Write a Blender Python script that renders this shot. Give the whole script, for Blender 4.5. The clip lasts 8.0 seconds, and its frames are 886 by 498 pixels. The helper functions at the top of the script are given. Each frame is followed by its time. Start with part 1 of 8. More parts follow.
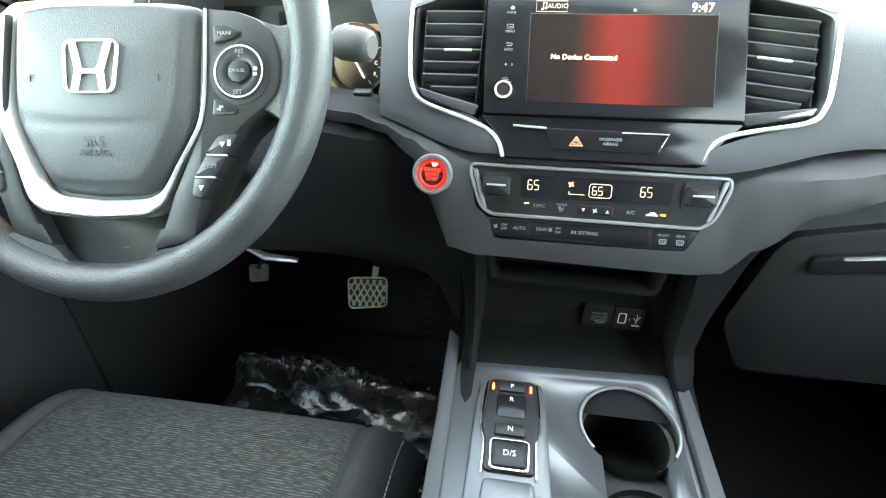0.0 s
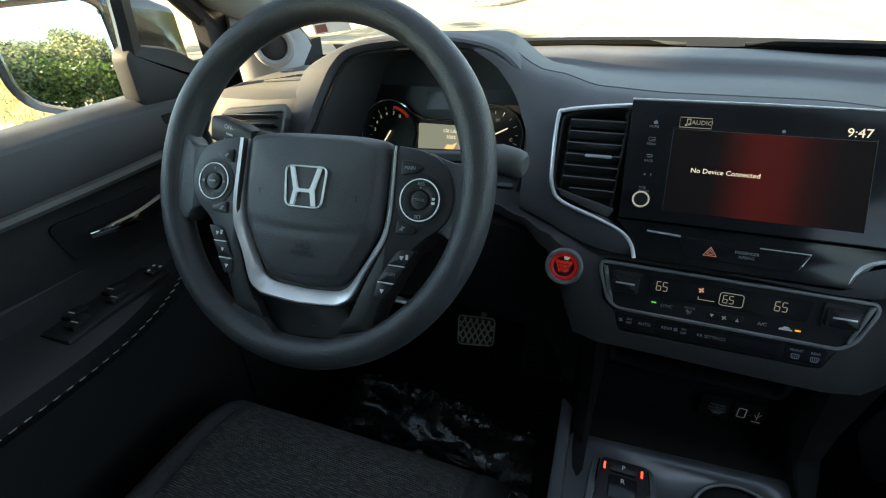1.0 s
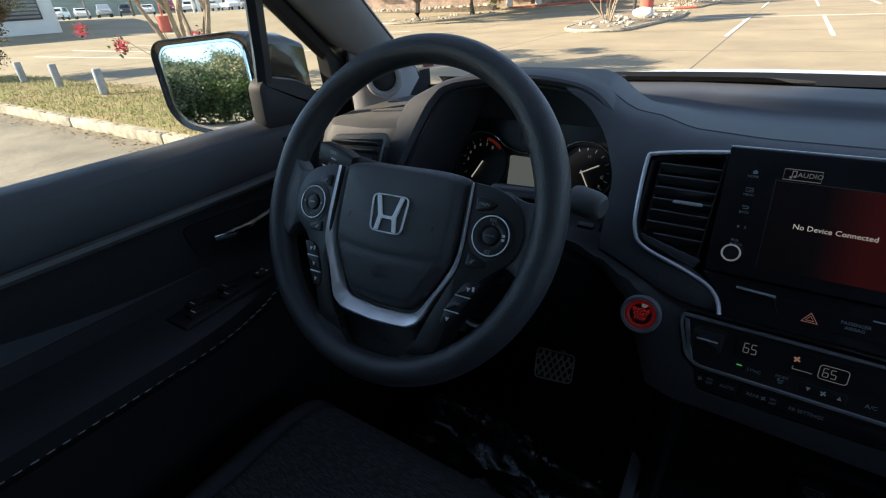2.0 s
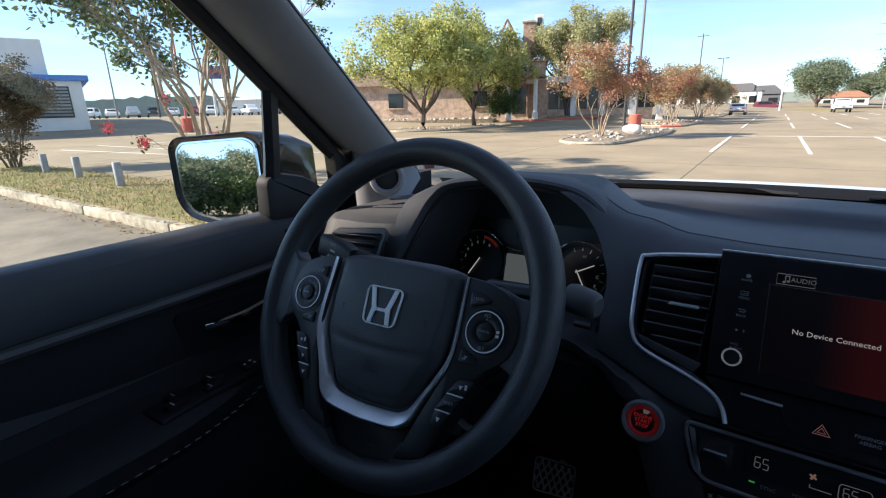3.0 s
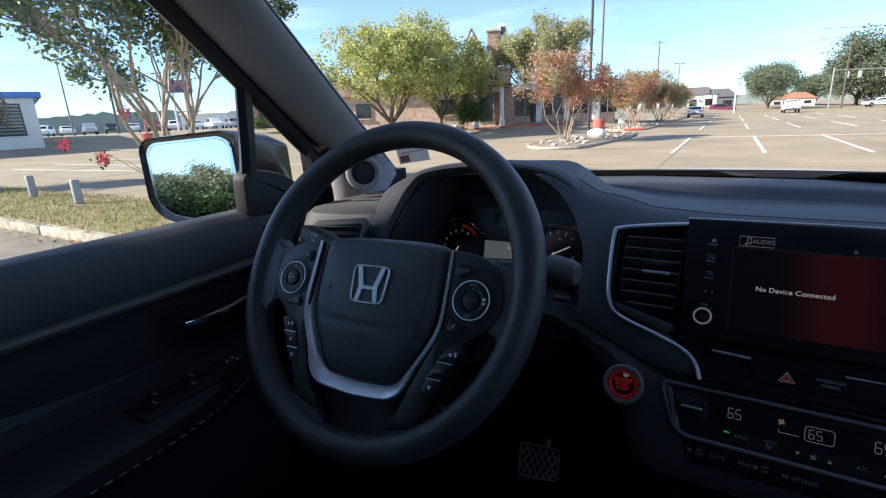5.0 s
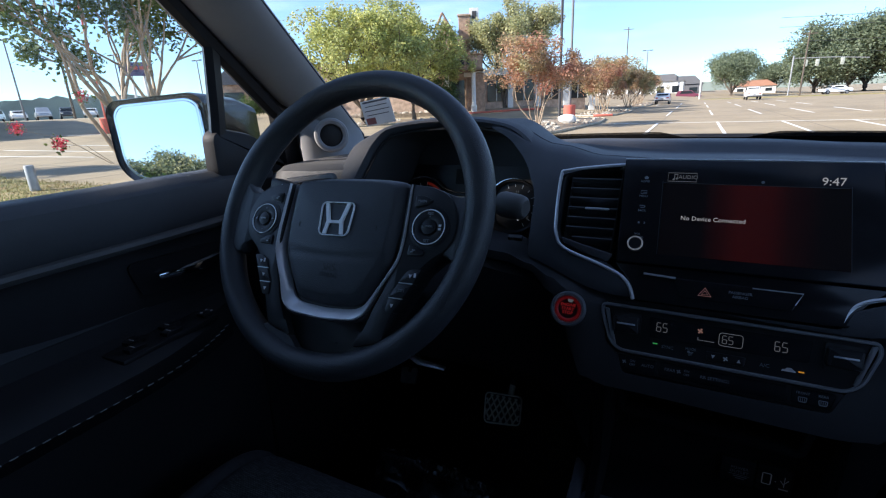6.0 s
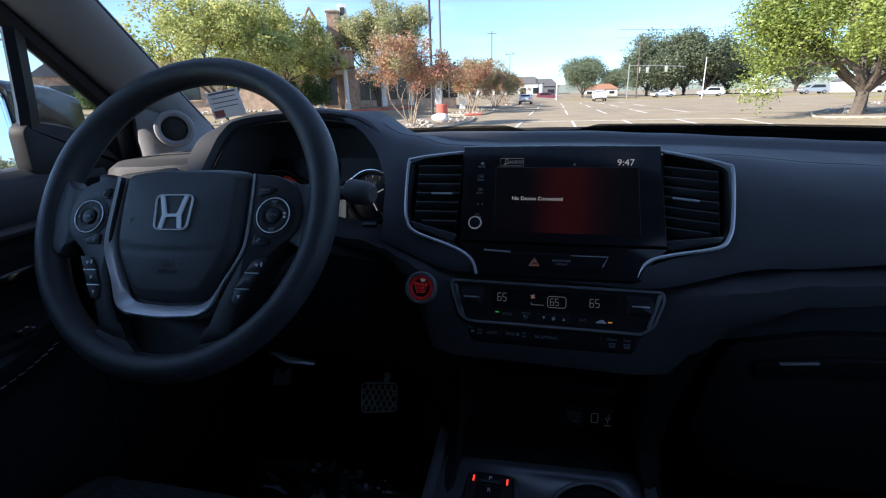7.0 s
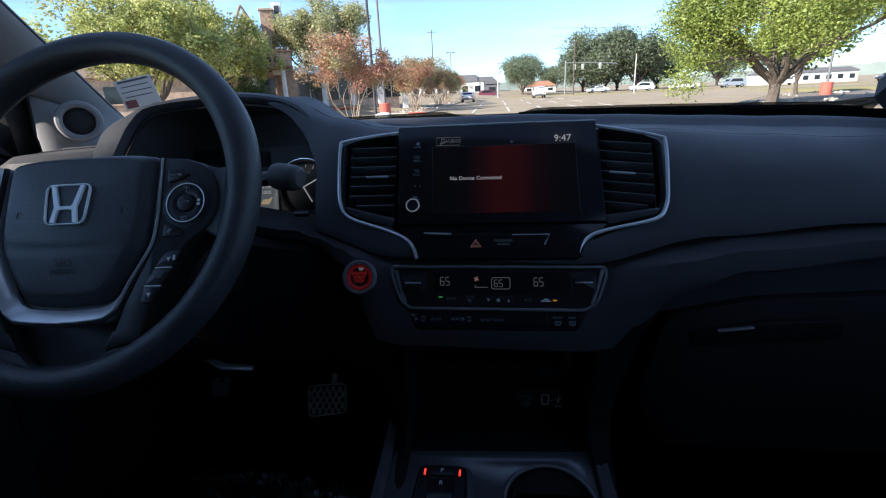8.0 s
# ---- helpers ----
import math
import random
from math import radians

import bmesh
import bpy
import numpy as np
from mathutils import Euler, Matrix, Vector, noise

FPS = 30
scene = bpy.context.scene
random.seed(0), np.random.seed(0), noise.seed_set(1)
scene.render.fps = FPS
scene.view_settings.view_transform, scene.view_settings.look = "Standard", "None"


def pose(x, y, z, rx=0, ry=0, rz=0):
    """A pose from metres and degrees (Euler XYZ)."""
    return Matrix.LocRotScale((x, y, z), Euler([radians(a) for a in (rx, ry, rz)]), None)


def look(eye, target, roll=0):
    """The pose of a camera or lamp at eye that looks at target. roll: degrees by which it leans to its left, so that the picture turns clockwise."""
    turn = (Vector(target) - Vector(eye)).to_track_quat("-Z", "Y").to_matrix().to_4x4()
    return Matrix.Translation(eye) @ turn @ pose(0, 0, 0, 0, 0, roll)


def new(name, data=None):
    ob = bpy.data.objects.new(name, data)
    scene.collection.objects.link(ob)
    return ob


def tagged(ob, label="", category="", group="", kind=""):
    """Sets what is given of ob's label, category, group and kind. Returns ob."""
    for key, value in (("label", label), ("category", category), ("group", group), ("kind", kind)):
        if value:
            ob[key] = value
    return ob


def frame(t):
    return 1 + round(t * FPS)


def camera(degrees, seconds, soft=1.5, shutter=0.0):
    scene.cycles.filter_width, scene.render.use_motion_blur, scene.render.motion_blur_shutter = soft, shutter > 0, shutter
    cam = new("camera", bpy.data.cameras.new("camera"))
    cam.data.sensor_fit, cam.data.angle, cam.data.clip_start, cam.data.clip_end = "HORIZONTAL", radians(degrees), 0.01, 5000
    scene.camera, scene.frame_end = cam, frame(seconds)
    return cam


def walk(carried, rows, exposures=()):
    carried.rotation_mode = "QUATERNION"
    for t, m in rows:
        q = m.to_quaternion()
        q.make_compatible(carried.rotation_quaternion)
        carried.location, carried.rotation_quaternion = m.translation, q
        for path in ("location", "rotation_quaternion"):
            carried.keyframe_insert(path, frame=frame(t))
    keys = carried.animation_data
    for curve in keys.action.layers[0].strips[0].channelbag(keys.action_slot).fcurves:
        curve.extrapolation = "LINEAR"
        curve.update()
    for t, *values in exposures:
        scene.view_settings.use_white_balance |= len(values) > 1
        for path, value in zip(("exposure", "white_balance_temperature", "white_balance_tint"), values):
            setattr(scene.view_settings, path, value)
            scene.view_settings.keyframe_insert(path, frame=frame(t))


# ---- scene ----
cam = camera(85.9, 8.0, soft=1.15)
PATH = [
    (0, (-0.068, 0.102, 1.454), (-0.337, 1.785, 0.407), -0.4),
    (0.5, (-0.096, 0.093, 1.529), (-0.443, 1.767, 0.491), 0.1),
    (1, (-0.11, 0.089, 1.558), (-0.745, 1.682, 0.528), -2.4),
    (1.2, (-0.105, 0.093, 1.564), (-0.851, 1.641, 0.541), -3.4),
    (2.3, (-0.081, 0.093, 1.575), (-1.135, 1.557, 0.71), -2.8),
    (2.5, (-0.083, 0.095, 1.573), (-1.152, 1.591, 0.786), -2.2),
    (3, (-0.081, 0.096, 1.571), (-1.161, 1.682, 1.009), -1.4),
    (3.5, (-0.081, 0.096, 1.568), (-1.129, 1.725, 1.072), -1.5),
    (4, (-0.081, 0.094, 1.562), (-1.109, 1.736, 1.063), -1.8),
    (5.3, (-0.076, 0.054, 1.536), (-1.053, 1.708, 0.978), -2.7),
    (5.5, (-0.067, 0.041, 1.528), (-1.038, 1.691, 0.952), -2.4),
    (6, (-0.039, 0.025, 1.504), (-0.926, 1.718, 0.915), -2.5),
    (6.1, (-0.029, 0.021, 1.502), (-0.883, 1.729, 0.908), -2.5),
    (6.5, (-0.006, 0.016, 1.493), (-0.679, 1.801, 0.892), -2.0),
    (7, (0.004, 0.013, 1.494), (-0.427, 1.868, 0.883), -1.7),
    (7.5, (0.006, 0.021, 1.481), (-0.279, 1.901, 0.861), -2.1),
    (8, (0.013, 0.034, 1.469), (-0.214, 1.921, 0.847), -2.7),
]
EXPOSURES = [
    (0.0, 6.0, 15500, 4), (0.5, 3.9, 13500, 3), (1.0, 2.95, 10600, 3), (1.2, 2.5, 9600, 5), (2.3, 1.25, 7500, 12), (2.5, 1.15, 7300, 13), (3.5, 1.15, 6950, 16),
    (4.2, 1.15, 6800, 16), (5.5, 1.17, 6550, 16), (6.5, 1.17, 6450, 16), (8.0, 1.17, 6450, 15),
]
walk(cam, [(t, look(eye, target, roll)) for t, eye, target, roll in PATH], EXPOSURES)

# ---- daylight: a clear morning sky and a low sun from behind the driver's side ----
SUN_TO = Vector((-0.80, -0.60, 0.0)).normalized()
SUN_UP = radians(32)
world = bpy.data.worlds.new("sky")
scene.world = world
world.use_nodes = True
wn, wl = world.node_tree.nodes, world.node_tree.links
wn.clear()
sky = wn.new("ShaderNodeTexSky")
sky.sky_type = "NISHITA"
sky.sun_disc = False
sky.sun_elevation = SUN_UP
sky.sun_rotation = math.atan2(SUN_TO.x, SUN_TO.y)
sky.dust_density = 0.0
sky.ozone_density = 2.2
sky.air_density = 0.75
coord = wn.new("ShaderNodeTexCoord")
stretch = wn.new("ShaderNodeMapping")
stretch.inputs["Scale"].default_value = (1.2, 1.2, 7.0)
wisps = wn.new("ShaderNodeTexNoise")
wisps.inputs["Scale"].default_value = 2.2
wisps.inputs["Detail"].default_value = 7
wisps.inputs["Roughness"].default_value = 0.6
wramp = wn.new("ShaderNodeValToRGB")
wramp.color_ramp.elements[0].position = 0.50
wramp.color_ramp.elements[1].position = 0.75
wramp.color_ramp.elements[1].color = (0.36, 0.36, 0.36, 1)
wmix = wn.new("ShaderNodeMix")
wmix.data_type = "RGBA"
wmix.inputs[7].default_value = (5.6, 6.2, 6.8, 1)
back = wn.new("ShaderNodeBackground")
back.inputs["Strength"].default_value = 0.150
wout = wn.new("ShaderNodeOutputWorld")
wl.new(coord.outputs["Generated"], stretch.inputs["Vector"])
wl.new(stretch.outputs["Vector"], wisps.inputs["Vector"])
wl.new(wisps.outputs["Fac"], wramp.inputs["Fac"])
wl.new(wramp.outputs["Color"], wmix.inputs[0])
wl.new(sky.outputs["Color"], wmix.inputs[6])
# the band near the horizon stays a pale blue
height = wn.new("ShaderNodeSeparateXYZ")
hramp = wn.new("ShaderNodeValToRGB")
hramp.color_ramp.elements[0].position, hramp.color_ramp.elements[0].color = 0.0, (0.50, 0.66, 0.80, 1)
hramp.color_ramp.elements[1].position, hramp.color_ramp.elements[1].color = 0.32, (1, 1, 1, 1)
hmix = wn.new("ShaderNodeMix")
hmix.data_type, hmix.blend_type = "RGBA", "MULTIPLY"
hmix.inputs[0].default_value = 1.0
wl.new(coord.outputs["Generated"], height.inputs[0])
wl.new(height.outputs["Z"], hramp.inputs["Fac"])
wl.new(wmix.outputs[2], hmix.inputs[6])
wl.new(hramp.outputs["Color"], hmix.inputs[7])
wl.new(hmix.outputs[2], back.inputs["Color"])
wl.new(back.outputs["Background"], wout.inputs["Surface"])

sun_data = bpy.data.lights.new("sun", "SUN")
sun_data.energy = 4.9
sun_data.angle = radians(0.5)
sun_data.color = (1.0, 0.94, 0.84)
sun = new("sun", sun_data)
sun_from = SUN_TO * math.cos(SUN_UP) + Vector((0, 0, math.sin(SUN_UP)))
sun.matrix_world = look(sun_from * 50, (0, 0, 0))

# ---- materials ----
MATS = {}


def mat(name, color, rough=0.6, metal=0.0, var=0.25, scale=8.0, bump=0.0, bscale=300.0, coat=0.0, spec=0.5, second=None, emit=None, power=0.0, rvar=0.1, per_piece=0.0, kind="noise"):
    """A surface: base colour with large and fine variation, roughness variation and fine relief."""
    if name in MATS:
        return MATS[name]
    m = bpy.data.materials.new(name)
    m.use_nodes = True
    n, l = m.node_tree.nodes, m.node_tree.links
    b = n["Principled BSDF"]
    b.inputs["Roughness"].default_value = rough
    b.inputs["Metallic"].default_value = metal
    b.inputs["Coat Weight"].default_value = coat
    b.inputs["Specular IOR Level"].default_value = spec
    tc = n.new("ShaderNodeTexCoord")
    big = n.new("ShaderNodeTexNoise")
    big.inputs["Scale"].default_value = scale
    big.inputs["Detail"].default_value = 6
    big.inputs["Roughness"].default_value = 0.65
    l.new(tc.outputs["Object"], big.inputs["Vector"])
    ramp = n.new("ShaderNodeValToRGB")
    c2 = second or tuple(c * (1 - var) for c in color)
    c1 = tuple(min(1, c * (1 + var)) for c in color) if not second else color
    ramp.color_ramp.elements[0].position, ramp.color_ramp.elements[1].position = 0.35, 0.65
    ramp.color_ramp.elements[0].color, ramp.color_ramp.elements[1].color = (*c2, 1), (*c1, 1)
    l.new(big.outputs["Fac"], ramp.inputs["Fac"])
    base = ramp.outputs["Color"]
    if per_piece:
        info = n.new("ShaderNodeObjectInfo")
        geo = n.new("ShaderNodeNewGeometry")
        add = n.new("ShaderNodeMath")
        add.operation = "ADD"
        l.new(info.outputs["Random"], add.inputs[0])
        l.new(geo.outputs["Random Per Island"], add.inputs[1])
        frac = n.new("ShaderNodeMath")
        frac.operation = "FRACT"
        l.new(add.outputs[0], frac.inputs[0])
        rng = n.new("ShaderNodeMapRange")
        rng.inputs["To Min"].default_value, rng.inputs["To Max"].default_value = 1 - per_piece, 1 + per_piece
        l.new(frac.outputs[0], rng.inputs["Value"])
        hsv = n.new("ShaderNodeHueSaturation")
        l.new(rng.outputs["Result"], hsv.inputs["Value"])
        l.new(base, hsv.inputs["Color"])
        base = hsv.outputs["Color"]
    l.new(base, b.inputs["Base Color"])
    if rvar:
        rr = n.new("ShaderNodeMapRange")
        rr.inputs["To Min"].default_value, rr.inputs["To Max"].default_value = max(0.02, rough - rvar), min(1, rough + rvar)
        l.new(big.outputs["Fac"], rr.inputs["Value"])
        l.new(rr.outputs["Result"], b.inputs["Roughness"])
    if bump:
        if kind == "leather":
            fine = n.new("ShaderNodeTexVoronoi")
            fine.feature = "DISTANCE_TO_EDGE"
            out = fine.outputs["Distance"]
        elif kind == "weave":
            fine = n.new("ShaderNodeTexWave")
            fine.inputs["Distortion"].default_value = 2.5
            fine.inputs["Detail"].default_value = 3
            fine.inputs["Detail Scale"].default_value = 2
            fine.bands_direction = "Y"
            out = fine.outputs["Fac"]
        else:
            fine = n.new("ShaderNodeTexNoise")
            fine.inputs["Detail"].default_value = 4
            out = fine.outputs["Fac"]
        fine.inputs["Scale"].default_value = bscale
        l.new(tc.outputs["Object"], fine.inputs["Vector"])
        bp = n.new("ShaderNodeBump")
        bp.inputs["Strength"].default_value = bump
        bp.inputs["Distance"].default_value = (0.42 if kind == "leather" else 0.34) / bscale
        l.new(out, bp.inputs["Height"])
        l.new(bp.outputs["Normal"], b.inputs["Normal"])
    if emit:
        b.inputs["Emission Color"].default_value = (*emit, 1)
        b.inputs["Emission Strength"].default_value = power
    MATS[name] = m
    return m


def glow(name, color, power):
    """A lit display element."""
    return mat(name, tuple(0.06 * c for c in color), 0.5, var=0, emit=color, power=power, rvar=0)


GRAIN = mat("dash_plastic", (0.058, 0.060, 0.066), 0.58, var=0.12, scale=5, bump=0.5, bscale=700, kind="leather", spec=0.3)
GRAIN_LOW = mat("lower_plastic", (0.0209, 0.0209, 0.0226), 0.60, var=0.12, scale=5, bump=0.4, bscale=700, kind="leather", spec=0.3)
# near-black copy of the lower plastic, with recess shade put into its colour
POCKET = mat("recess_shade_black", (0.010, 0.010, 0.0105), 0.78, var=0.15, scale=8, bump=0.3, bscale=700, kind="leather", spec=0.10)
FASCIA = mat("textured_fascia", (0.036, 0.036, 0.038), 0.42, var=0.1, scale=5, bump=0.5, bscale=900, kind="leather", spec=0.3)
LEATHER = mat("wheel_leather", (0.046, 0.048, 0.052), 0.37, var=0.15, scale=14, bump=0.6, bscale=520, kind="leather", spec=0.3)
COVER = mat("airbag_cover_plastic", (0.052, 0.054, 0.059), 0.42, var=0.1, scale=10, bump=0.55, bscale=560, kind="leather", spec=0.3)
SATIN_BLACK = mat("satin_black", (0.017, 0.017, 0.0185), 0.38, var=0.2, scale=12, spec=0.3)
GLOSS_BLACK = mat("piano_black", (0.014, 0.014, 0.016), 0.14, var=0.2, scale=20, coat=0.0, rvar=0.04, spec=0.25)
RUBBER = mat("black_rubber", (0.012, 0.012, 0.012), 0.75, var=0.2, scale=30, bump=0.3, bscale=500)
SILVER = mat("satin_silver", (0.66, 0.67, 0.69), 0.34, 0.55, var=0.06, scale=20)
SATIN_GREY = mat("satin_grey_metal", (0.27, 0.275, 0.285), 0.40, 0.55, var=0.06, scale=20)
CHROME = mat("chrome", (0.80, 0.81, 0.83), 0.10, 1.0, var=0.03, scale=30, rvar=0.04)
# pale, barely metallic base stands in for the pedal's bright reflection
STEEL = mat("brushed_pedal_steel", (0.86, 0.82, 0.70), 0.45, 0.1, var=0.15, scale=60, bump=0.2, bscale=400)
TRIM_GREY = mat("pillar_grey", (0.235, 0.235, 0.240), 0.62, var=0.08, scale=6, bump=0.4, bscale=800)
DASH_SIDE = mat("dash_side_plastic", (0.062, 0.061, 0.059), 0.55, var=0.1, scale=6, bump=0.5, bscale=700, kind="leather")
# out-of-view headliner, darkened so the glossy bezel reflects less light
HEADLINER = mat("headliner_cloth", (0.09, 0.09, 0.095), 0.95, var=0.08, scale=30, bump=0.3, bscale=900)
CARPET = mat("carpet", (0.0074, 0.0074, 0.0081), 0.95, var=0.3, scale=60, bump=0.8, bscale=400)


def seat_cloth():
    """Charcoal cloth with fine broken cross ribs."""
    m = mat("seat_cloth", (0.044, 0.045, 0.047), 0.92, var=0.2, scale=160, second=(0.026, 0.027, 0.029))
    n, l = m.node_tree.nodes, m.node_tree.links
    b = n["Principled BSDF"]
    src = b.inputs["Base Color"].links[0].from_socket
    tc, wave, gaps, mul, mix, bp = n.new("ShaderNodeTexCoord"), n.new("ShaderNodeTexWave"), n.new("ShaderNodeTexNoise"), n.new("ShaderNodeMath"), n.new("ShaderNodeMix"), n.new("ShaderNodeBump")
    wave.bands_direction = "Y"
    wave.inputs["Scale"].default_value = 105
    wave.inputs["Distortion"].default_value = 1.2
    wave.inputs["Detail"].default_value = 2
    wave.inputs["Detail Scale"].default_value = 1.5
    stretch = n.new("ShaderNodeMapping")
    stretch.inputs["Scale"].default_value = (85, 640, 85)
    gaps.inputs["Scale"].default_value = 1.0
    gaps.inputs["Detail"].default_value = 2
    ramp = n.new("ShaderNodeValToRGB")
    ramp.color_ramp.elements[0].position, ramp.color_ramp.elements[1].position = 0.44, 0.60
    mul.operation = "MULTIPLY"
    mix.data_type = "RGBA"
    mix.inputs[7].default_value = (0.12, 0.122, 0.125, 1)
    bp.inputs["Strength"].default_value = 0.9
    bp.inputs["Distance"].default_value = 0.0012
    l.new(tc.outputs["Object"], wave.inputs["Vector"])
    l.new(tc.outputs["Object"], stretch.inputs["Vector"])
    l.new(stretch.outputs["Vector"], gaps.inputs["Vector"])
    l.new(gaps.outputs["Fac"], ramp.inputs["Fac"])
    l.new(wave.outputs["Fac"], mul.inputs[0])
    l.new(ramp.outputs["Color"], mul.inputs[1])
    l.new(mul.outputs[0], mix.inputs[0])
    l.new(src, mix.inputs[6])
    l.new(mix.outputs[2], b.inputs["Base Color"])
    l.new(wave.outputs["Fac"], bp.inputs["Height"])
    l.new(bp.outputs["Normal"], b.inputs["Normal"])
    return m


SEAT = seat_cloth()
EMBLEM = mat("emblem_silver", (0.90, 0.91, 0.93), 0.30, 0.10, var=0.03, scale=30, rvar=0.03)
VENT = mat("vent_slat_plastic", (0.040, 0.040, 0.043), 0.40, var=0.12, scale=20, spec=0.5)
SEAT_SIDE = mat("seat_bolster_cloth", (0.034, 0.035, 0.038), 0.9, var=0.2, scale=120, bump=0.5, bscale=700)
STITCH = mat("stitching", (0.30, 0.30, 0.29), 0.8, var=0.1)
CONSOLE = mat("console_silver", (0.115, 0.12, 0.13), 0.32, 0.5, var=0.06, scale=8, bump=0.15, bscale=900)
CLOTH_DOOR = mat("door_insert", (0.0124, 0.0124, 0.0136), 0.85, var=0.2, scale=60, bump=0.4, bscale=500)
BAG = mat("black_plastic_film", (0.014, 0.014, 0.014), 0.24, var=0.3, scale=30, bump=0.3, bscale=60)
BAG_CLEAR = mat("clear_plastic_film", (0.030, 0.033, 0.030), 0.16, var=0.5, scale=90, spec=0.9, bump=0.5, bscale=300)
CARD = mat("white_card", (0.80, 0.81, 0.84), 0.6, var=0.05, scale=20)
CARD_INK = mat("card_ink", (0.10, 0.11, 0.14), 0.6, var=0.1)
CARD_RED = mat("card_red", (0.28, 0.09, 0.09), 0.6, var=0.1)
# printed marks, given a faint added glow
PRINT = mat("white_print", (0.55, 0.56, 0.58), 0.55, var=0.05, emit=(0.8, 0.85, 0.9), power=0.004)
PRINT_DIM = mat("grey_print", (0.24, 0.25, 0.26), 0.55, var=0.05)
# dark colour that paints the shade round embossed letters and arrows
EMBOSS = mat("emboss_shadow", (0.016, 0.016, 0.018), 0.6, var=0.1)
LIT = glow("display_white", (0.95, 0.97, 1.0), 0.12)
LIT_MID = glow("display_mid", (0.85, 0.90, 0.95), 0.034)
DIM_RED = glow("gauge_red", (1.0, 0.10, 0.06), 0.02)
OIL = glow("oil_mark", (1.0, 0.75, 0.45), 0.13)
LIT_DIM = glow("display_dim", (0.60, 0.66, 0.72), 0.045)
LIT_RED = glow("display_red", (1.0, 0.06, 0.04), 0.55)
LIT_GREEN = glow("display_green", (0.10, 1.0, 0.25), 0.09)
LIT_AMBER = glow("display_amber", (1.0, 0.45, 0.05), 0.15)
LCD_GREY = glow("cluster_lcd", (0.42, 0.50, 0.52), 0.07)
DIAL = mat("gauge_face", (0.010, 0.010, 0.011), 0.35, var=0.2, scale=20)
BODY_BLACK = mat("mirror_paint", (0.010, 0.010, 0.011), 0.18, var=0.1, coat=0.6, rvar=0.04)
WHITE_PAINT = mat("hood_paint", (0.74, 0.74, 0.74), 0.25, var=0.03, coat=0.6, rvar=0.05)

# ---- shape helpers ----
def part(name, bm, material, parent=None, label="", smooth=True):
    """One mesh object out of a bmesh, under a thing or a part."""
    me = bpy.data.meshes.new(name)
    bmesh.ops.recalc_face_normals(bm, faces=bm.faces)
    bm.to_mesh(me)
    bm.free()
    for m in material if isinstance(material, (list, tuple)) else (material,):
        me.materials.append(m)
    if smooth:
        me.shade_smooth()
        me.set_sharp_from_angle(angle=radians(38))
    ob = new(name, me)
    ob.parent = parent
    if label:
        tagged(ob, label)
    return ob


def thing(name, label, category, at=(0, 0, 0), group="", kind=""):
    ob = new(name)
    ob.empty_display_size = 0.05
    ob.location = at
    bpy.context.view_layer.update()
    return tagged(ob, label, category, group, kind)


def basis(o, right, up):
    r = Vector(right).normalized()
    out = r.cross(Vector(up)).normalized()
    u = out.cross(r)
    return Matrix(((r.x, u.x, out.x, o[0]), (r.y, u.y, out.y, o[1]), (r.z, u.z, out.z, o[2]), (0, 0, 0, 1)))


def tilted(o, degrees):
    """A frame on a panel that leans back: x right, y up along it, z out of it."""
    a = radians(degrees)
    return basis(o, (1, 0, 0), (0, math.sin(a), math.cos(a)))


def box(bm, sx, sy, sz, m=Matrix(), bevel=0.0, seg=2):
    made = bmesh.ops.create_cube(bm, size=1)["verts"]
    bmesh.ops.scale(bm, vec=(sx, sy, sz), verts=made)
    if bevel:
        edges = list({e for v in made for e in v.link_edges})
        out = bmesh.ops.bevel(bm, geom=edges, offset=bevel, segments=seg, affect="EDGES", profile=0.5)
        made = list({v for f in out["faces"] for v in f.verts} | {v for v in made if v.is_valid})
    bmesh.ops.transform(bm, matrix=m, verts=made)
    return bm


def smooth_poly(pts, r, n=4):
    """A polygon with its corners rounded by r (one radius, or one for each corner)."""
    out, k = [], len(pts)
    rs = r if isinstance(r, (list, tuple)) else [r] * k
    for i in range(k):
        p, a, b = Vector(pts[i]), Vector(pts[i - 1]), Vector(pts[(i + 1) % k])
        da, db = (a - p), (b - p)
        c = min(rs[i], da.length * 0.48, db.length * 0.48)
        s, e = p + da.normalized() * c, p + db.normalized() * c
        for j in range(n + 1):
            t = j / n
            out.append(tuple(s * (1 - t) ** 2 + p * 2 * t * (1 - t) + e * t * t))
    return out


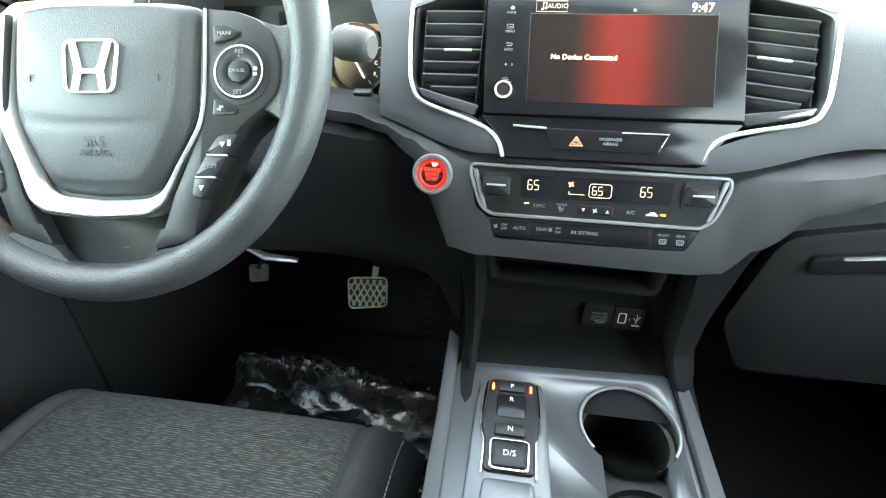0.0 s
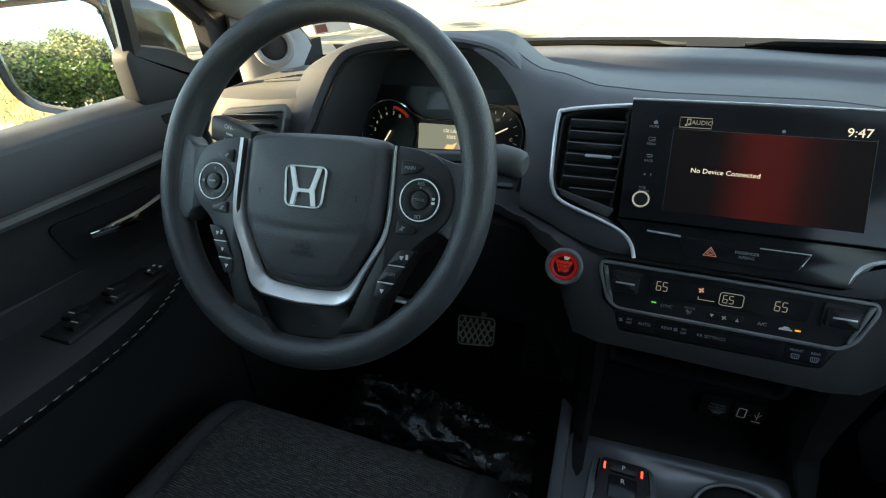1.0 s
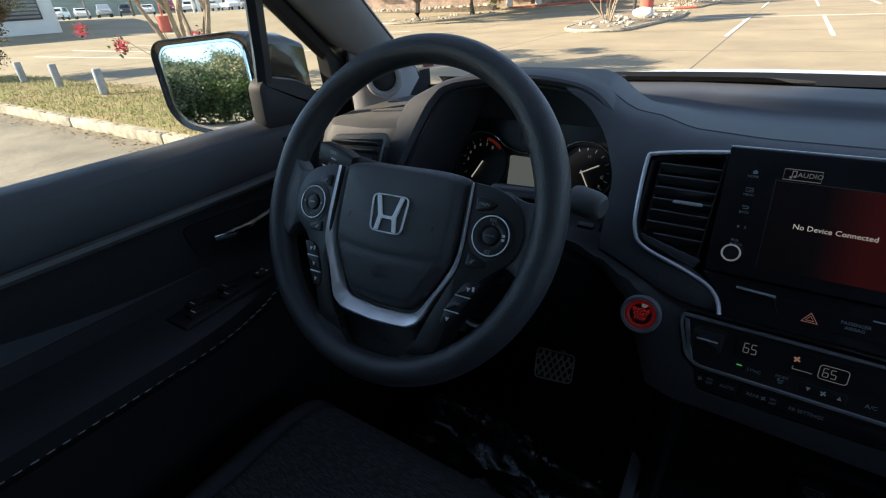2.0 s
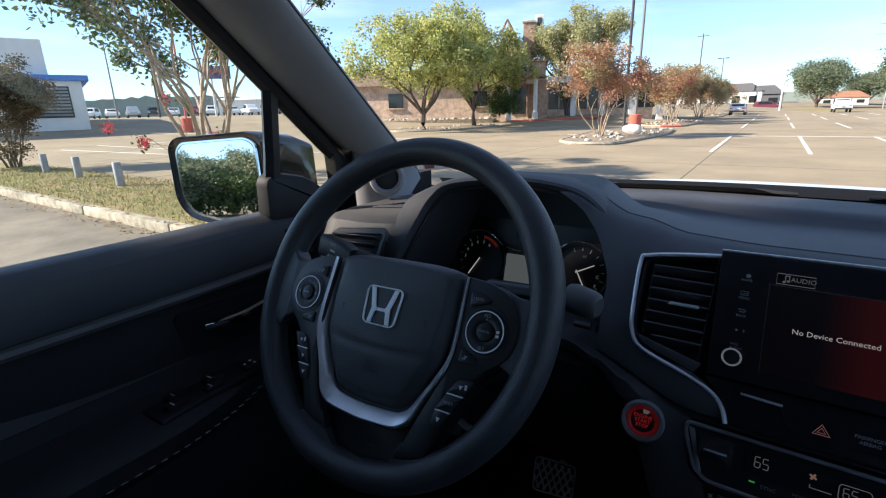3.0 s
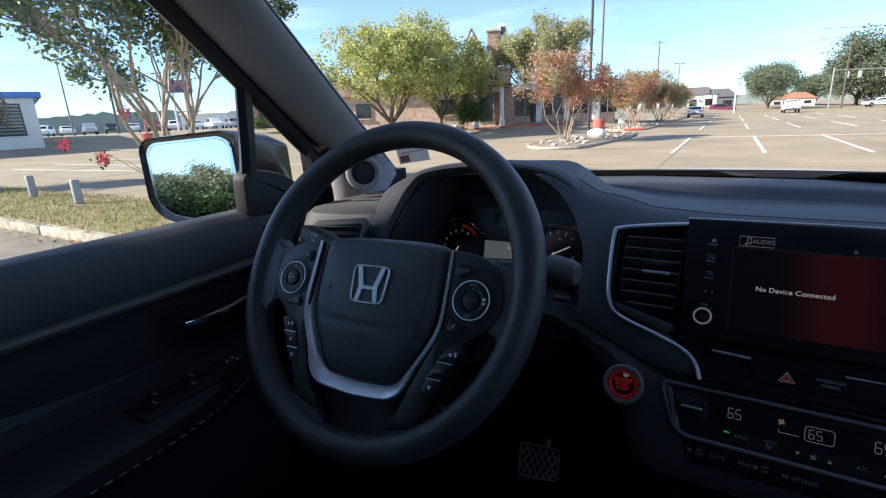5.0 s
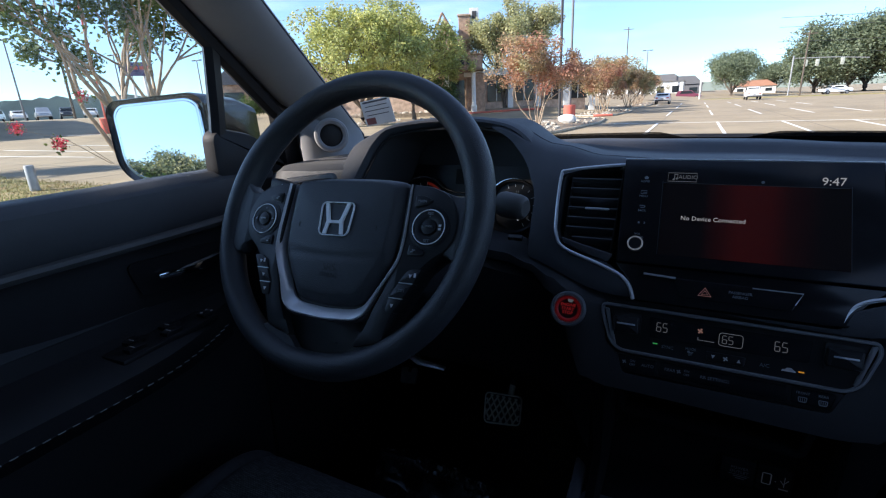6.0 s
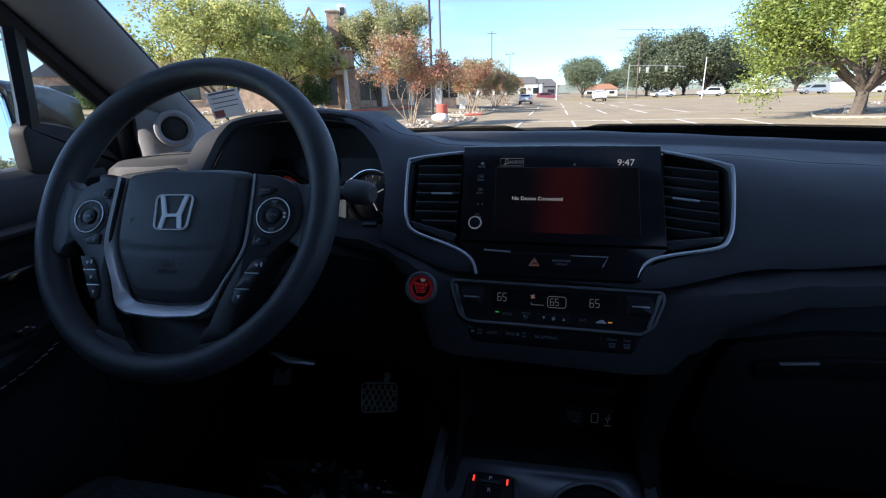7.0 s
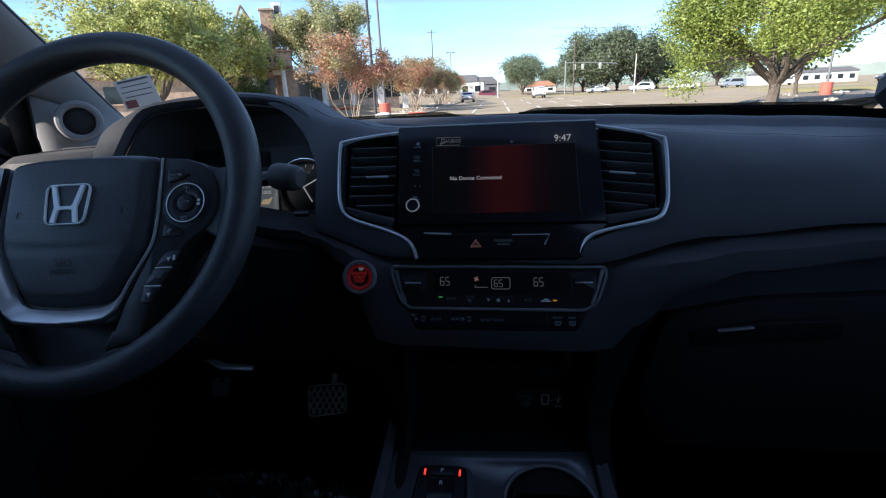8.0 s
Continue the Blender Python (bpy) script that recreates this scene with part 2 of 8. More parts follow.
def prism(bm, pts, z0, z1, m=Matrix(), bevel=0.0):
    """A flat outline made thick from z0 to z1, its front edge eased by bevel."""
    k = len(pts)
    cx, cy = sum(p[0] for p in pts) / k, sum(p[1] for p in pts) / k

    def ring(z, inset):
        vs = []
        for i, p in enumerate(pts):
            a, b = pts[i - 1], pts[(i + 1) % k]
            nx, ny = -(b[1] - a[1]), b[0] - a[0]
            d = math.hypot(nx, ny) or 1
            s = -1 if (nx * (p[0] - cx) + ny * (p[1] - cy)) > 0 else 1
            vs.append(bm.verts.new(m @ Vector((p[0] + s * nx / d * inset, p[1] + s * ny / d * inset, z))))
        return vs
    rings = [ring(z0, 0)]
    if bevel:
        rings += [ring(z1 - bevel, 0), ring(z1 - bevel * 0.3, bevel * 0.3), ring(z1, bevel)]
    else:
        rings.append(ring(z1, 0))
    for a, b in zip(rings, rings[1:]):
        for i in range(k):
            bm.faces.new((a[i], a[(i + 1) % k], b[(i + 1) % k], b[i]))
    bm.faces.new(rings[-1])
    bm.faces.new(rings[0][::-1])
    return bm


def loft(bm, rings, closed=True, caps=True, m=Matrix()):
    vs = [[bm.verts.new(m @ Vector(p)) for p in r] for r in rings]
    k = len(vs[0])
    for a, b in zip(vs, vs[1:]):
        for i in range(k if closed else k - 1):
            bm.faces.new((a[i], a[(i + 1) % k], b[(i + 1) % k], b[i]))
    if caps and closed:
        bm.faces.new(vs[0][::-1])
        bm.faces.new(vs[-1])
    return bm


def spline(pts, n=8, closed=False):
    """Points along a smooth curve through pts."""
    P = [Vector(p) for p in pts]
    k, out = len(P), []
    for i in range(k if closed else k - 1):
        p1, p2 = P[i], P[(i + 1) % k]
        p0 = P[i - 1] if closed or i else p1
        p3 = P[(i + 2) % k] if closed or i + 2 < k else p2
        for j in range(n):
            t = j / n
            out.append(0.5 * ((2 * p1) + (p2 - p0) * t + (2 * p0 - 5 * p1 + 4 * p2 - p3) * t * t + (3 * p1 - p0 - 3 * p2 + p3) * t ** 3))
    if not closed:
        out.append(P[-1])
    return out


def tube(bm, path, r, sides=8, closed=False, flat=1.0, up=(0, 0, 1), m=Matrix(), caps=True):
    """A round or flattened bar along a path; r is one radius or one for each point."""
    P = [Vector(p) for p in path]
    k, rings = len(P), []
    for i in range(k):
        a = P[i - 1] if closed or i else P[i]
        b = P[(i + 1) % k] if closed or i + 1 < k else P[i]
        d = (b - a).normalized()
        s = d.cross(Vector(up))
        s = s.normalized() if s.length > 1e-5 else d.orthogonal().normalized()
        u = s.cross(d).normalized()
        q = r[i] if isinstance(r, (list, tuple)) else r
        rings.append([P[i] + s * q * math.cos(2 * math.pi * j / sides) + u * q * flat * math.sin(2 * math.pi * j / sides) for j in range(sides)])
    if closed:
        rings.append(rings[0])
    vs = [[bm.verts.new(m @ p) for p in ring] for ring in (rings[:-1] if closed else rings)]
    if closed:
        vs.append(vs[0])
    for a, b in zip(vs, vs[1:]):
        for i in range(sides):
            bm.faces.new((a[i], a[(i + 1) % sides], b[(i + 1) % sides], b[i]))
    if caps and not closed:
        bm.faces.new(vs[0][::-1])
        bm.faces.new(vs[-1])
    return bm


def lathe(bm, prof, m=Matrix(), n=32, close=True):
    """A turned shape about z from (radius, height) pairs."""
    rings = []
    for r, z in prof:
        rings.append([bm.verts.new(m @ Vector((r * math.cos(2 * math.pi * i / n), r * math.sin(2 * math.pi * i / n), z))) for i in range(n)])
    for a, b in zip(rings, rings[1:]):
        for i in range(n):
            bm.faces.new((a[i], a[(i + 1) % n], b[(i + 1) % n], b[i]))
    if close:
        bm.faces.new(rings[0][::-1])
        bm.faces.new(rings[-1])
    return bm


def words(text, size, m, material, parent, name="lettering", depth=0.0002, align="CENTER"):
    """Raised or printed lettering in the built-in font, as a mesh."""
    c = bpy.data.curves.new(name, "FONT")
    c.body, c.size, c.extrude, c.align_x, c.align_y = text, size, depth, align, "CENTER"
    c.resolution_u = 2
    tmp = bpy.data.objects.new(name, c)
    scene.collection.objects.link(tmp)
    bpy.context.view_layer.update()
    me = bpy.data.meshes.new_from_object(tmp.evaluated_get(bpy.context.evaluated_depsgraph_get()))
    bpy.data.objects.remove(tmp)
    me.transform(m)
    me.materials.clear()
    me.materials.append(material)
    ob = new(name, me)
    ob.parent = parent
    if parent.type == "EMPTY":
        ob.matrix_parent_inverse = parent.matrix_world.inverted()
    return ob


def shift(x, y, z=0.0):
    return Matrix.Translation((x, y, z))


def ring_bar(bm, pts, half, m, depth=0.002):
    """A raised band that follows a closed outline."""
    tube(bm, [(x, y, 0) for x, y in pts], half, 6, closed=True, flat=depth / half, m=m)
    return bm


def interp(stops, x):
    """Straight interpolation in rows (x, values...)."""
    if x <= stops[0][0]:
        return stops[0][1:]
    for a, b in zip(stops, stops[1:]):
        if x <= b[0]:
            t = (x - a[0]) / (b[0] - a[0])
            t = t * t * (3 - 2 * t)
            return tuple(p + (q - p) * t for p, q in zip(a[1:], b[1:]))
    return stops[-1][1:]

# ---- the cabin's shell and dashboard ----
XC = 0.012                                  # middle of the centre stack
PA = tilted((0, 0.627, 1.427), 29)          # screen panel: origin on its top edge
PB = tilted((0, 0.553, 1.280), 20)          # climate panel: origin on its top edge


def glass_mat():
    m = bpy.data.materials.new("clear_glass")
    m.use_nodes = True
    n, l = m.node_tree.nodes, m.node_tree.links
    n.clear()
    out, mix = n.new("ShaderNodeOutputMaterial"), n.new("ShaderNodeMixShader")
    clear, gloss, side, power, amount = n.new("ShaderNodeBsdfTransparent"), n.new("ShaderNodeBsdfGlossy"), n.new("ShaderNodeLayerWeight"), n.new("ShaderNodeMath"), n.new("ShaderNodeMapRange")
    clear.inputs["Color"].default_value = (0.93, 0.96, 0.95, 1)
    gloss.inputs["Roughness"].default_value = 0.01
    side.inputs["Blend"].default_value = 0.5
    power.operation = "POWER"
    power.inputs[1].default_value = 5.0
    amount.inputs["To Min"].default_value, amount.inputs["To Max"].default_value = 0.012, 0.75
    l.new(side.outputs["Facing"], power.inputs[0])
    l.new(power.outputs[0], amount.inputs["Value"])
    l.new(amount.outputs["Result"], mix.inputs[0])
    l.new(clear.outputs[0], mix.inputs[1])
    l.new(gloss.outputs[0], mix.inputs[2])
    l.new(mix.outputs[0], out.inputs[0])
    return m


GLASS = glass_mat()


def pad_profile(x):
    """The upper pad in section: rear shelf, trough, seam, front roll, lean, lower edge and its underside."""
    low, fwd = interp([(-0.75, 1.290, 0.08), (-0.56, 1.300, 0.07), (-0.48, 1.300, 0.03), (-0.25, 1.318, 0.0), (-0.10, 1.286, 0.0), (0.11, 1.278, 0.0),
                       (0.25, 1.304, 0.0), (0.40, 1.315, 0.0), (0.60, 1.318, 0.012), (0.78, 1.318, 0.035)], x)
    hump, = interp([(-0.565, 0.0), (-0.53, 0.20), (-0.49, 0.80), (-0.455, 1.0), (-0.27, 1.0), (-0.20, 0.40), (-0.10, 0.0)], x)
    crest, shelf, dip = interp([(-0.75, 1.385, 1.372, 1.368), (-0.57, 1.408, 1.395, 1.390), (-0.475, 1.463, 1.418, 1.412), (-0.44, 1.473, 1.422, 1.416), (-0.29, 1.474, 1.429, 1.420), (-0.20, 1.441, 1.430, 1.420),
                                (-0.14, 1.4280, 1.429, 1.4165), (-0.06, 1.4245, 1.428, 1.4140), (0.06, 1.4240, 1.4275, 1.4135), (0.20, 1.4140, 1.422, 1.4085), (0.35, 1.4020, 1.4155, 1.4020), (0.45, 1.3950, 1.411, 1.397), (0.78, 1.3780, 1.392, 1.380)], x)
    fwd += 0.030 * hump
    y0 = 0.627 + fwd
    back = 1.05 - 0.35 * abs(x) ** 2.2
    far = back - 1.05
    ys = 0.688 + fwd

    def lean(z):
        return y0 - 0.003 - (1.427 - z) * 0.545
    upper = min(1.405, crest - 0.026)
    return [(back, 1.34), (back, shelf - 0.008), (back - 0.03, shelf - 0.006), (0.915 + far * 0.6, shelf), (0.897 + far * 0.6, shelf - 0.001), (0.885 + far * 0.6, dip + (shelf - dip) * 0.6), (0.872 + far * 0.6, dip + 0.0008), (0.850 + far * 0.6, dip),
            (0.775 + fwd * 0.6 + far * 0.3 + 0.010 * hump, dip + (crest - dip) * (0.55 + 0.45 * hump)), (ys + 0.003, crest), (ys, crest - 0.003), (ys - 0.003, crest), (ys - 0.024, crest - 0.0015), (ys - 0.044, crest - 0.008), (lean(upper), upper),
            (lean(1.36) - 0.004, 1.36), (lean(low + 0.012), low + 0.012), (lean(low) + 0.006, low + 0.002), (lean(low) + 0.05, low), (lean(low) + 0.14, low + 0.01), (0.80, 1.34)]


def carve(ob, cutters):
    """Cut the cutters out of ob for good and take them away."""
    for c in cutters:
        mod = ob.modifiers.new("cut", "BOOLEAN")
        mod.object, mod.operation, mod.solver = c, "DIFFERENCE", "EXACT"
    bpy.context.view_layer.update()
    me = bpy.data.meshes.new_from_object(ob.evaluated_get(bpy.context.evaluated_depsgraph_get()))
    ob.modifiers.clear()
    ob.data = me
    for c in cutters:
        bpy.data.objects.remove(c)


OPENING = [(-0.106, 0.004), (-0.150, -0.002), (-0.181, -0.014), (-0.177, -0.098), (-0.163, -0.110), (-0.112, -0.122), (-0.088, -0.138), (-0.080, -0.162),
           (0.104, -0.162), (0.112, -0.143), (0.140, -0.132), (0.187, -0.120), (0.198, -0.103), (0.201, -0.031), (0.170, -0.014), (0.129, 0.002)]

dash = thing("dashboard", "dark grey grained plastic dashboard with a padded top", "dashboard", (0, 0.75, 1.3))


def P(name, bm, material, parent, label="", smooth=True):
    """A part given in world places, under a thing that stands elsewhere."""
    ob = part(name, bm, material, parent, label, smooth)
    if parent and parent.type == "EMPTY":
        ob.matrix_parent_inverse = parent.matrix_world.inverted()
    return ob


bm = bmesh.new()
xs = [-0.76 + 1.54 * i / 110 for i in range(111)]
loft(bm, [[(x, y, z) for y, z in pad_profile(x)] for x in xs])
pad = P("top_pad", bm, GRAIN, dash, "soft dark top pad with a stitched seam line")
cut = bmesh.new()
prism(cut, smooth_poly(OPENING, 0.006), -0.045, 0.06, PA)
cutter = part("cutter", cut, GRAIN)
bm = bmesh.new()
prism(bm, smooth_poly([(-0.545, 1.25), (-0.531, 1.335), (-0.502, 1.422), (-0.486, 1.450), (-0.452, 1.4685), (-0.300, 1.4700), (-0.264, 1.452), (-0.232, 1.422), (-0.211, 1.388), (-0.208, 1.25)], 0.012), -0.775, -0.40, basis((0, 0, 0), (1, 0, 0), (0, 0, 1)))
cutter2 = part("cutter", bm, GRAIN)
carve(pad, [cutter, cutter2])
pad.data.shade_smooth()
pad.data.set_sharp_from_angle(angle=radians(38))

# lower trim that runs from behind the wheel round the climate panel to the passenger side
bm = bmesh.new()
TRIM = [(-0.34, 1.328, 1.308, 0.585), (-0.24, 1.320, 1.302, 0.570), (-0.205, 1.312, 1.298, 0.562), (-0.175, 1.303, 1.278, 0.556), (-0.150, 1.297, 1.235, 0.553), (-0.130, 1.291, 1.192, 0.553),
        (-0.10, 1.286, 1.186, 0.553), (0.110, 1.279, 1.182, 0.553), (0.138, 1.281, 1.185, 0.554), (0.165, 1.286, 1.212, 0.548), (0.210, 1.293, 1.247, 0.540), (0.280, 1.303, 1.270, 0.538),
        (0.430, 1.311, 1.284, 0.542), (0.780, 1.314, 1.288, 0.57)]
rings = []
for i in range(113):
    x = -0.34 + 1.12 * i / 112
    zt, zb, y = interp(TRIM, x)
    k = 0.364
    yt, yb = y - (1.28 - zt) * k * 0.6, y - (1.28 - zb) * k
    ym, zm = (yt + yb) / 2, (zt + zb) / 2
    rings.append([(x, yt + 0.06, zt + 0.003), (x, yt + 0.020, zt + 0.001), (x, yt + 0.006, zt - 0.004), (x, yt + (ym - yt) * 0.3 - 0.002, zt + (zm - zt) * 0.35), (x, ym - 0.002, zm),
                  (x, yb + (ym - yb) * 0.3 - 0.001, zb + (zm - zb) * 0.35), (x, yb + 0.002, zb + 0.004), (x, yb + 0.010, zb), (x, yb + 0.05, zb)])
loft(bm, rings)
trim = P("lower_trim", bm, FASCIA, dash, "charcoal trim band with a fine carbon-like texture")
cut = bmesh.new()
prism(cut, smooth_poly([(-0.110, 0.0), (0.132, -0.002), (0.126, -0.046), (0.112, -0.054), (0.103, -0.077), (-0.083, -0.077), (-0.091, -0.054), (-0.104, -0.046)], 0.006), -0.02, 0.05, PB)
carve(trim, [part("cutter", cut, FASCIA)])
trim.data.shade_smooth()
trim.data.set_sharp_from_angle(angle=radians(38))

# knee panel under the wheel, the column's foot well roof
bm = bmesh.new()
rings = []
for x in [-0.74 + 0.63 * i / 24 for i in range(25)]:
    zt, = interp([(-0.74, 1.30), (-0.34, 1.315), (-0.20, 1.300), (-0.165, 1.272), (-0.14, 1.21), (-0.118, 1.18)], x)
    rings.append([(x, 0.72, zt - 0.01), (x, 0.585, zt - 0.004), (x, 0.578, zt - 0.014), (x, 0.588, zt - 0.09), (x, 0.62, zt - 0.18), (x, 0.69, zt - 0.25), (x, 0.76, zt - 0.25)])
loft(bm, rings)
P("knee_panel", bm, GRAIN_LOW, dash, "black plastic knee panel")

# legs that run down both sides of the storage pocket to the console, shade in their colour
for sx, stops in ((-1, [(1.215, 0.142, 0.086, 0.552), (1.185, 0.130, 0.088, 0.544), (1.13, 0.119, 0.090, 0.532), (1.085, 0.113, 0.092, 0.520), (1.055, 0.112, 0.094, 0.490), (1.046, 0.112, 0.096, 0.44)]),
                  (1, [(1.235, 0.225, 0.126, 0.552), (1.190, 0.195, 0.126, 0.544), (1.13, 0.168, 0.122, 0.532), (1.085, 0.152, 0.117, 0.520), (1.055, 0.146, 0.120, 0.490), (1.046, 0.142, 0.122, 0.44)])):
    bm = bmesh.new()
    rings = []
    for q in spline([(z, xo, xi) for z, xo, xi, y in stops], 5):
        y, = interp(sorted((z, y) for z, xo, xi, y in stops), q.x)
        xi, w = q.z, q.y - q.z
        rings.append([(sx * xi, y + 0.045, q.x), (sx * xi, y + 0.006, q.x), (sx * (xi + 0.003), y + 0.001, q.x), (sx * (xi + 0.35 * w), y - 0.001, q.x), (sx * (xi + 0.70 * w), y + 0.006, q.x), (sx * (xi + 0.92 * w), y + 0.022, q.x), (sx * (xi + w), y + 0.055, q.x), (sx * (xi + w), y + 0.09, q.x)])
    loft(bm, rings)
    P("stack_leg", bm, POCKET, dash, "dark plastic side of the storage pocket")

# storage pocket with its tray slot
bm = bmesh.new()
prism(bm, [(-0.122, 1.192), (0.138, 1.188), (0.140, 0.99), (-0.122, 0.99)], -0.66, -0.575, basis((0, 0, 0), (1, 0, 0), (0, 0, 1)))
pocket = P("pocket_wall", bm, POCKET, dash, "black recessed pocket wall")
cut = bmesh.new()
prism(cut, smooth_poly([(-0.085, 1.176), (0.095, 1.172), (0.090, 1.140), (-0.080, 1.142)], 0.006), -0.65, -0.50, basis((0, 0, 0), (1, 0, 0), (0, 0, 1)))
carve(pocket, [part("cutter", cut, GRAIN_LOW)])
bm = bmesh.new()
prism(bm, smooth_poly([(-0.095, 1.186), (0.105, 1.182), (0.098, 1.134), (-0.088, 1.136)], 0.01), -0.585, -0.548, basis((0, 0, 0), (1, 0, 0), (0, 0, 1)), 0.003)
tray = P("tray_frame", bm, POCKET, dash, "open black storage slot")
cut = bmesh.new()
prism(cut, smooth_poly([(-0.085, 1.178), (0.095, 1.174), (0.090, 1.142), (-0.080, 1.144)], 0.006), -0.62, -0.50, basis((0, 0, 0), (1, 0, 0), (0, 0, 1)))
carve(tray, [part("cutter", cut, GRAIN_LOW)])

# glove box
glove = thing("glove_box", "closed black plastic glove box under the dashboard", "glove box", (0.43, 0.60, 1.15))
GB = tilted((0.43, 0.600, 1.160), -4)
bm = bmesh.new()
prism(bm, smooth_poly([(-0.215, 0.045), (-0.12, 0.066), (0.05, 0.074), (0.30, 0.076), (0.30, -0.16), (-0.20, -0.16), (-0.24, -0.08)], 0.02), -0.03, 0.02, GB, 0.006)
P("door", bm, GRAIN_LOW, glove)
bm = bmesh.new()
prism(bm, smooth_poly([(-0.31, 0.12), (-0.24, 0.14), (-0.12, 0.150), (0.34, 0.150), (0.34, 0.082), (0.04, 0.082), (-0.12, 0.074), (-0.23, 0.050), (-0.29, -0.05), (-0.31, -0.05)], 0.01), -0.03, 0.012, GB, 0.006)
P("surround", bm, GRAIN, glove)
bm = bmesh.new()
prism(bm, smooth_poly([(-0.185, 0.026), (-0.105, 0.040), (-0.02, 0.044), (-0.02, 0.016), (-0.10, 0.012), (-0.18, 0.004)], 0.008), 0.0, 0.026, GB, 0.004)
latch = P("latch", bm, SATIN_BLACK, glove, "satin black pull latch")
bm = bmesh.new()
box(bm, 0.040, 0.003, 0.006, GB @ shift(-0.138, 0.031, 0.027) @ pose(0, 0, 0, 0, 0, 7), 0.002)
P("latch_edge", bm, SILVER, glove, "bright metal latch edge")

# instrument hood
binnacle = thing("instrument_hood", "dark hood that arches over the round gauges", "instrument hood", (-0.38, 0.72, 1.38))
LIP = [(-0.537, 1.290), (-0.520, 1.335), (-0.504, 1.380), (-0.489, 1.420), (-0.475, 1.447), (-0.448, 1.465), (-0.360, 1.472), (-0.300, 1.468), (-0.262, 1.457), (-0.230, 1.430), (-0.214, 1.395), (-0.211, 1.350), (-0.216, 1.300)]
lip = spline([(x, z, 0) for x, z in LIP], 4)
bm = bmesh.new()


def hood_ring(d, y, up, tail=0.0, flank=0.0):
    out = []
    for p in lip:
        cx, cz = p.x + 0.39, p.y - 1.34
        L = math.hypot(cx, cz)
        wide = 1
        f = 1 + d * wide / L
        yy = y + 0.002 - max(0.0, 1.466 - p.y) * 0.50 - 0.022 * max(0.0, min(1.0, (-0.40 - p.x) / 0.06))
        k = max(0.0, min(1.0, (1.470 - p.y) / 0.042)) if p.x < -0.40 else 0.0
        k = k * k * (3 - 2 * k) * flank
        out.append((-0.39 + cx * f - 0.038 * k, yy + tail - 0.004 * k, 1.34 + cz * f + up * max(0.0, min(1, (p.y - 1.36) / 0.1))))
    return out


loft(bm, [hood_ring(-0.020, 0.860, -0.030), hood_ring(-0.010, 0.760, -0.010), hood_ring(-0.003, 0.690, -0.001), hood_ring(0.0, 0.683, 0.0), hood_ring(0.005, 0.680, 0.0005), hood_ring(0.008, 0.683, 0.001, flank=0.12), hood_ring(0.009, 0.690, 0.001, flank=0.75), hood_ring(0.010, 0.700, 0.001, flank=1.0), hood_ring(0.010, 0.740, -0.002, flank=1.15), hood_ring(0.008, 0.800, -0.010, flank=1.2)], closed=False, caps=False)
hood_ob = P("hood", bm, GRAIN, binnacle)
bm = bmesh.new()
tube(bm, [Vector(p) for p in hood_ring(-0.006, 0.6885, 0.0)], 0.0022, 6, up=(0, 1, 0))
P("seam", bm, SATIN_BLACK, binnacle, "dark seam round the hood's mouth")

# the end of the dashboard beside the door, with its air outlet
side = thing("side_air_outlet", "grey air outlet housing at the door end of the dashboard", "air vent", (-0.60, 0.63, 1.36))
bm = bmesh.new()
SIDE_TOP = [(0.94, 1.385), (0.84, 1.412), (0.70, 1.414), (0.645, 1.412), (0.628, 1.404), (0.612, 1.37), (0.600, 1.325), (0.60, 1.27), (0.90, 1.27)]
rings = []
for i in range(17):
    x = -0.705 + 0.188 * i / 16
    k = interp([(-0.705, -0.014, 0.020), (-0.67, -0.002, 0.006), (-0.60, 0.0, 0.0), (-0.55, 0.002, 0.004), (-0.51, 0.006, 0.014)], x)
    rings.append([(x, y + k[1], z + k[0]) for y, z in SIDE_TOP])
loft(bm, rings)
P("housing", bm, DASH_SIDE, side)
SV = basis((-0.600, 0.6065, 1.365), (1, -0.06, 0.07), (0, 0.33, 0.94))
frame_pts = [(-0.070, -0.040), (-0.040, 0.026), (0.072, 0.032), (0.056, -0.030)]
bm = bmesh.new()
ring_bar(bm, smooth_poly(frame_pts, 0.01), 0.006, SV @ shift(0, 0, 0.002), 0.005)
P("frame", bm, DASH_SIDE, side)
bm = bmesh.new()
prism(bm, smooth_poly(frame_pts, 0.01), -0.002, 0.001, SV)
P("throat", bm, RUBBER, side, "black opening behind the slats")
for i in range(5):
    bm = bmesh.new()
    t = (i + 0.5) / 5
    y = -0.030 + 0.056 * t
    x0, x1 = -0.062 + 0.024 * t, 0.046 + 0.012 * t
    box(bm, x1 - x0, 0.010, 0.0022, SV @ shift((x0 + x1) / 2, y, 0.007) @ pose(0, 0, 0, 60), 0.0007)
    P("slat", bm, VENT, side)
bm = bmesh.new()
box(bm, 0.022, 0.006, 0.008, SV @ shift(0.010, -0.014, 0.012), 0.002)
P("slider", bm, SILVER, side, "bright slider on the slats")
bm = bmesh.new()
box(bm, 0.008, 0.042, 0.010, SV @ shift(0.070, -0.002, 0.006) @ pose(0, 0, 0, 0, 0, -12), 0.003)
P("thumbwheel", bm, SATIN_BLACK, side)
bm = bmesh.new()
for i in range(7):
    box(bm, 0.060, 0.0035, 0.002, pose(-0.60 + 0.004 * i, 0.70 + i * 0.008, 1.4155, 0, 0, 18), 0.0008)
P("demister_grille", bm, GRAIN, side, "narrow demister slots")

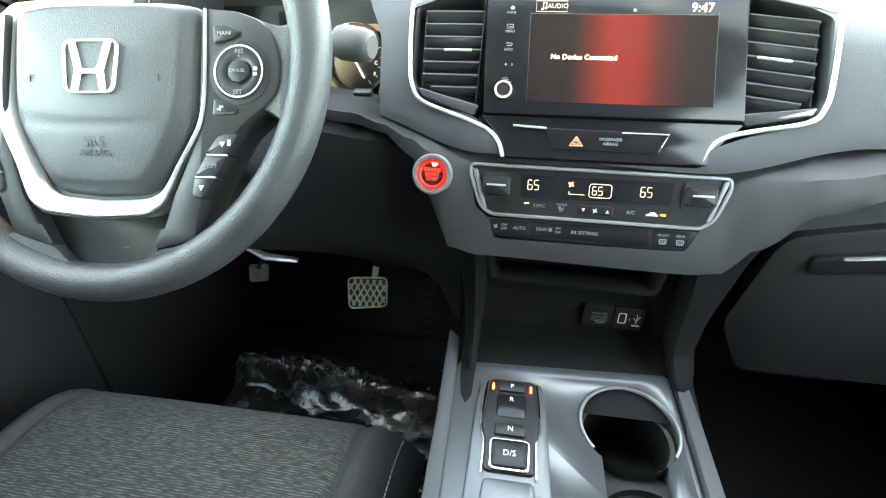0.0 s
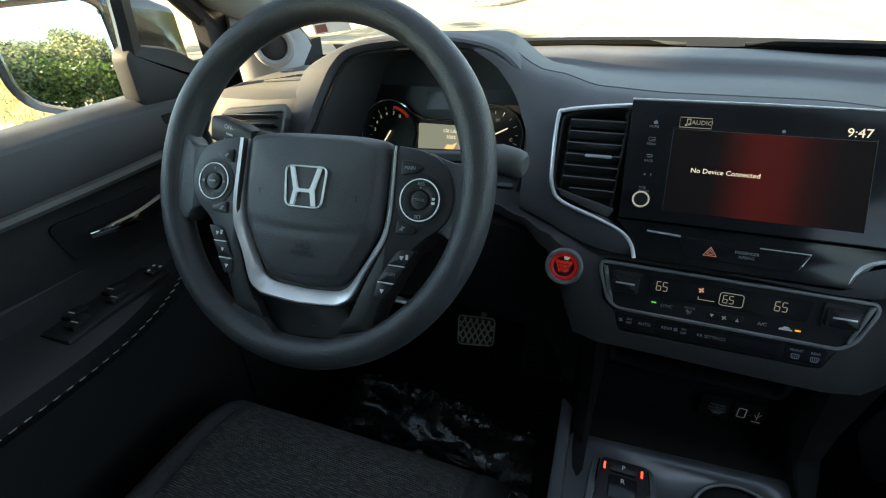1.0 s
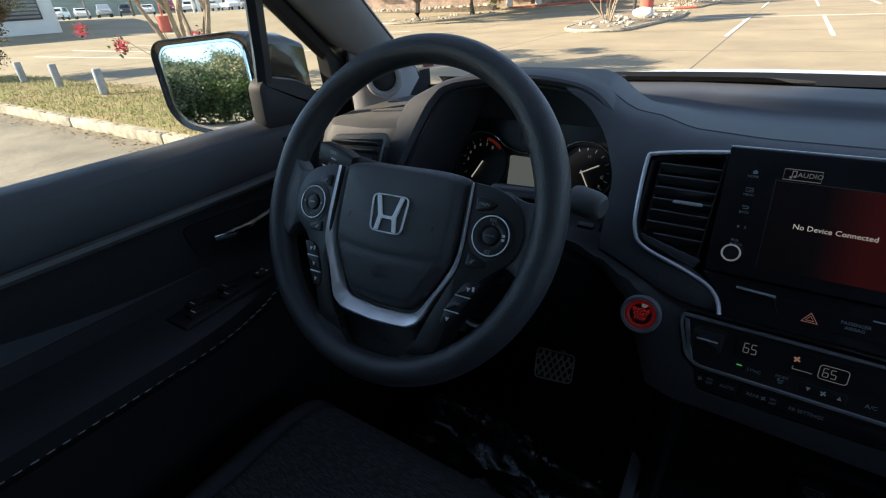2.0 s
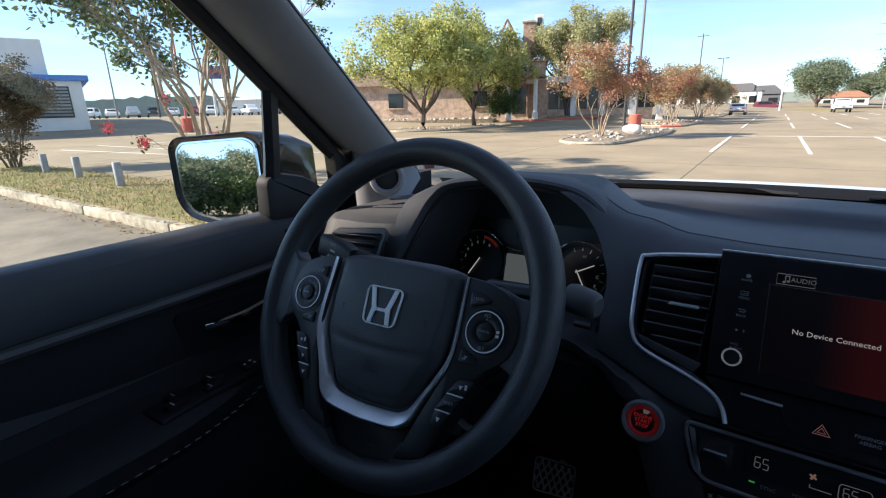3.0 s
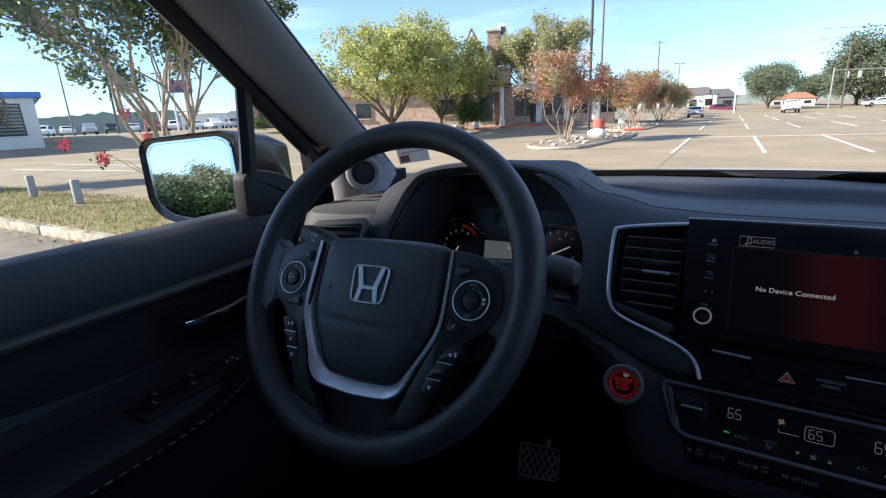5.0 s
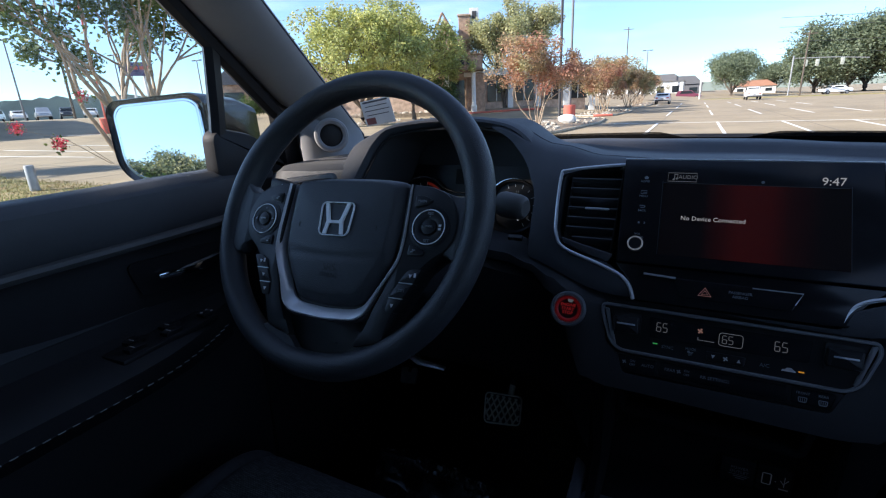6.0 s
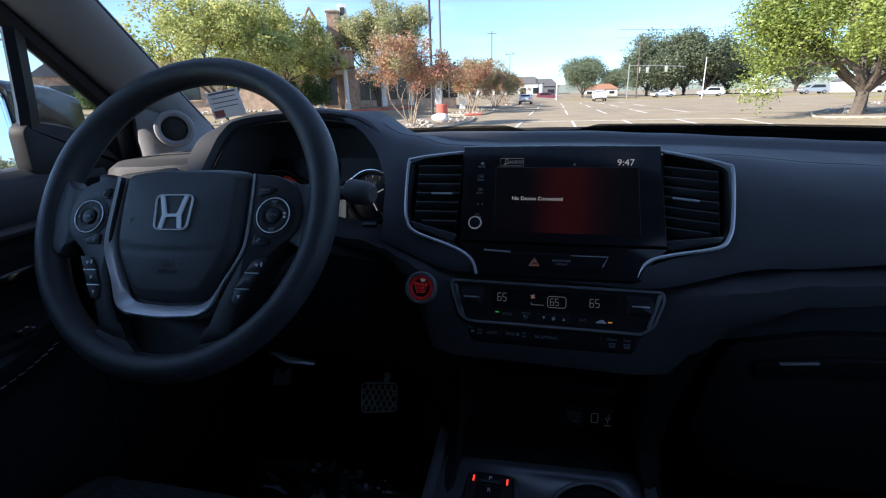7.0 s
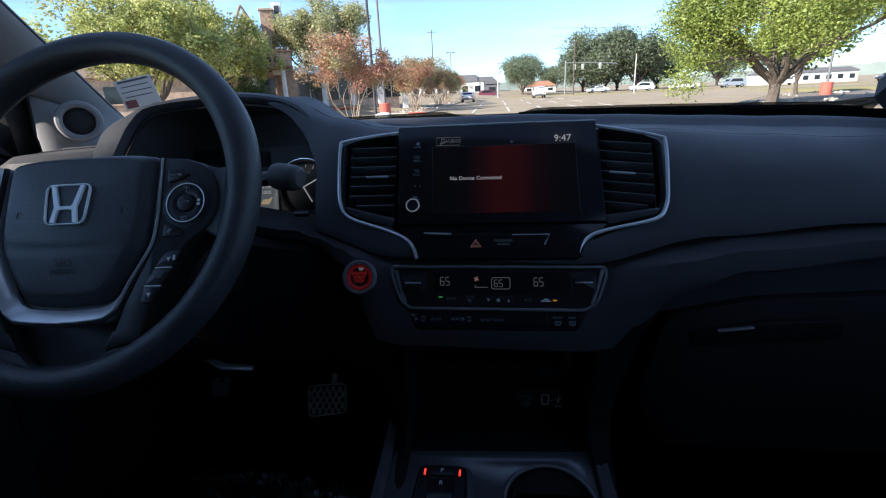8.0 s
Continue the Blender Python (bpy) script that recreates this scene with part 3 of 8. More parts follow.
# windscreen pillar, its foot and the small loudspeaker
pillar = thing("windscreen_pillar", "dark grey plastic windscreen pillar cover", "pillar", (-0.70, 0.75, 1.5), kind="structure")
IN0, IN1 = Vector((-0.683, 0.902, 1.440)), Vector((-0.643, 0.307, 1.960))
OUT0, OUT1 = Vector((-0.756, 0.772, 1.486)), Vector((-0.752, 0.220, 1.966))
bm = bmesh.new()
rings = []
STATIONS = [(Vector((-0.660, 0.830, 1.392)), Vector((-0.712, 0.740, 1.392))), (Vector((-0.664, 0.845, 1.412)), Vector((-0.718, 0.744, 1.420))), (Vector((-0.672, 0.888, 1.436)), Vector((-0.730, 0.758, 1.470))),
            (Vector((-0.680, 0.890, 1.452)), Vector((-0.738, 0.768, 1.500)))]
STATIONS += [(IN0.lerp(IN1, i / 16), OUT0.lerp(OUT1, i / 16)) for i in range(1, 17)]
for a, b in STATIONS:
    n = Vector((0.55, -0.62, -0.30)).normalized()
    mid = (a + b) / 2
    w = a - b
    rings.append([a + Vector((-0.05, 0.012, 0.02)), a, a - w * 0.06 + n * 0.008, a - w * 0.2 + n * 0.016, mid + n * 0.022, b + w * 0.2 + n * 0.016, b + w * 0.06 + n * 0.008, b, b + Vector((-0.04, 0.03, 0.03))])
loft(bm, rings)
P("cover", bm, TRIM_GREY, pillar)
PN = Vector((0.55, -0.62, -0.30)).normalized()
PC = (IN0.lerp(IN1, 0.80) + OUT0.lerp(OUT1, 0.80)) / 2 + PN * 0.0225
PB_ = basis(tuple(PC), tuple((OUT1 - OUT0).normalized()), tuple(PN.cross((OUT1 - OUT0).normalized())))
bm = bmesh.new()
tube(bm, [(0.026 * math.cos(a), 0.012 * math.sin(a), 0.0) for a in [2 * math.pi * i / 28 for i in range(28)]], 0.0007, 5, closed=True, m=PB_)
P("airbag_badge", bm, DASH_SIDE, pillar, "embossed oval badge")
tweeter = thing("pillar_loudspeaker", "small round loudspeaker with a grey ring on the pillar foot", "loudspeaker", (-0.672, 0.782, 1.452))
TW = basis((-0.668, 0.776, 1.451), (0.70, 0.71, 0.0), (-0.10, 0.10, 0.99))
bm = bmesh.new()
lathe(bm, [(0.031, -0.012), (0.033, 0.006), (0.031, 0.0105), (0.027, 0.0115), (0.0225, 0.009), (0.0215, 0.004), (0.0215, -0.008)], TW, 36)
P("ring", bm, TRIM_GREY, tweeter)
bm = bmesh.new()
lathe(bm, [(0.0215, 0.0035), (0.016, 0.0062), (0.008, 0.0075), (0.001, 0.008)], TW, 36)
P("grille", bm, RUBBER, tweeter, "black mesh grille")

# roof, rear and passenger side, which close the cabin
bm = bmesh.new()
box(bm, 1.50, 2.30, 0.05, pose(0, -0.83, 1.925), 0.02)
for x in (-0.735, 0.735):
    box(bm, 0.07, 1.80, 0.10, pose(x, -0.80, 1.865), 0.03)
box(bm, 1.40, 0.16, 0.05, pose(0, 0.30, 1.950, -12), 0.02)
tagged(P("ceiling", bm, HEADLINER, None), "grey cloth headliner, unseen and darkened", "ceiling", kind="structure")
bm = bmesh.new()
box(bm, 0.06, 3.0, 0.90, pose(0.79, -0.55, 0.96), 0.02)
box(bm, 0.06, 0.12, 0.50, pose(0.77, -0.55, 1.67), 0.02)
box(bm, 0.06, 0.12, 0.50, pose(0.77, -1.80, 1.67), 0.02)
tube(bm, [(0.68, 0.93, 1.43), (0.66, 0.25, 1.95)], 0.045, 8)
tagged(P("wall_right", bm, GRAIN_LOW, None), "dark passenger-side door and pillars", "car wall", kind="structure")
bm = bmesh.new()
box(bm, 1.56, 0.06, 0.90, pose(0, -1.90, 0.96), 0.02)
tagged(P("wall_back", bm, GRAIN_LOW, None), "dark rear wall of the cabin", "car wall", kind="structure")
bm = bmesh.new()
box(bm, 0.08, 1.35, 0.92, pose(-0.80, -1.25, 0.95), 0.02)
box(bm, 0.06, 0.14, 0.52, pose(-0.775, -0.62, 1.67), 0.02)
box(bm, 0.06, 0.14, 0.52, pose(-0.775, -1.84, 1.67), 0.02)
tagged(P("wall_left", bm, GRAIN_LOW, None), "dark rear driver-side door and pillars", "car wall", kind="structure")
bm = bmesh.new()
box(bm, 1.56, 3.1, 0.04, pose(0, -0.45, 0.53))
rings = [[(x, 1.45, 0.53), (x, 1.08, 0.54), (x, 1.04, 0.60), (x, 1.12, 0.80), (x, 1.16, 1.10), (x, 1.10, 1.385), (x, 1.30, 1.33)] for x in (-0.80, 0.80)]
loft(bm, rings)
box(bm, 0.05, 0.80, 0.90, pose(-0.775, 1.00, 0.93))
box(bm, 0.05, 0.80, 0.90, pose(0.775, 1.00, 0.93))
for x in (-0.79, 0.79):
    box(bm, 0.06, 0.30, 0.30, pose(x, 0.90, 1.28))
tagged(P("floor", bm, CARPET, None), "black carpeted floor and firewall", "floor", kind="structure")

# tinted rear panes
tint = bpy.data.materials.new("privacy_glass")
tint.use_nodes = True
tn = tint.node_tree.nodes
tn.clear()
tb, to = tn.new("ShaderNodeBsdfTransparent"), tn.new("ShaderNodeOutputMaterial")
tb.inputs["Color"].default_value = (0.10, 0.11, 0.11, 1)
tint.node_tree.links.new(tb.outputs[0], to.inputs[0])
rear_panes = thing("rear_windows", "dark tinted rear windows", "car windows", (0, -1.2, 1.6), kind="structure")
for sx_, sy_, px, py in ((0.006, 1.15, -0.775, -1.23), (0.006, 1.15, 0.772, -1.18), (1.50, 0.006, 0.0, -1.90)):
    bm = bmesh.new()
    box(bm, sx_, sy_, 0.54, pose(px, py, 1.665))
    P("pane", bm, tint, rear_panes)

# windscreen with its black border, wipers and bonnet
screen_glass = thing("windscreen", "clear raked windscreen with a black lower border", "windscreen", (0, 0.7, 1.7), kind="structure")
bm = bmesh.new()


def ws(x, t):
    c = 1 - (x / 0.72) ** 2
    return (x * (1 - 0.05 * t), 0.965 + 0.11 * c - 0.70 * t, 1.400 + 0.012 * c + 0.550 * t)


loft(bm, [[ws(-0.70 + 1.4 * i / 24, t) for i in range(25)] for t in (0, 0.25, 0.5, 0.75, 1.0)], closed=False, caps=False)
pane = P("pane", bm, GLASS, screen_glass)
pane.visible_shadow = False
bm = bmesh.new()
loft(bm, [[Vector(ws(-0.70 + 1.4 * i / 24, t)) + Vector((0, -0.004, -0.004)) for i in range(25)] for t in (-0.03, 0.002, 0.024)], closed=False, caps=False)
P("lower_border", bm, SATIN_BLACK, screen_glass, "black printed border along the bottom")


def dotted():
    """The fine black dots that let a little of the view through."""
    m = bpy.data.materials.new("dotted_glass_print")
    m.use_nodes = True
    n, l = m.node_tree.nodes, m.node_tree.links
    n.clear()
    out, mix = n.new("ShaderNodeOutputMaterial"), n.new("ShaderNodeMixShader")
    clear, ink = n.new("ShaderNodeBsdfTransparent"), n.new("ShaderNodeBsdfDiffuse")
    ink.inputs["Color"].default_value = (0.012, 0.012, 0.012, 1)
    mix.inputs[0].default_value = 0.90
    l.new(clear.outputs[0], mix.inputs[1])
    l.new(ink.outputs[0], mix.inputs[2])
    l.new(mix.outputs[0], out.inputs[0])
    return m


DOTS = dotted()
bm = bmesh.new()
rows = [[], []]
for i in range(113):
    x = -0.66 + 1.32 * i / 112
    k, = interp([(-0.66, 0.062), (-0.58, 0.046), (-0.10, 0.046), (-0.045, 0.0245), (0.045, 0.0245), (0.10, 0.046), (0.58, 0.046), (0.66, 0.062)], x)
    rows[0].append(Vector(ws(x, 0.0240)) + Vector((0, -0.004, -0.004)))
    rows[1].append(Vector(ws(x, k)) + Vector((0, -0.004, -0.004)))
loft(bm, rows, closed=False, caps=False)
P("dotted_border", bm, DOTS, screen_glass, "band of fine black dots above the border").visible_shadow = False
bm = bmesh.new()
tube(bm, [IN0.lerp(IN1, t) + Vector((-0.006, 0.003, 0.001)) for t in (0, 0.25, 0.5, 0.75, 1.0)], 0.006, 6)
P("side_border", bm, SATIN_BLACK, screen_glass, "black edge beside the pillar")
for x0, x1, lift in ((-0.62, -0.03, 0.0), (0.06, 0.66, 0.002)):
    w = thing("wiper", "black windscreen wiper parked at the bottom of the glass", "wiper", (x0, 1.1, 1.43), group="wipers")
    bm = bmesh.new()
    pts = [Vector(ws(x0 + (x1 - x0) * i / 10, 0.012 + lift)) + Vector((0, 0.016, 0.002)) for i in range(11)]
    tube(bm, pts, [0.003] + [0.0065] * 9 + [0.003], 6)
    P("blade", bm, RUBBER, w)
    bm = bmesh.new()
    tube(bm, [Vector(ws(x0 - 0.0, 0.0)) + Vector((0, 0.09, -0.02)), pts[2] + Vector((0, 0.05, -0.012)), pts[5] + Vector((0, 0.02, 0.000))], [0.010, 0.007, 0.005], 6)
    P("arm", bm, SATIN_BLACK, w)
bonnet = thing("bonnet", "white painted bonnet in front of the windscreen", "bonnet", (0, 1.6, 1.28))
bm = bmesh.new()
rings = []
for i in range(25):
    x = -0.86 + 1.72 * i / 24
    c = 1 - (abs(x) / 0.9) ** 2.6
    rings.append([(x, 1.17 + 0.08 * c, 1.270 + 0.105 * c), (x, 1.34 + 0.06 * c, 1.286 + 0.1105 * c), (x, 1.55 + 0.06 * c, 1.262 + 0.102 * c), (x, 1.80 + 0.06 * c, 1.20 + 0.085 * c), (x, 2.02 + 0.10 * c, 1.09 + 0.05 * c), (x, 2.05 + 0.10 * c, 0.80)])
loft(bm, rings, closed=False, caps=False)
P("panel", bm, WHITE_PAINT, bonnet)
bm = bmesh.new()
rings = [[(x, 0.94 - 0.10 * (x / 0.72) ** 2, 1.37), (x, 1.085 - 0.11 * (x / 0.72) ** 2, 1.388 - 0.012 * (x / 0.72) ** 2), (x, 1.13 - 0.10 * (x / 0.72) ** 2, 1.402 - 0.012 * (x / 0.72) ** 2), (x, 1.205 - 0.10 * (x / 0.72) ** 2, 1.417 - 0.012 * (x / 0.72) ** 2), (x, 1.225 - 0.10 * (x / 0.72) ** 2, 1.415 - 0.012 * (x / 0.72) ** 2), (x, 1.245 - 0.10 * (x / 0.72) ** 2, 1.35)] for x in [-0.74 + 1.48 * i / 16 for i in range(17)]]
loft(bm, rings, closed=False, caps=False)
P("cowl_grille", bm, POCKET, bonnet, "black plastic cowl under the wipers")

# ---- driver's door and outside mirror ----
door = thing("driver_door", "closed dark grey driver's door with armrest and window switches", "car door", (-0.76, 0.1, 1.2))
bm = bmesh.new()
rings, lower = [], []
for i in range(33):
    y = -0.62 + 1.32 * i / 32
    k, = interp([(-0.62, 0.0), (0.40, 0.0), (0.55, 0.004), (0.70, 0.010)], y)
    x = -0.745 - k
    rings.append([(x - 0.075, y, 1.380), (x - 0.072, y, 1.402), (x - 0.050, y, 1.409), (x - 0.020, y, 1.406), (x - 0.004, y, 1.392), (x + 0.004, y, 1.350), (x - 0.004, y, 1.330), (x - 0.016, y, 1.326),
                  (x - 0.020, y, 1.30), (x - 0.018, y, 1.22), (x - 0.075, y, 1.22)])
    lower.append([(x - 0.075, y, 1.219), (x - 0.018, y, 1.219), (x - 0.014, y, 1.19), (x - 0.010, y, 1.10), (x - 0.004, y, 0.95), (x - 0.02, y, 0.65), (x - 0.020, y, 0.50), (x - 0.075, y, 0.50)])
loft(bm, rings)
P("panel", bm, mat("door_plastic", (0.058, 0.060, 0.064), 0.5, var=0.12, scale=5, bump=0.5, bscale=700, kind="leather", spec=0.3), door)
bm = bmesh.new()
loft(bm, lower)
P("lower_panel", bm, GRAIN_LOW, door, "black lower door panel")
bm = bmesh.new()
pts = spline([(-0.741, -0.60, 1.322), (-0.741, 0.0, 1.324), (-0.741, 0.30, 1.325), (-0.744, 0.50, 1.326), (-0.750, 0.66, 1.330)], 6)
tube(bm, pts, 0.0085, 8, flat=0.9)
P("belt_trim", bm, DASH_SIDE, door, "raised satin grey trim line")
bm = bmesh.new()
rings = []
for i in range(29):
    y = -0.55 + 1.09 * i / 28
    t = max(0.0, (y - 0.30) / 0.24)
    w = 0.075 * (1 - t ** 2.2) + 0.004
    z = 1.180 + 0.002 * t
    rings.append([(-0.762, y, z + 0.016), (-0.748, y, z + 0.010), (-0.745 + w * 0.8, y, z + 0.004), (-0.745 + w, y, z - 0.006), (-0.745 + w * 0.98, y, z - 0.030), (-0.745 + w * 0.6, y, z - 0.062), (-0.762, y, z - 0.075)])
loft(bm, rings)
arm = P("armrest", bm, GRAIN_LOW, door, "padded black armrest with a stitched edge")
bm = bmesh.new()
for i in range(60):
    y = -0.40 + 0.93 * i / 60
    t = max(0.0, (y - 0.30) / 0.24)
    w = 0.075 * (1 - t ** 2.2) + 0.005
    box(bm, 0.0012, 0.008, 0.0012, pose(-0.745 + w * 0.985 + 0.0007, y, 1.151))
P("stitching", bm, STITCH, door, "thin pale stitching")
bm = bmesh.new()
rings = []
for i in range(17):
    y = 0.02 + 0.60 * i / 16
    s = math.sin(math.pi * min(1, i / 10) / 2)
    rings.append([(-0.764, y, 1.312), (-0.7600, y, 1.300), (-0.7585, y, 1.255 + 0.035 * (1 - s)), (-0.764, y, 1.215 + 0.07 * (1 - s))])
loft(bm, rings)
P("insert", bm, CLOTH_DOOR, door, "dark fabric insert")
bm = bmesh.new()
prism(bm, smooth_poly([(0.395, 1.296), (0.555, 1.290), (0.560, 1.250), (0.410, 1.240)], 0.015), -0.765, -0.7555, Matrix(((0, 0, 1, 0), (1, 0, 0, 0), (0, 1, 0, 0), (0, 0, 0, 1))))
P("handle_cup", bm, SATIN_BLACK, door, "recessed black handle cup")
bm = bmesh.new()
pts = spline([(-0.748, 0.436, 1.266), (-0.738, 0.465, 1.266), (-0.735, 0.50, 1.266), (-0.742, 0.545, 1.268)], 5)
tube(bm, pts, [0.003 + 0.004 * i / 15 for i in range(16)], 8, flat=1.6)
P("door_handle", bm, CHROME, door, "chrome inner door handle")
bm = bmesh.new()
box(bm, 0.05, 0.16, 0.010, pose(-0.716, 0.405, 1.186, 0, 0, 4), 0.004)
plate = P("switch_plate", bm, SATIN_BLACK, door, "black window switch plate")
for dy, dx in ((-0.05, 0.010), (-0.038, -0.012), (0.004, 0.010), (0.016, -0.012)):
    bm = bmesh.new()
    prism(bm, [(-0.013, -0.009), (0.013, -0.009), (0.013, 0.006), (0.0, 0.010), (-0.013, 0.006)], 0.0, 0.006, pose(-0.716 + dx, 0.405 + dy, 1.191, 0, 0, 94), 0.0015)
    sw = P("window_switch", bm, SATIN_BLACK, door)
    bm = bmesh.new()
    box(bm, 0.010, 0.0014, 0.0006, pose(-0.716 + dx + 0.002, 0.405 + dy - 0.004, 1.1975, 0, 0, 4))
    P("switch_mark", bm, PRINT, sw, "white switch mark")
bm = bmesh.new()
box(bm, 0.018, 0.022, 0.006, pose(-0.712, 0.474, 1.194), 0.002)
msw = P("mirror_switch", bm, SATIN_BLACK, door)
for dx, dy in ((-0.006, 0.006), (0.005, 0.007), (-0.002, -0.006)):
    bm = bmesh.new()
    lathe(bm, [(0.0022, 0), (0.0020, 0.0006)], pose(-0.712 + dx, 0.474 + dy, 1.197), 10)
    P("switch_mark", bm, PRINT, msw)
# window frame: division bar, sail panel and upper frame
bm = bmesh.new()
tube(bm, [(-0.772, 0.592, 1.395), (-0.768, 0.604, 1.50), (-0.764, 0.612, 1.612)], 0.0125, 6, flat=1.1)
P("division_bar", bm, SATIN_BLACK, door, "black upright bar between the panes")
bm = bmesh.new()
tube(bm, [(-0.782, 0.852, 1.402), (-0.767, 0.768, 1.474), (-0.764, 0.536, 1.686), (-0.760, 0.324, 1.868), (-0.753, 0.19, 1.908), (-0.740, 0.00, 1.895), (-0.735, -0.60, 1.86)], 0.0170, 8)
P("upper_frame", bm, SATIN_BLACK, door, "black window seal")
sm = Matrix(((0, 0, 1, 0), (1, 0, 0, 0), (0, 1, 0, 0), (0, 0, 0, 1)))
bm = bmesh.new()
prism(bm, smooth_poly([(0.578, 1.392), (0.580, 1.466), (0.600, 1.478), (0.665, 1.464), (0.705, 1.438), (0.755, 1.385)], 0.022), -0.785, -0.758, sm, 0.010)
P("sail_panel", bm, GRAIN_LOW, door, "dark triangular panel behind the mirror")
bm = bmesh.new()
prism(bm, smooth_poly([(0.715, 1.530), (0.728, 1.505), (0.733, 1.445), (0.735, 1.39), (0.86, 1.39), (0.86, 1.46), (0.80, 1.49)], 0.006), -0.779, -0.752, sm, 0.002)
P("corner_seal", bm, SATIN_BLACK, door, "black corner of the small pane")
bm = bmesh.new()
prism(bm, [(-0.60, 1.39), (0.595, 1.39), (0.605, 1.64), (0.45, 1.76), (0.20, 1.92), (-0.60, 1.92)], -0.790, -0.786, sm)
pane = P("window_pane", bm, GLASS, door, "closed clear side window")
pane.visible_shadow = False
bm = bmesh.new()
prism(bm, [(0.600, 1.44), (0.82, 1.43), (0.81, 1.48), (0.60, 1.66)], -0.784, -0.780, sm)
pane = P("quarter_pane", bm, GLASS, door, "small fixed front pane")
pane.visible_shadow = False

mirror = thing("door_mirror", "glossy black outside mirror that reflects trees and sky", "mirror", (-0.93, 0.65, 1.45))
MC = Vector((-0.935, 0.612, 1.452))
MM = basis(MC, (0.905, 0.425, 0.0), (0.0, 0.100, 1.0))
GL = [(x * 0.95, y * 0.95) for x, y in ((-0.083, 0.055), (-0.071, 0.070), (0.062, 0.078), (0.080, 0.068), (0.089, -0.055), (0.072, -0.069), (0.018, -0.080), (-0.054, -0.063), (-0.076, -0.036))]
bm = bmesh.new()
shell = smooth_poly([(x * 1.20 - 0.004, y * 1.18) for x, y in GL], 0.02, 5)
rings = []
for z, k in ((0.010, 0.96), (0.012, 1.005), (0.004, 1.03), (-0.03, 1.04), (-0.075, 1.0), (-0.115, 0.86), (-0.140, 0.55), (-0.146, 0.3)):
    rings.append([(x * k + max(0.0, -z - 0.02) * 0.62, y * k, z) for x, y in shell])
loft(bm, rings, m=MM)
P("housing", bm, BODY_BLACK, mirror)
bm = bmesh.new()
ring_bar(bm, smooth_poly([(x * 1.03, y * 1.035) for x, y in GL], 0.016, 5), 0.0035, MM @ shift(0, 0, 0.0115), 0.003)
P("rim", bm, CHROME, mirror, "bright rim line round the glass")
mirror_mat = mat("mirror_glass", (0.86, 0.87, 0.88), 0.015, 1.0, var=0.0, rvar=0)
bm = bmesh.new()
AIM = MM @ pose(0, 0, 0.0128, 0, 0, 0)
prism(bm, smooth_poly(GL, 0.016, 5), 0.0, 0.001, AIM)
P("mirror_glass", bm, mirror_mat, mirror, "clean mirror glass", smooth=False)
bm = bmesh.new()
tube(bm, [MM @ Vector((0.075, -0.045, -0.045)), MM @ Vector((0.125, -0.050, -0.04)), (-0.785, 0.665, 1.415)], [0.034, 0.026, 0.022], 10)
P("arm", bm, BODY_BLACK, mirror)

# ---- steering wheel, stalks and gauges ----
wheel = thing("steering_wheel", "black grained three-spoke steering wheel with silver accents", "steering wheel", (-0.3735, 0.4396, 1.3864))
WM = tilted((-0.3735, 0.4396, 1.3864), 30.35) @ pose(0, 0, 0, 0, 0, 1.8)
bm = bmesh.new()
rr, n, k = 0.1655, 112, 20
rings = []
for i in range(n):
    a = 2 * math.pi * i / n
    s = abs(math.cos(a))
    grip = 1 + 0.10 * math.exp(-((math.sin(a) - 0.45) / 0.25) ** 2) * s
    ring = []
    for j in range(k):
        b = 2 * math.pi * j / k
        out_ = math.cos(b)
        # a soft ridge where front and outer leather meet
        ridge = 0.0006 * math.exp(-((b - 0.95) / 0.10) ** 2) - 0.0005 * math.exp(-((b - 0.80) / 0.10) ** 2)
        rad = rr + (0.0146 * grip + ridge) * out_
        ring.append((rad * math.cos(a), rad * math.sin(a), (0.0158 * grip + ridge) * math.sin(b)))
    rings.append(ring)
vs = [[bm.verts.new(WM @ Vector((p[0] - 0.0085, p[1] - 0.001, p[2]))) for p in r] for r in rings]
for i in range(n):
    a, b = vs[i], vs[(i + 1) % n]
    for j in range(k):
        bm.faces.new((a[j], a[(j + 1) % k], b[(j + 1) % k], b[j]))
P("rim", bm, LEATHER, wheel, "grained black leather rim")

SPOKE = mat("spoke_plastic", (0.022, 0.0225, 0.024), 0.48, var=0.1, scale=10, spec=0.35, bump=0.25, bscale=900)
ACC_OUT = [(0.0835, 0.033), (0.0845, 0.004), (0.0850, -0.026), (0.0825, -0.047), (0.0755, -0.0625), (0.0665, -0.079), (0.0565, -0.1015), (0.0475, -0.1100), (0.0355, -0.1140), (0.0, -0.1165)]
ACC_IN = [(0.0775, 0.033), (0.0775, 0.004), (0.0775, -0.022), (0.0750, -0.043), (0.0680, -0.059), (0.0590, -0.0755), (0.0490, -0.0930), (0.0420, -0.0990), (0.0320, -0.1020), (0.0, -0.1040)]
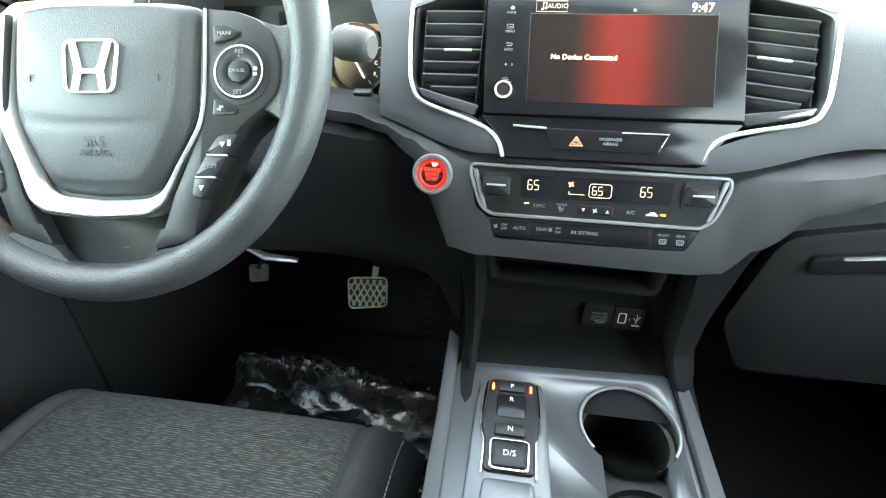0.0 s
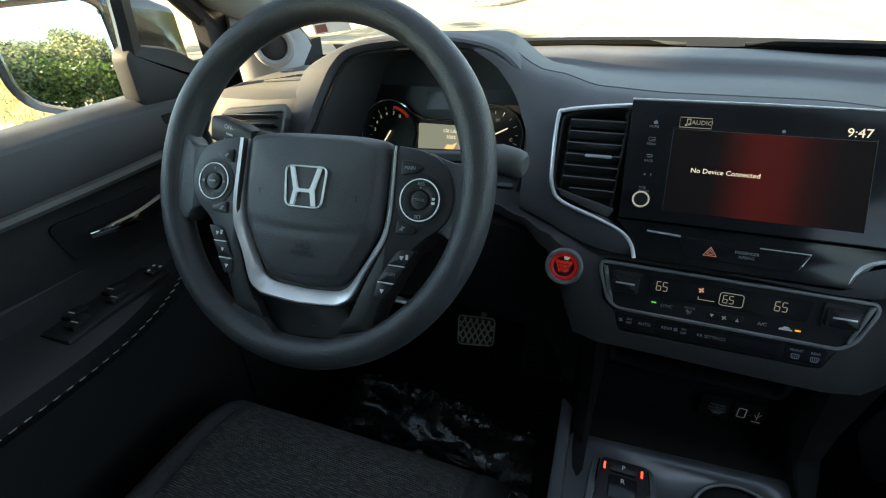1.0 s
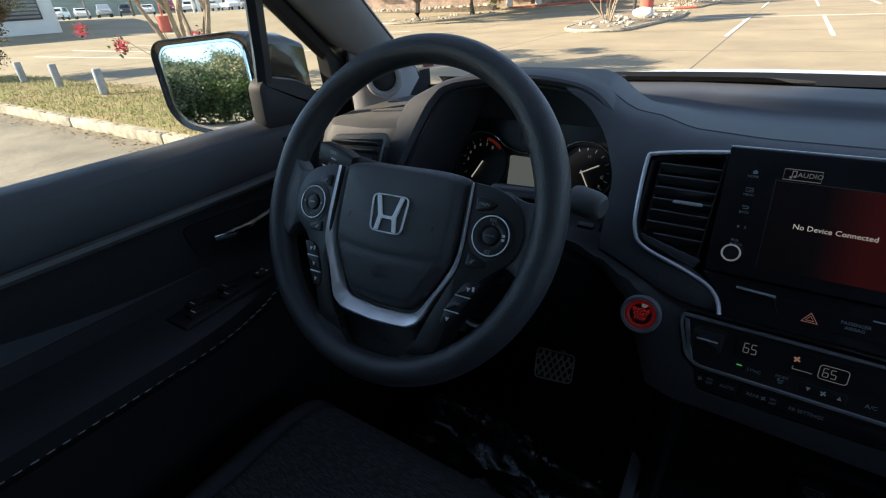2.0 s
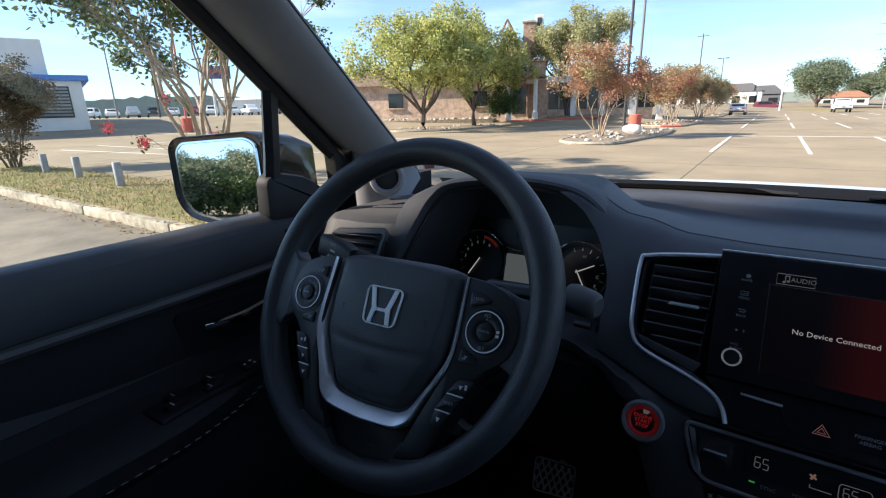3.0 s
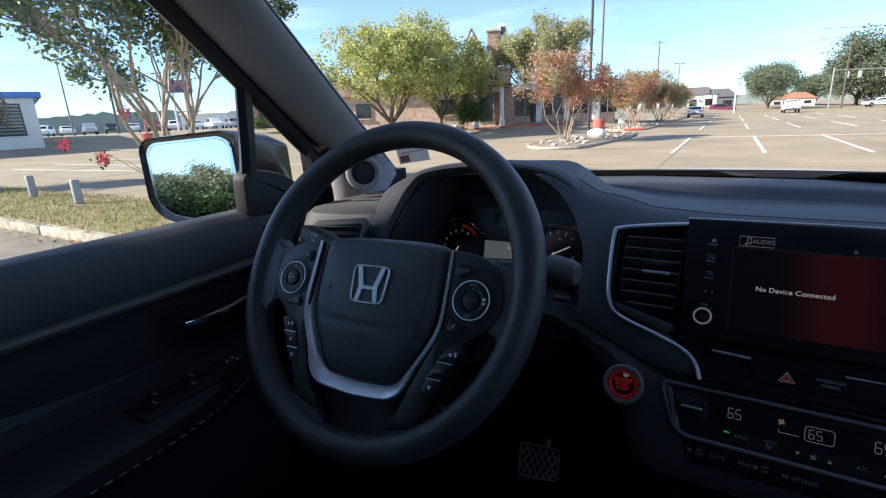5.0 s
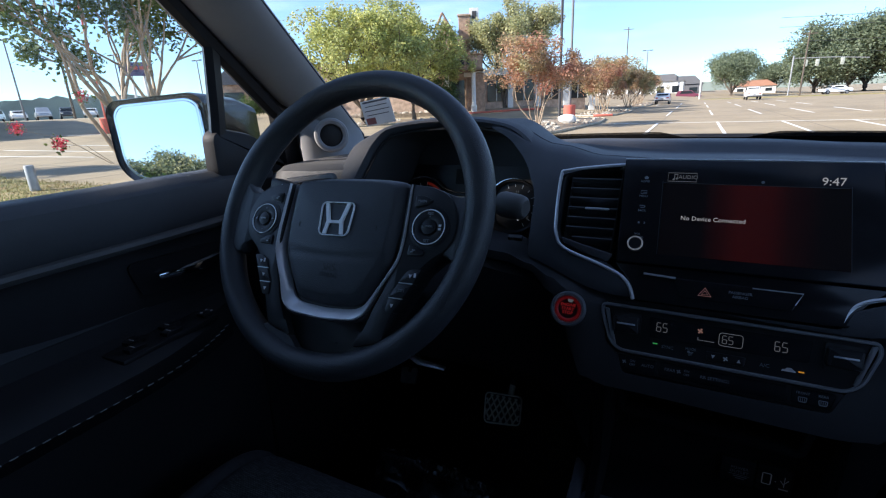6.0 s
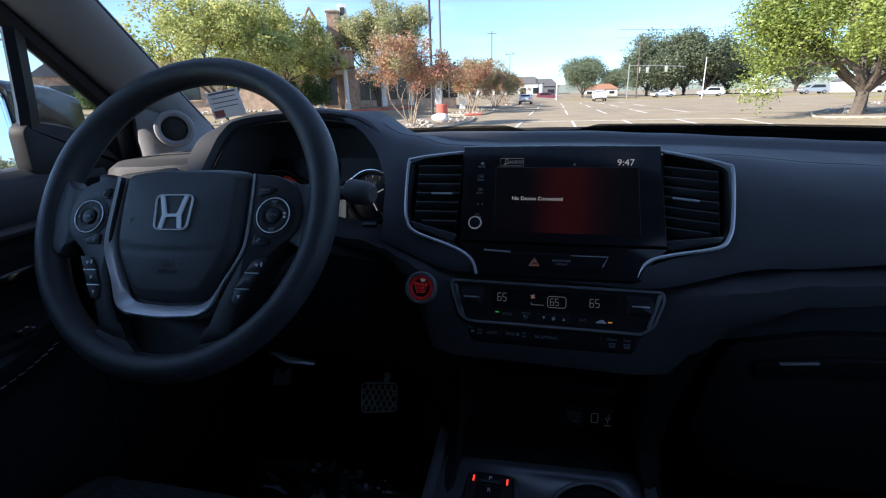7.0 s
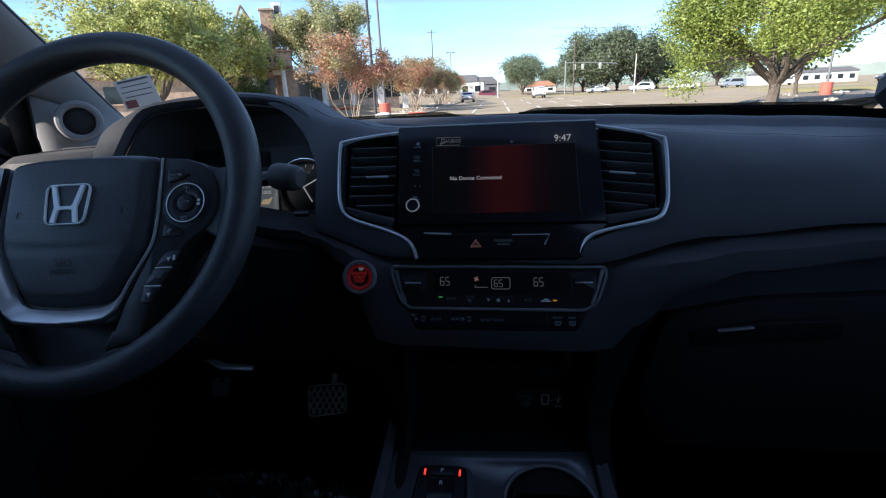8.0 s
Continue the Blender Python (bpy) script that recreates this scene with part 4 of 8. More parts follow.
for sx in (1, -1):
    # leather web between the switch plate and the rim
    bm = bmesh.new()
    web = smooth_poly([(sx * x, y) for x, y in ((0.108, 0.033), (0.126, 0.0255), (0.139, 0.0225), (0.149, 0.027), (0.160, 0.040), (0.166, 0.0), (0.160, -0.050), (0.1455, -0.055), (0.1400, -0.0445), (0.1310, -0.0385), (0.112, -0.036))], 0.013, 6)
    loft(bm, [[(sx * 0.135 + (x - sx * 0.135) * q, -0.006 + (y + 0.006) * q, z) for x, y in web] for z, q in ((-0.014, 0.94), (-0.009, 1.0), (0.004, 1.0), (0.0085, 0.96), (0.0100, 0.88))], m=WM)
    P("spoke", bm, LEATHER, wheel, "leather-covered side spoke")
    # smooth plate that carries the switches and runs down to the lower spoke
    bm = bmesh.new()
    plate = [(0.0790, 0.0345), (0.1050, 0.0320), (0.1235, 0.0255), (0.1340, 0.0150), (0.1400, -0.004), (0.1385, -0.022), (0.1310, -0.0345), (0.1180, -0.0440), (0.1090, -0.0530), (0.0930, -0.0840), (0.0830, -0.1050), (0.0760, -0.1310), (0.0430, -0.1400), (0.0530, -0.1210), (0.0620, -0.0990), (0.0700, -0.079), (0.0790, -0.055), (0.0800, -0.020)]
    pts = smooth_poly([(sx * x, y) for x, y in plate], [0.002, 0.006, 0.006, 0.010, 0.010, 0.010, 0.010, 0.012, 0.012, 0.006, 0.010, 0.002, 0.002, 0.004, 0.004, 0.004, 0.006, 0.004], 4)
    rings = [[(x, y, -0.020) for x, y in pts]]
    for z, q in ((0.0100, 0.0), (0.0118, 0.0012), (0.0124, 0.0030)):
        ring = []
        for i, (x, y) in enumerate(pts):
            ax, ay = pts[i - 1]
            bx, by = pts[(i + 1) % len(pts)]
            nx, ny = by - ay, ax - bx
            d = math.hypot(nx, ny) or 1
            s = -1 if nx * (x - sx * 0.10) + ny * (y + 0.03) > 0 else 1
            ring.append((x + s * nx / d * q * 0.6, y + s * ny / d * q * 0.6, z - 0.16 * max(0.0, -y - 0.100)))
        rings.append(ring)
    loft(bm, rings, m=WM)
    P("spoke_plate", bm, SPOKE, wheel, "smooth dark grey switch plate")
# lower spoke: leather foot with a recessed black middle
bm = bmesh.new()
half = [(0.0, -0.1575), (0.016, -0.1570), (0.029, -0.1515), (0.043, -0.1395), (0.060, -0.1350), (0.0765, -0.1300), (0.0880, -0.1330), (0.0980, -0.1290), (0.1080, -0.1240), (0.100, -0.1330), (0.075, -0.1510), (0.045, -0.1640), (0.0, -0.1690)]
foot = spline([(x, y, 0) for x, y in half], 3)
foot = foot + [Vector((-p.x, p.y, 0)) for p in foot[-2:0:-1]]
loft(bm, [[(p.x, p.y, z) for p in foot] for z in (-0.012, 0.0025)] + [[(p.x * 0.995, -0.150 + (p.y + 0.150) * 0.9, 0.0050) for p in foot]], m=WM)
P("spoke", bm, LEATHER, wheel, "leather foot of the lower spoke")
bm = bmesh.new()
pts = smooth_poly([(-0.066, -0.096), (0.066, -0.096), (0.054, -0.121), (0.041, -0.143), (0.029, -0.155), (0.014, -0.161), (-0.014, -0.161), (-0.029, -0.155), (-0.041, -0.143), (-0.054, -0.121)], 0.006)
loft(bm, [[(x * q, y, z - 0.05 * max(0, -y - 0.11)) for x, y in pts] for z, q in ((-0.022, 1), (-0.004, 1), (-0.003, 0.97))], m=WM)
P("spoke_insert", bm, SATIN_BLACK, wheel, "smooth black recess in the lower spoke")
bm = bmesh.new()
box(bm, 0.0085, 0.0012, 0.001, WM @ shift(0.012, -0.139, -0.004), 0.0004)
P("insert_slot", bm, DASH_SIDE, wheel, "small slot in the recess")
# silver accent: a U whose face slopes in towards the airbag cover
bm = bmesh.new()
so, si = spline([(x, y, 0) for x, y in ACC_OUT], 4), spline([(x, y, 0) for x, y in ACC_IN], 4)
so = so + [Vector((-p.x, p.y, 0)) for p in so[-2::-1]]
si = si + [Vector((-p.x, p.y, 0)) for p in si[-2::-1]]
rings = []
w = Vector((0, 0, 1))
for a, b in zip(so, si):
    e = (a - b) * 0.10
    rings.append([a + e * 0.4 - w * 0.004, a + e * 0.4 + w * 0.0118, a + w * 0.0142, a - e + w * 0.0146, a.lerp(b, 0.45) + w * 0.0118, b + w * 0.0050, b - w * 0.004])
loft(bm, rings, m=WM)
P("accent", bm, SILVER, wheel, "satin silver U-shaped accent")
# dark seam along the accent's outer edge
bm = bmesh.new()
tube(bm, [p * 1.012 + w * 0.0118 for p in so], 0.0011, 6, m=WM)
P("accent_seam", bm, RUBBER, wheel, "dark seam beside the accent")
bm = bmesh.new()
prism(bm, [(p.x, p.y) for p in si], -0.02, 0.002, WM)
P("gutter", bm, SATIN_BLACK, wheel, "dark gutter round the airbag cover")
# airbag cover with sloping sides, a shallow dome and its crease
bm = bmesh.new()
half = [(0.0, 0.0420), (0.040, 0.0415), (0.066, 0.0390), (0.0755, 0.0350), (0.0768, 0.026), (0.0768, 0.0), (0.0755, -0.024), (0.0725, -0.044), (0.0650, -0.061), (0.0560, -0.0775), (0.0460, -0.0925), (0.0390, -0.0975), (0.0290, -0.1000), (0.0, -0.1020)]
cov = spline([(x, y, 0) for x, y in half], 3)
cov = cov + [Vector((-p.x, p.y, 0)) for p in cov[-2:0:-1]]
rings = []
for q, z in [(1.0, 0.000), (0.998, 0.0045), (0.975, 0.0080), (0.925, 0.0118), (0.885, 0.0142), (0.855, 0.0155)] + [(0.83 - 0.04 * i, 0.0198 - 0.0055 * (0.83 - 0.04 * i) ** 2) for i in range(20)] + [(0.03, 0.0198)]:
    ring = []
    for p in cov:
        px, py = p.x * q, -0.028 + (p.y + 0.028) * (q if p.y < 0 else min(1.0, 0.35 + 0.65 * q) if q > 0.86 else q * 1.06)
        crease = -0.0020 * math.exp(-((py + 0.050 - 1.1 * px * px) / 0.0032) ** 2) * (1 if q < 0.9 else 0)
        ring.append((px, py, z + crease - 0.004 * max(0, (-py - 0.05) / 0.05)))
    rings.append(ring)
loft(bm, rings, m=WM)
cover = P("airbag_cover", bm, COVER, wheel, "grained airbag cover")
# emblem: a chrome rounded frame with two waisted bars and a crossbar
bm = bmesh.new()
EM = WM @ shift(0.0, -0.0095, 0.0208) @ Matrix.Scale(0.97, 4)
emo = smooth_poly([(-0.0225, 0.0190), (0.0225, 0.0190), (0.0195, -0.0190), (-0.0195, -0.0190)], 0.007, 5)
ring_bar(bm, emo, 0.0008, EM, 0.0016)
for sx in (1, -1):
    prism(bm, [(sx * 0.0172, 0.0178), (sx * 0.0128, 0.0178), (sx * 0.0072, -0.0005), (sx * 0.0055, -0.0022), (sx * 0.0058, -0.0046), (sx * 0.0074, -0.0064), (sx * 0.0096, -0.0178), (sx * 0.0138, -0.0178), (sx * 0.0112, -0.0030)], -0.001, 0.0016, EM)
prism(bm, [(-0.0066, -0.0020), (0.0066, -0.0020), (0.0066, -0.0052), (-0.0066, -0.0052)], -0.001, 0.0015, EM)
emblem = P("emblem", bm, EMBLEM, wheel, "chrome emblem")
bm = bmesh.new()
prism(bm, emo, -0.004, -0.0006, EM)
P("emblem_bed", bm, COVER, emblem, "dark bed of the emblem")
words("SRS", 0.0115, WM @ shift(0.002, -0.0625, 0.0180), EMBOSS, cover)
words("AIRBAG", 0.0068, WM @ shift(0.002, -0.0705, 0.0172), EMBOSS, cover)
for sx in (-1, 1):
    bm = bmesh.new()
    box(bm, 0.0035, 0.0006, 0.0005, WM @ shift(sx * 0.050, -0.0145, 0.0178))
    box(bm, 0.0006, 0.0055, 0.0005, WM @ shift(sx * 0.052, -0.0165, 0.0178))
    P("arrow_mark", bm, EMBOSS, cover)

# round switch pads
for sx in (-1, 1):
    cx, cy, r = sx * 0.1105, -0.0115, 0.0178
    C = WM @ shift(cx, cy, 0.0120)
    bm = bmesh.new()
    lathe(bm, [(r + 0.0055, -0.004), (r + 0.0050, 0.001), (r + 0.002, 0.0012), (r, -0.001)], C, 40)
    P("pad_bezel", bm, SATIN_BLACK, wheel)
    bm = bmesh.new()
    tube(bm, [(r * math.cos(a), r * math.sin(a), 0.0030) for a in [2 * math.pi * i / 40 for i in range(40)]], 0.0006, 6, closed=True, m=C)
    P("pad_ring", bm, EMBLEM, wheel, "thin chrome ring")
    bm = bmesh.new()
    lathe(bm, [(r - 0.001, -0.001), (r - 0.0015, 0.002), (r * 0.72, 0.0026), (r * 0.52, 0.0016), (r * 0.45, 0.0010), (r * 0.42, 0.0034), (r * 0.2, 0.0042), (0.0005, 0.0043)], C, 40)
    pad_ob = P("switch_pad", bm, SATIN_BLACK, wheel, "round rocker pad")
    if sx < 0:
        words("+", 0.006, C @ shift(0, 0.0125, 0.0028), PRINT_DIM, pad_ob)
        words("-", 0.006, C @ shift(0, -0.0125, 0.0028), PRINT_DIM, pad_ob)
        for d in (-1, 1):
            bm = bmesh.new()
            prism(bm, [(d * 0.0145, 0), (d * 0.0115, 0.0018), (d * 0.0115, -0.0018)], 0.0026, 0.0030, C)
            P("pad_mark", bm, PRINT_DIM, pad_ob)
        bm = bmesh.new()
        box(bm, 0.008, 0.0018, 0.0006, C @ shift(0, 0, 0.0045))
        P("pad_mark", bm, PRINT_DIM, pad_ob)
    else:
        words("RES", 0.0042, C @ shift(0, 0.0138, 0.0028), PRINT_DIM, pad_ob)
        words("+", 0.004, C @ shift(0, 0.0105, 0.0028), PRINT_DIM, pad_ob)
        words("SET", 0.0042, C @ shift(0, -0.0145, 0.0028), PRINT_DIM, pad_ob)
        words("CANCEL", 0.0030, C @ shift(0, 0, 0.0046), PRINT_DIM, pad_ob)
        bm = bmesh.new()
        box(bm, 0.0026, 0.0022, 0.0006, C @ shift(0.0125, 0.0018, 0.0028))
        box(bm, 0.0026, 0.0022, 0.0006, C @ shift(0.0125, -0.0018, 0.0028))
        P("pad_mark", bm, PRINT, pad_ob)
    # small keys above and below the pad
    for flip in (1, -1):
        bm = bmesh.new()
        if flip > 0:
            pts, ky = [(0.0895, 0.0215), (0.1000, 0.0215), (0.1115, 0.0165), (0.1050, 0.0115), (0.0905, 0.0085)], 0.0150
        else:
            pts, ky = [(0.0920, -0.0300), (0.1000, -0.0315), (0.1105, -0.0365), (0.1095, -0.0410), (0.0910, -0.0420)], -0.0370
        prism(bm, smooth_poly([(sx * x, y) for x, y in pts], 0.0025), 0.004, 0.0142, WM, 0.0012)
        key_ob = P("key", bm, SATIN_BLACK, wheel)
        if sx > 0 and flip > 0:
            words("MAIN", 0.0042, WM @ shift(0.0985, ky, 0.0145), PRINT_DIM, key_ob)
        else:
            bm = bmesh.new()
            box(bm, 0.0055, 0.0012, 0.0005, WM @ shift(sx * 0.0975, ky, 0.0145) @ pose(0, 0, 0, 0, 0, 30))
            box(bm, 0.0012, 0.004, 0.0005, WM @ shift(sx * 0.0975, ky, 0.0145))
            P("key_mark", bm, PRINT_DIM, key_ob)
    # three stacked keys on the lower part of the plate
    EDGE = [(-0.0545, 0.0965, 0.1115), (-0.0697, 0.0875, 0.1040), (-0.0855, 0.0795, 0.0955), (-0.1005, 0.0775, 0.0870)]
    for i in range(3):
        (ya, xa, wa), (yb, xb, wb) = EDGE[i], EDGE[i + 1]
        ya, yb = ya - 0.0006, yb + 0.0006
        bm = bmesh.new()
        prism(bm, smooth_poly([(sx * xa, ya), (sx * wa, ya), (sx * wb, yb), (sx * xb, yb)], [0.006 if i == 0 else 0.0006, 0.002, 0.0008, 0.004 if i == 2 else 0.0006]), 0.002, 0.0142, WM, 0.0008)
        key_ob = P("key", bm, SATIN_BLACK, wheel)
        if i < 2:
            bm = bmesh.new()
            box(bm, wb - xb - 0.001, 0.0009, 0.002, WM @ shift(sx * (xb + wb) / 2, yb - 0.0006, 0.0136))
            P("key_line", bm, SILVER, wheel, "thin silver line between keys")
        bm = bmesh.new()
        cxk, cyk = sx * (xa + xb + wa + wb) / 4, (ya + yb) / 2
        if i == 1 and sx > 0:
            bm.free()
            words("RESET", 0.0036, WM @ shift(cxk, cyk, 0.0145), PRINT_DIM, key_ob)
            continue
        prism(bm, [(cxk - 0.002, cyk + 0.0015), (cxk + 0.002, cyk + 0.0015), (cxk, cyk - 0.0022)], 0.0140, 0.0146, WM)
        if i == 0:
            box(bm, 0.0022, 0.0042, 0.0005, WM @ shift(cxk + 0.005, cyk + 0.001, 0.0143))
        P("key_mark", bm, PRINT, key_ob)

# column shroud and stalks
column = thing("steering_column", "black plastic steering column shroud", "steering column", (-0.376, 0.56, 1.33))
bm = bmesh.new()
ax = WM @ pose(0, 0, 0)
rings = []
for z, q in ((-0.025, 0.75), (-0.035, 0.95), (-0.06, 1.0), (-0.20, 1.0)):
    rings.append([(x * q, y * q - 0.012, z) for x, y in smooth_poly([(-0.062, 0.045), (0.062, 0.045), (0.070, 0.0), (0.050, -0.055), (-0.050, -0.055), (-0.070, 0.0)], 0.02)])
loft(bm, rings, m=WM)
P("shroud", bm, GRAIN_LOW, column)
wiper_stalk = thing("wiper_stalk", "dark grey stalk with a round ribbed end", "stalk", (-0.23, 0.52, 1.39))
bm = bmesh.new()
tube(bm, [(-0.32, 0.540, 1.378), (-0.25, 0.527, 1.388), (-0.222, 0.522, 1.391)], [0.012, 0.010, 0.010], 10, flat=0.8)
P("arm", bm, SATIN_BLACK, wiper_stalk)
bm = bmesh.new()
lathe(bm, [(0.009, -0.016), (0.0125, -0.013), (0.0140, -0.006), (0.0145, 0.012), (0.0130, 0.017), (0.010, 0.0185), (0.003, 0.0185)], basis((-0.208, 0.520, 1.391), (0.0, -0.3, 0.95), (0.25, 0.9, 0.28)) @ pose(0, 0, 0, 0, 0, 0), 28)
P("knob", bm, DASH_SIDE, wiper_stalk, "grey end knob")
light_stalk = thing("light_stalk", "black lighting stalk with white printed positions", "stalk", (-0.55, 0.54, 1.39))
bm = bmesh.new()
tube(bm, [(-0.43, 0.552, 1.372), (-0.50, 0.545, 1.378), (-0.535, 0.542, 1.382)], [0.012, 0.012, 0.014], 10, flat=0.8)
P("arm", bm, SATIN_BLACK, light_stalk)
LS = basis((-0.560, 0.540, 1.386), (0.95, -0.12, -0.16), (0.16, 0.20, 0.95))
bm = bmesh.new()
loft(bm, [[(x, y * q, z * q) for y, z in smooth_poly([(-0.016, -0.012), (0.016, -0.012), (0.016, 0.012), (-0.016, 0.012)], 0.006)] for x, q in ((-0.030, 0.75), (-0.028, 0.95), (0.015, 1.0), (0.035, 0.8))], m=LS)
P("switch_end", bm, SATIN_BLACK, light_stalk)
words("OFF-", 0.0075, LS @ shift(0.002, 0.0085, 0.0124), PRINT, light_stalk)
bm = bmesh.new()
box(bm, 0.010, 0.0022, 0.0004, LS @ shift(0.003, 0.0005, 0.0124))
P("printed_mark", bm, PRINT, light_stalk)
words("AUTO", 0.0075, LS @ shift(0.004, -0.0085, 0.0124), PRINT, light_stalk)

# gauges
cluster = thing("instrument_cluster", "dark gauge cluster with two round dials and a grey display", "gauges", (-0.37, 0.75, 1.34))
GM = tilted((-0.370, 0.755, 1.335), 14)
bm = bmesh.new()
prism(bm, smooth_poly([(-0.158, -0.085), (-0.150, 0.085), (0.140, 0.090), (0.146, -0.085)], 0.02), -0.02, -0.004, GM)
P("mask", bm, DIAL, cluster, "black cluster mask")
for sx, cx, cy, r in ((-1, -0.086, -0.004, 0.046), (1, 0.082, 0.002, 0.042)):
    bm = bmesh.new()
    lathe(bm, [(r + 0.003, -0.004), (r + 0.002, 0.006), (r - 0.002, 0.004), (r - 0.003, -0.003)], GM @ shift(cx, cy), 48, close=False)
    P("dial_wall", bm, GRAIN_LOW, cluster)
    bm = bmesh.new()
    a0, a1 = (0.30, 1.15) if sx < 0 else (-0.10, 0.80)
    tube(bm, [((r + 0.0025) * math.cos(math.pi * (a0 + (a1 - a0) * i / 24)), (r + 0.0025) * math.sin(math.pi * (a0 + (a1 - a0) * i / 24)), 0.006) for i in range(25)], 0.0011, 6, m=GM @ shift(cx, cy))
    P("dial_rim", bm, CHROME, cluster, "thin bright dial rim")
    bm = bmesh.new()
    lathe(bm, [(r - 0.003, -0.003), (0.001, -0.0025)], GM @ shift(cx, cy), 40)
    face = P("dial_face", bm, DIAL, cluster)
    for i in range(9):
        a = math.pi * (1.18 - 0.95 * i / 8) if sx < 0 else math.pi * (0.62 - 0.95 * i / 8)
        bm = bmesh.new()
        box(bm, 0.006 if i % 2 == 0 else 0.004, 0.0009, 0.0004, GM @ shift(cx, cy) @ pose(0, 0, -0.0018, 0, 0, math.degrees(a)) @ shift(r * 0.80, 0))
        P("tick", bm, DIM_RED if (sx < 0 and i in (7, 8)) else PRINT, face)
    if sx < 0:
        for i, ch in enumerate("345678"):
            a = math.pi * (0.98 - 0.13 * i)
            words(ch, 0.0075, GM @ shift(cx + r * 0.62 * math.cos(a), cy + r * 0.62 * math.sin(a), -0.0016), LIT_DIM, face)
        for i in range(5):
            a = math.pi * (0.26 + 0.045 * i)
            bm = bmesh.new()
            box(bm, 0.0045, 0.0058, 0.0004, GM @ shift(cx, cy) @ pose(0, 0, -0.0018, 0, 0, math.degrees(a)) @ shift(r * 0.82, 0))
            P("red_zone", bm, DIM_RED, face, "red zone mark")
        bm = bmesh.new()
        box(bm, 0.034, 0.0022, 0.0012, GM @ shift(cx, cy, 0.003) @ pose(0, 0, 0, 0, 0, 238) @ shift(0.014, 0), 0.0004)
        P("needle", bm, LIT, face, "white needle")
    else:
        words("H", 0.007, GM @ shift(cx + 0.004, cy + 0.023, -0.0016), LIT_DIM, face)
        words("C", 0.007, GM @ shift(cx + 0.026, cy - 0.004, -0.0016), LIT_DIM, face)
        words("F", 0.007, GM @ shift(cx + 0.024, cy - 0.018, -0.0016), LIT_DIM, face)
        for ang in (28, 300):
            bm = bmesh.new()
            box(bm, 0.030, 0.0018, 0.0012, GM @ shift(cx - 0.003, cy, 0.003) @ pose(0, 0, 0, 0, 0, ang) @ shift(0.012, 0), 0.0004)
            P("needle", bm, LIT, face, "white needle")
bm = bmesh.new()
tube(bm, [GM @ Vector(p) for p in spline([(-0.062, 0.040, 0.005), (-0.045, 0.026, 0.005), (-0.020, 0.020, 0.005), (0.020, 0.021, 0.005), (0.045, 0.030, 0.005), (0.060, 0.040, 0.005)], 5)], 0.0011, 6)
P("bridge_line", bm, CHROME, cluster, "bright line between the dials")
bm = bmesh.new()
prism(bm, smooth_poly([(-0.038, 0.013), (0.034, 0.013), (0.034, -0.046), (-0.038, -0.046)], 0.003), -0.003, 0.0, GM)
lcd = P("display", bm, LCD_GREY, cluster, "pale grey information display")
words("Oil Life", 0.0075, GM @ shift(0.014, 0.004, 0.0004), LIT, lcd)
words("100%", 0.0075, GM @ shift(0.016, -0.005, 0.0004), LIT, lcd)
words("P", 0.011, GM @ shift(0.014, -0.039, 0.0004), LIT, lcd)
bm = bmesh.new()
for i in range(3):
    box(bm, 0.007, 0.002, 0.0004, GM @ shift(-0.028 + 0.0085 * i, -0.040, 0.0006))
P("printed_mark", bm, LIT, lcd)
bm = bmesh.new()
prism(bm, [(0.006, -0.022), (0.010, -0.016), (0.018, -0.016), (0.026, -0.012), (0.022, -0.020), (0.019, -0.024), (0.008, -0.024)], 0.0002, 0.0006, GM)
P("warning_mark", bm, OIL, lcd, "pale amber oil can mark")
bm = bmesh.new()
prism(bm, smooth_poly([(-0.026, 0.060), (0.022, 0.060), (0.022, 0.036), (-0.026, 0.034)], 0.002), -0.003, -0.001, GM)
P("upper_window", bm, GLOSS_BLACK, cluster)
bm = bmesh.new()
box(bm, 0.020, 0.008, 0.006, pose(-0.229, 0.590, 1.334, 25), 0.002)
P("trip_button", bm, SATIN_BLACK, cluster)

# ---- centre stack: touch screen, outlets, climate panel ----
unit = thing("touch_screen", "glossy black touch screen with a dim red display", "touch screen", (XC, 0.60, 1.37))
panel_out = [(-0.1055, 0.0015), (0.1280, 0.0015), (0.1345, -0.1195), (-0.1015, -0.1195)]
bm = bmesh.new()
prism(bm, smooth_poly(panel_out, 0.002, 3), -0.02, 0.006, PA, 0.0012)
P("bezel", bm, GLOSS_BLACK, unit)
bm = bmesh.new()
tube(bm, [PA @ Vector((-0.1055, 0.0022, 0.0045)), PA @ Vector((XC, 0.0030, 0.0045)), PA @ Vector((0.1280, 0.0022, 0.0045))], 0.0011, 6)
P("edge_line", bm, SILVER, unit, "silver line along the top edge")


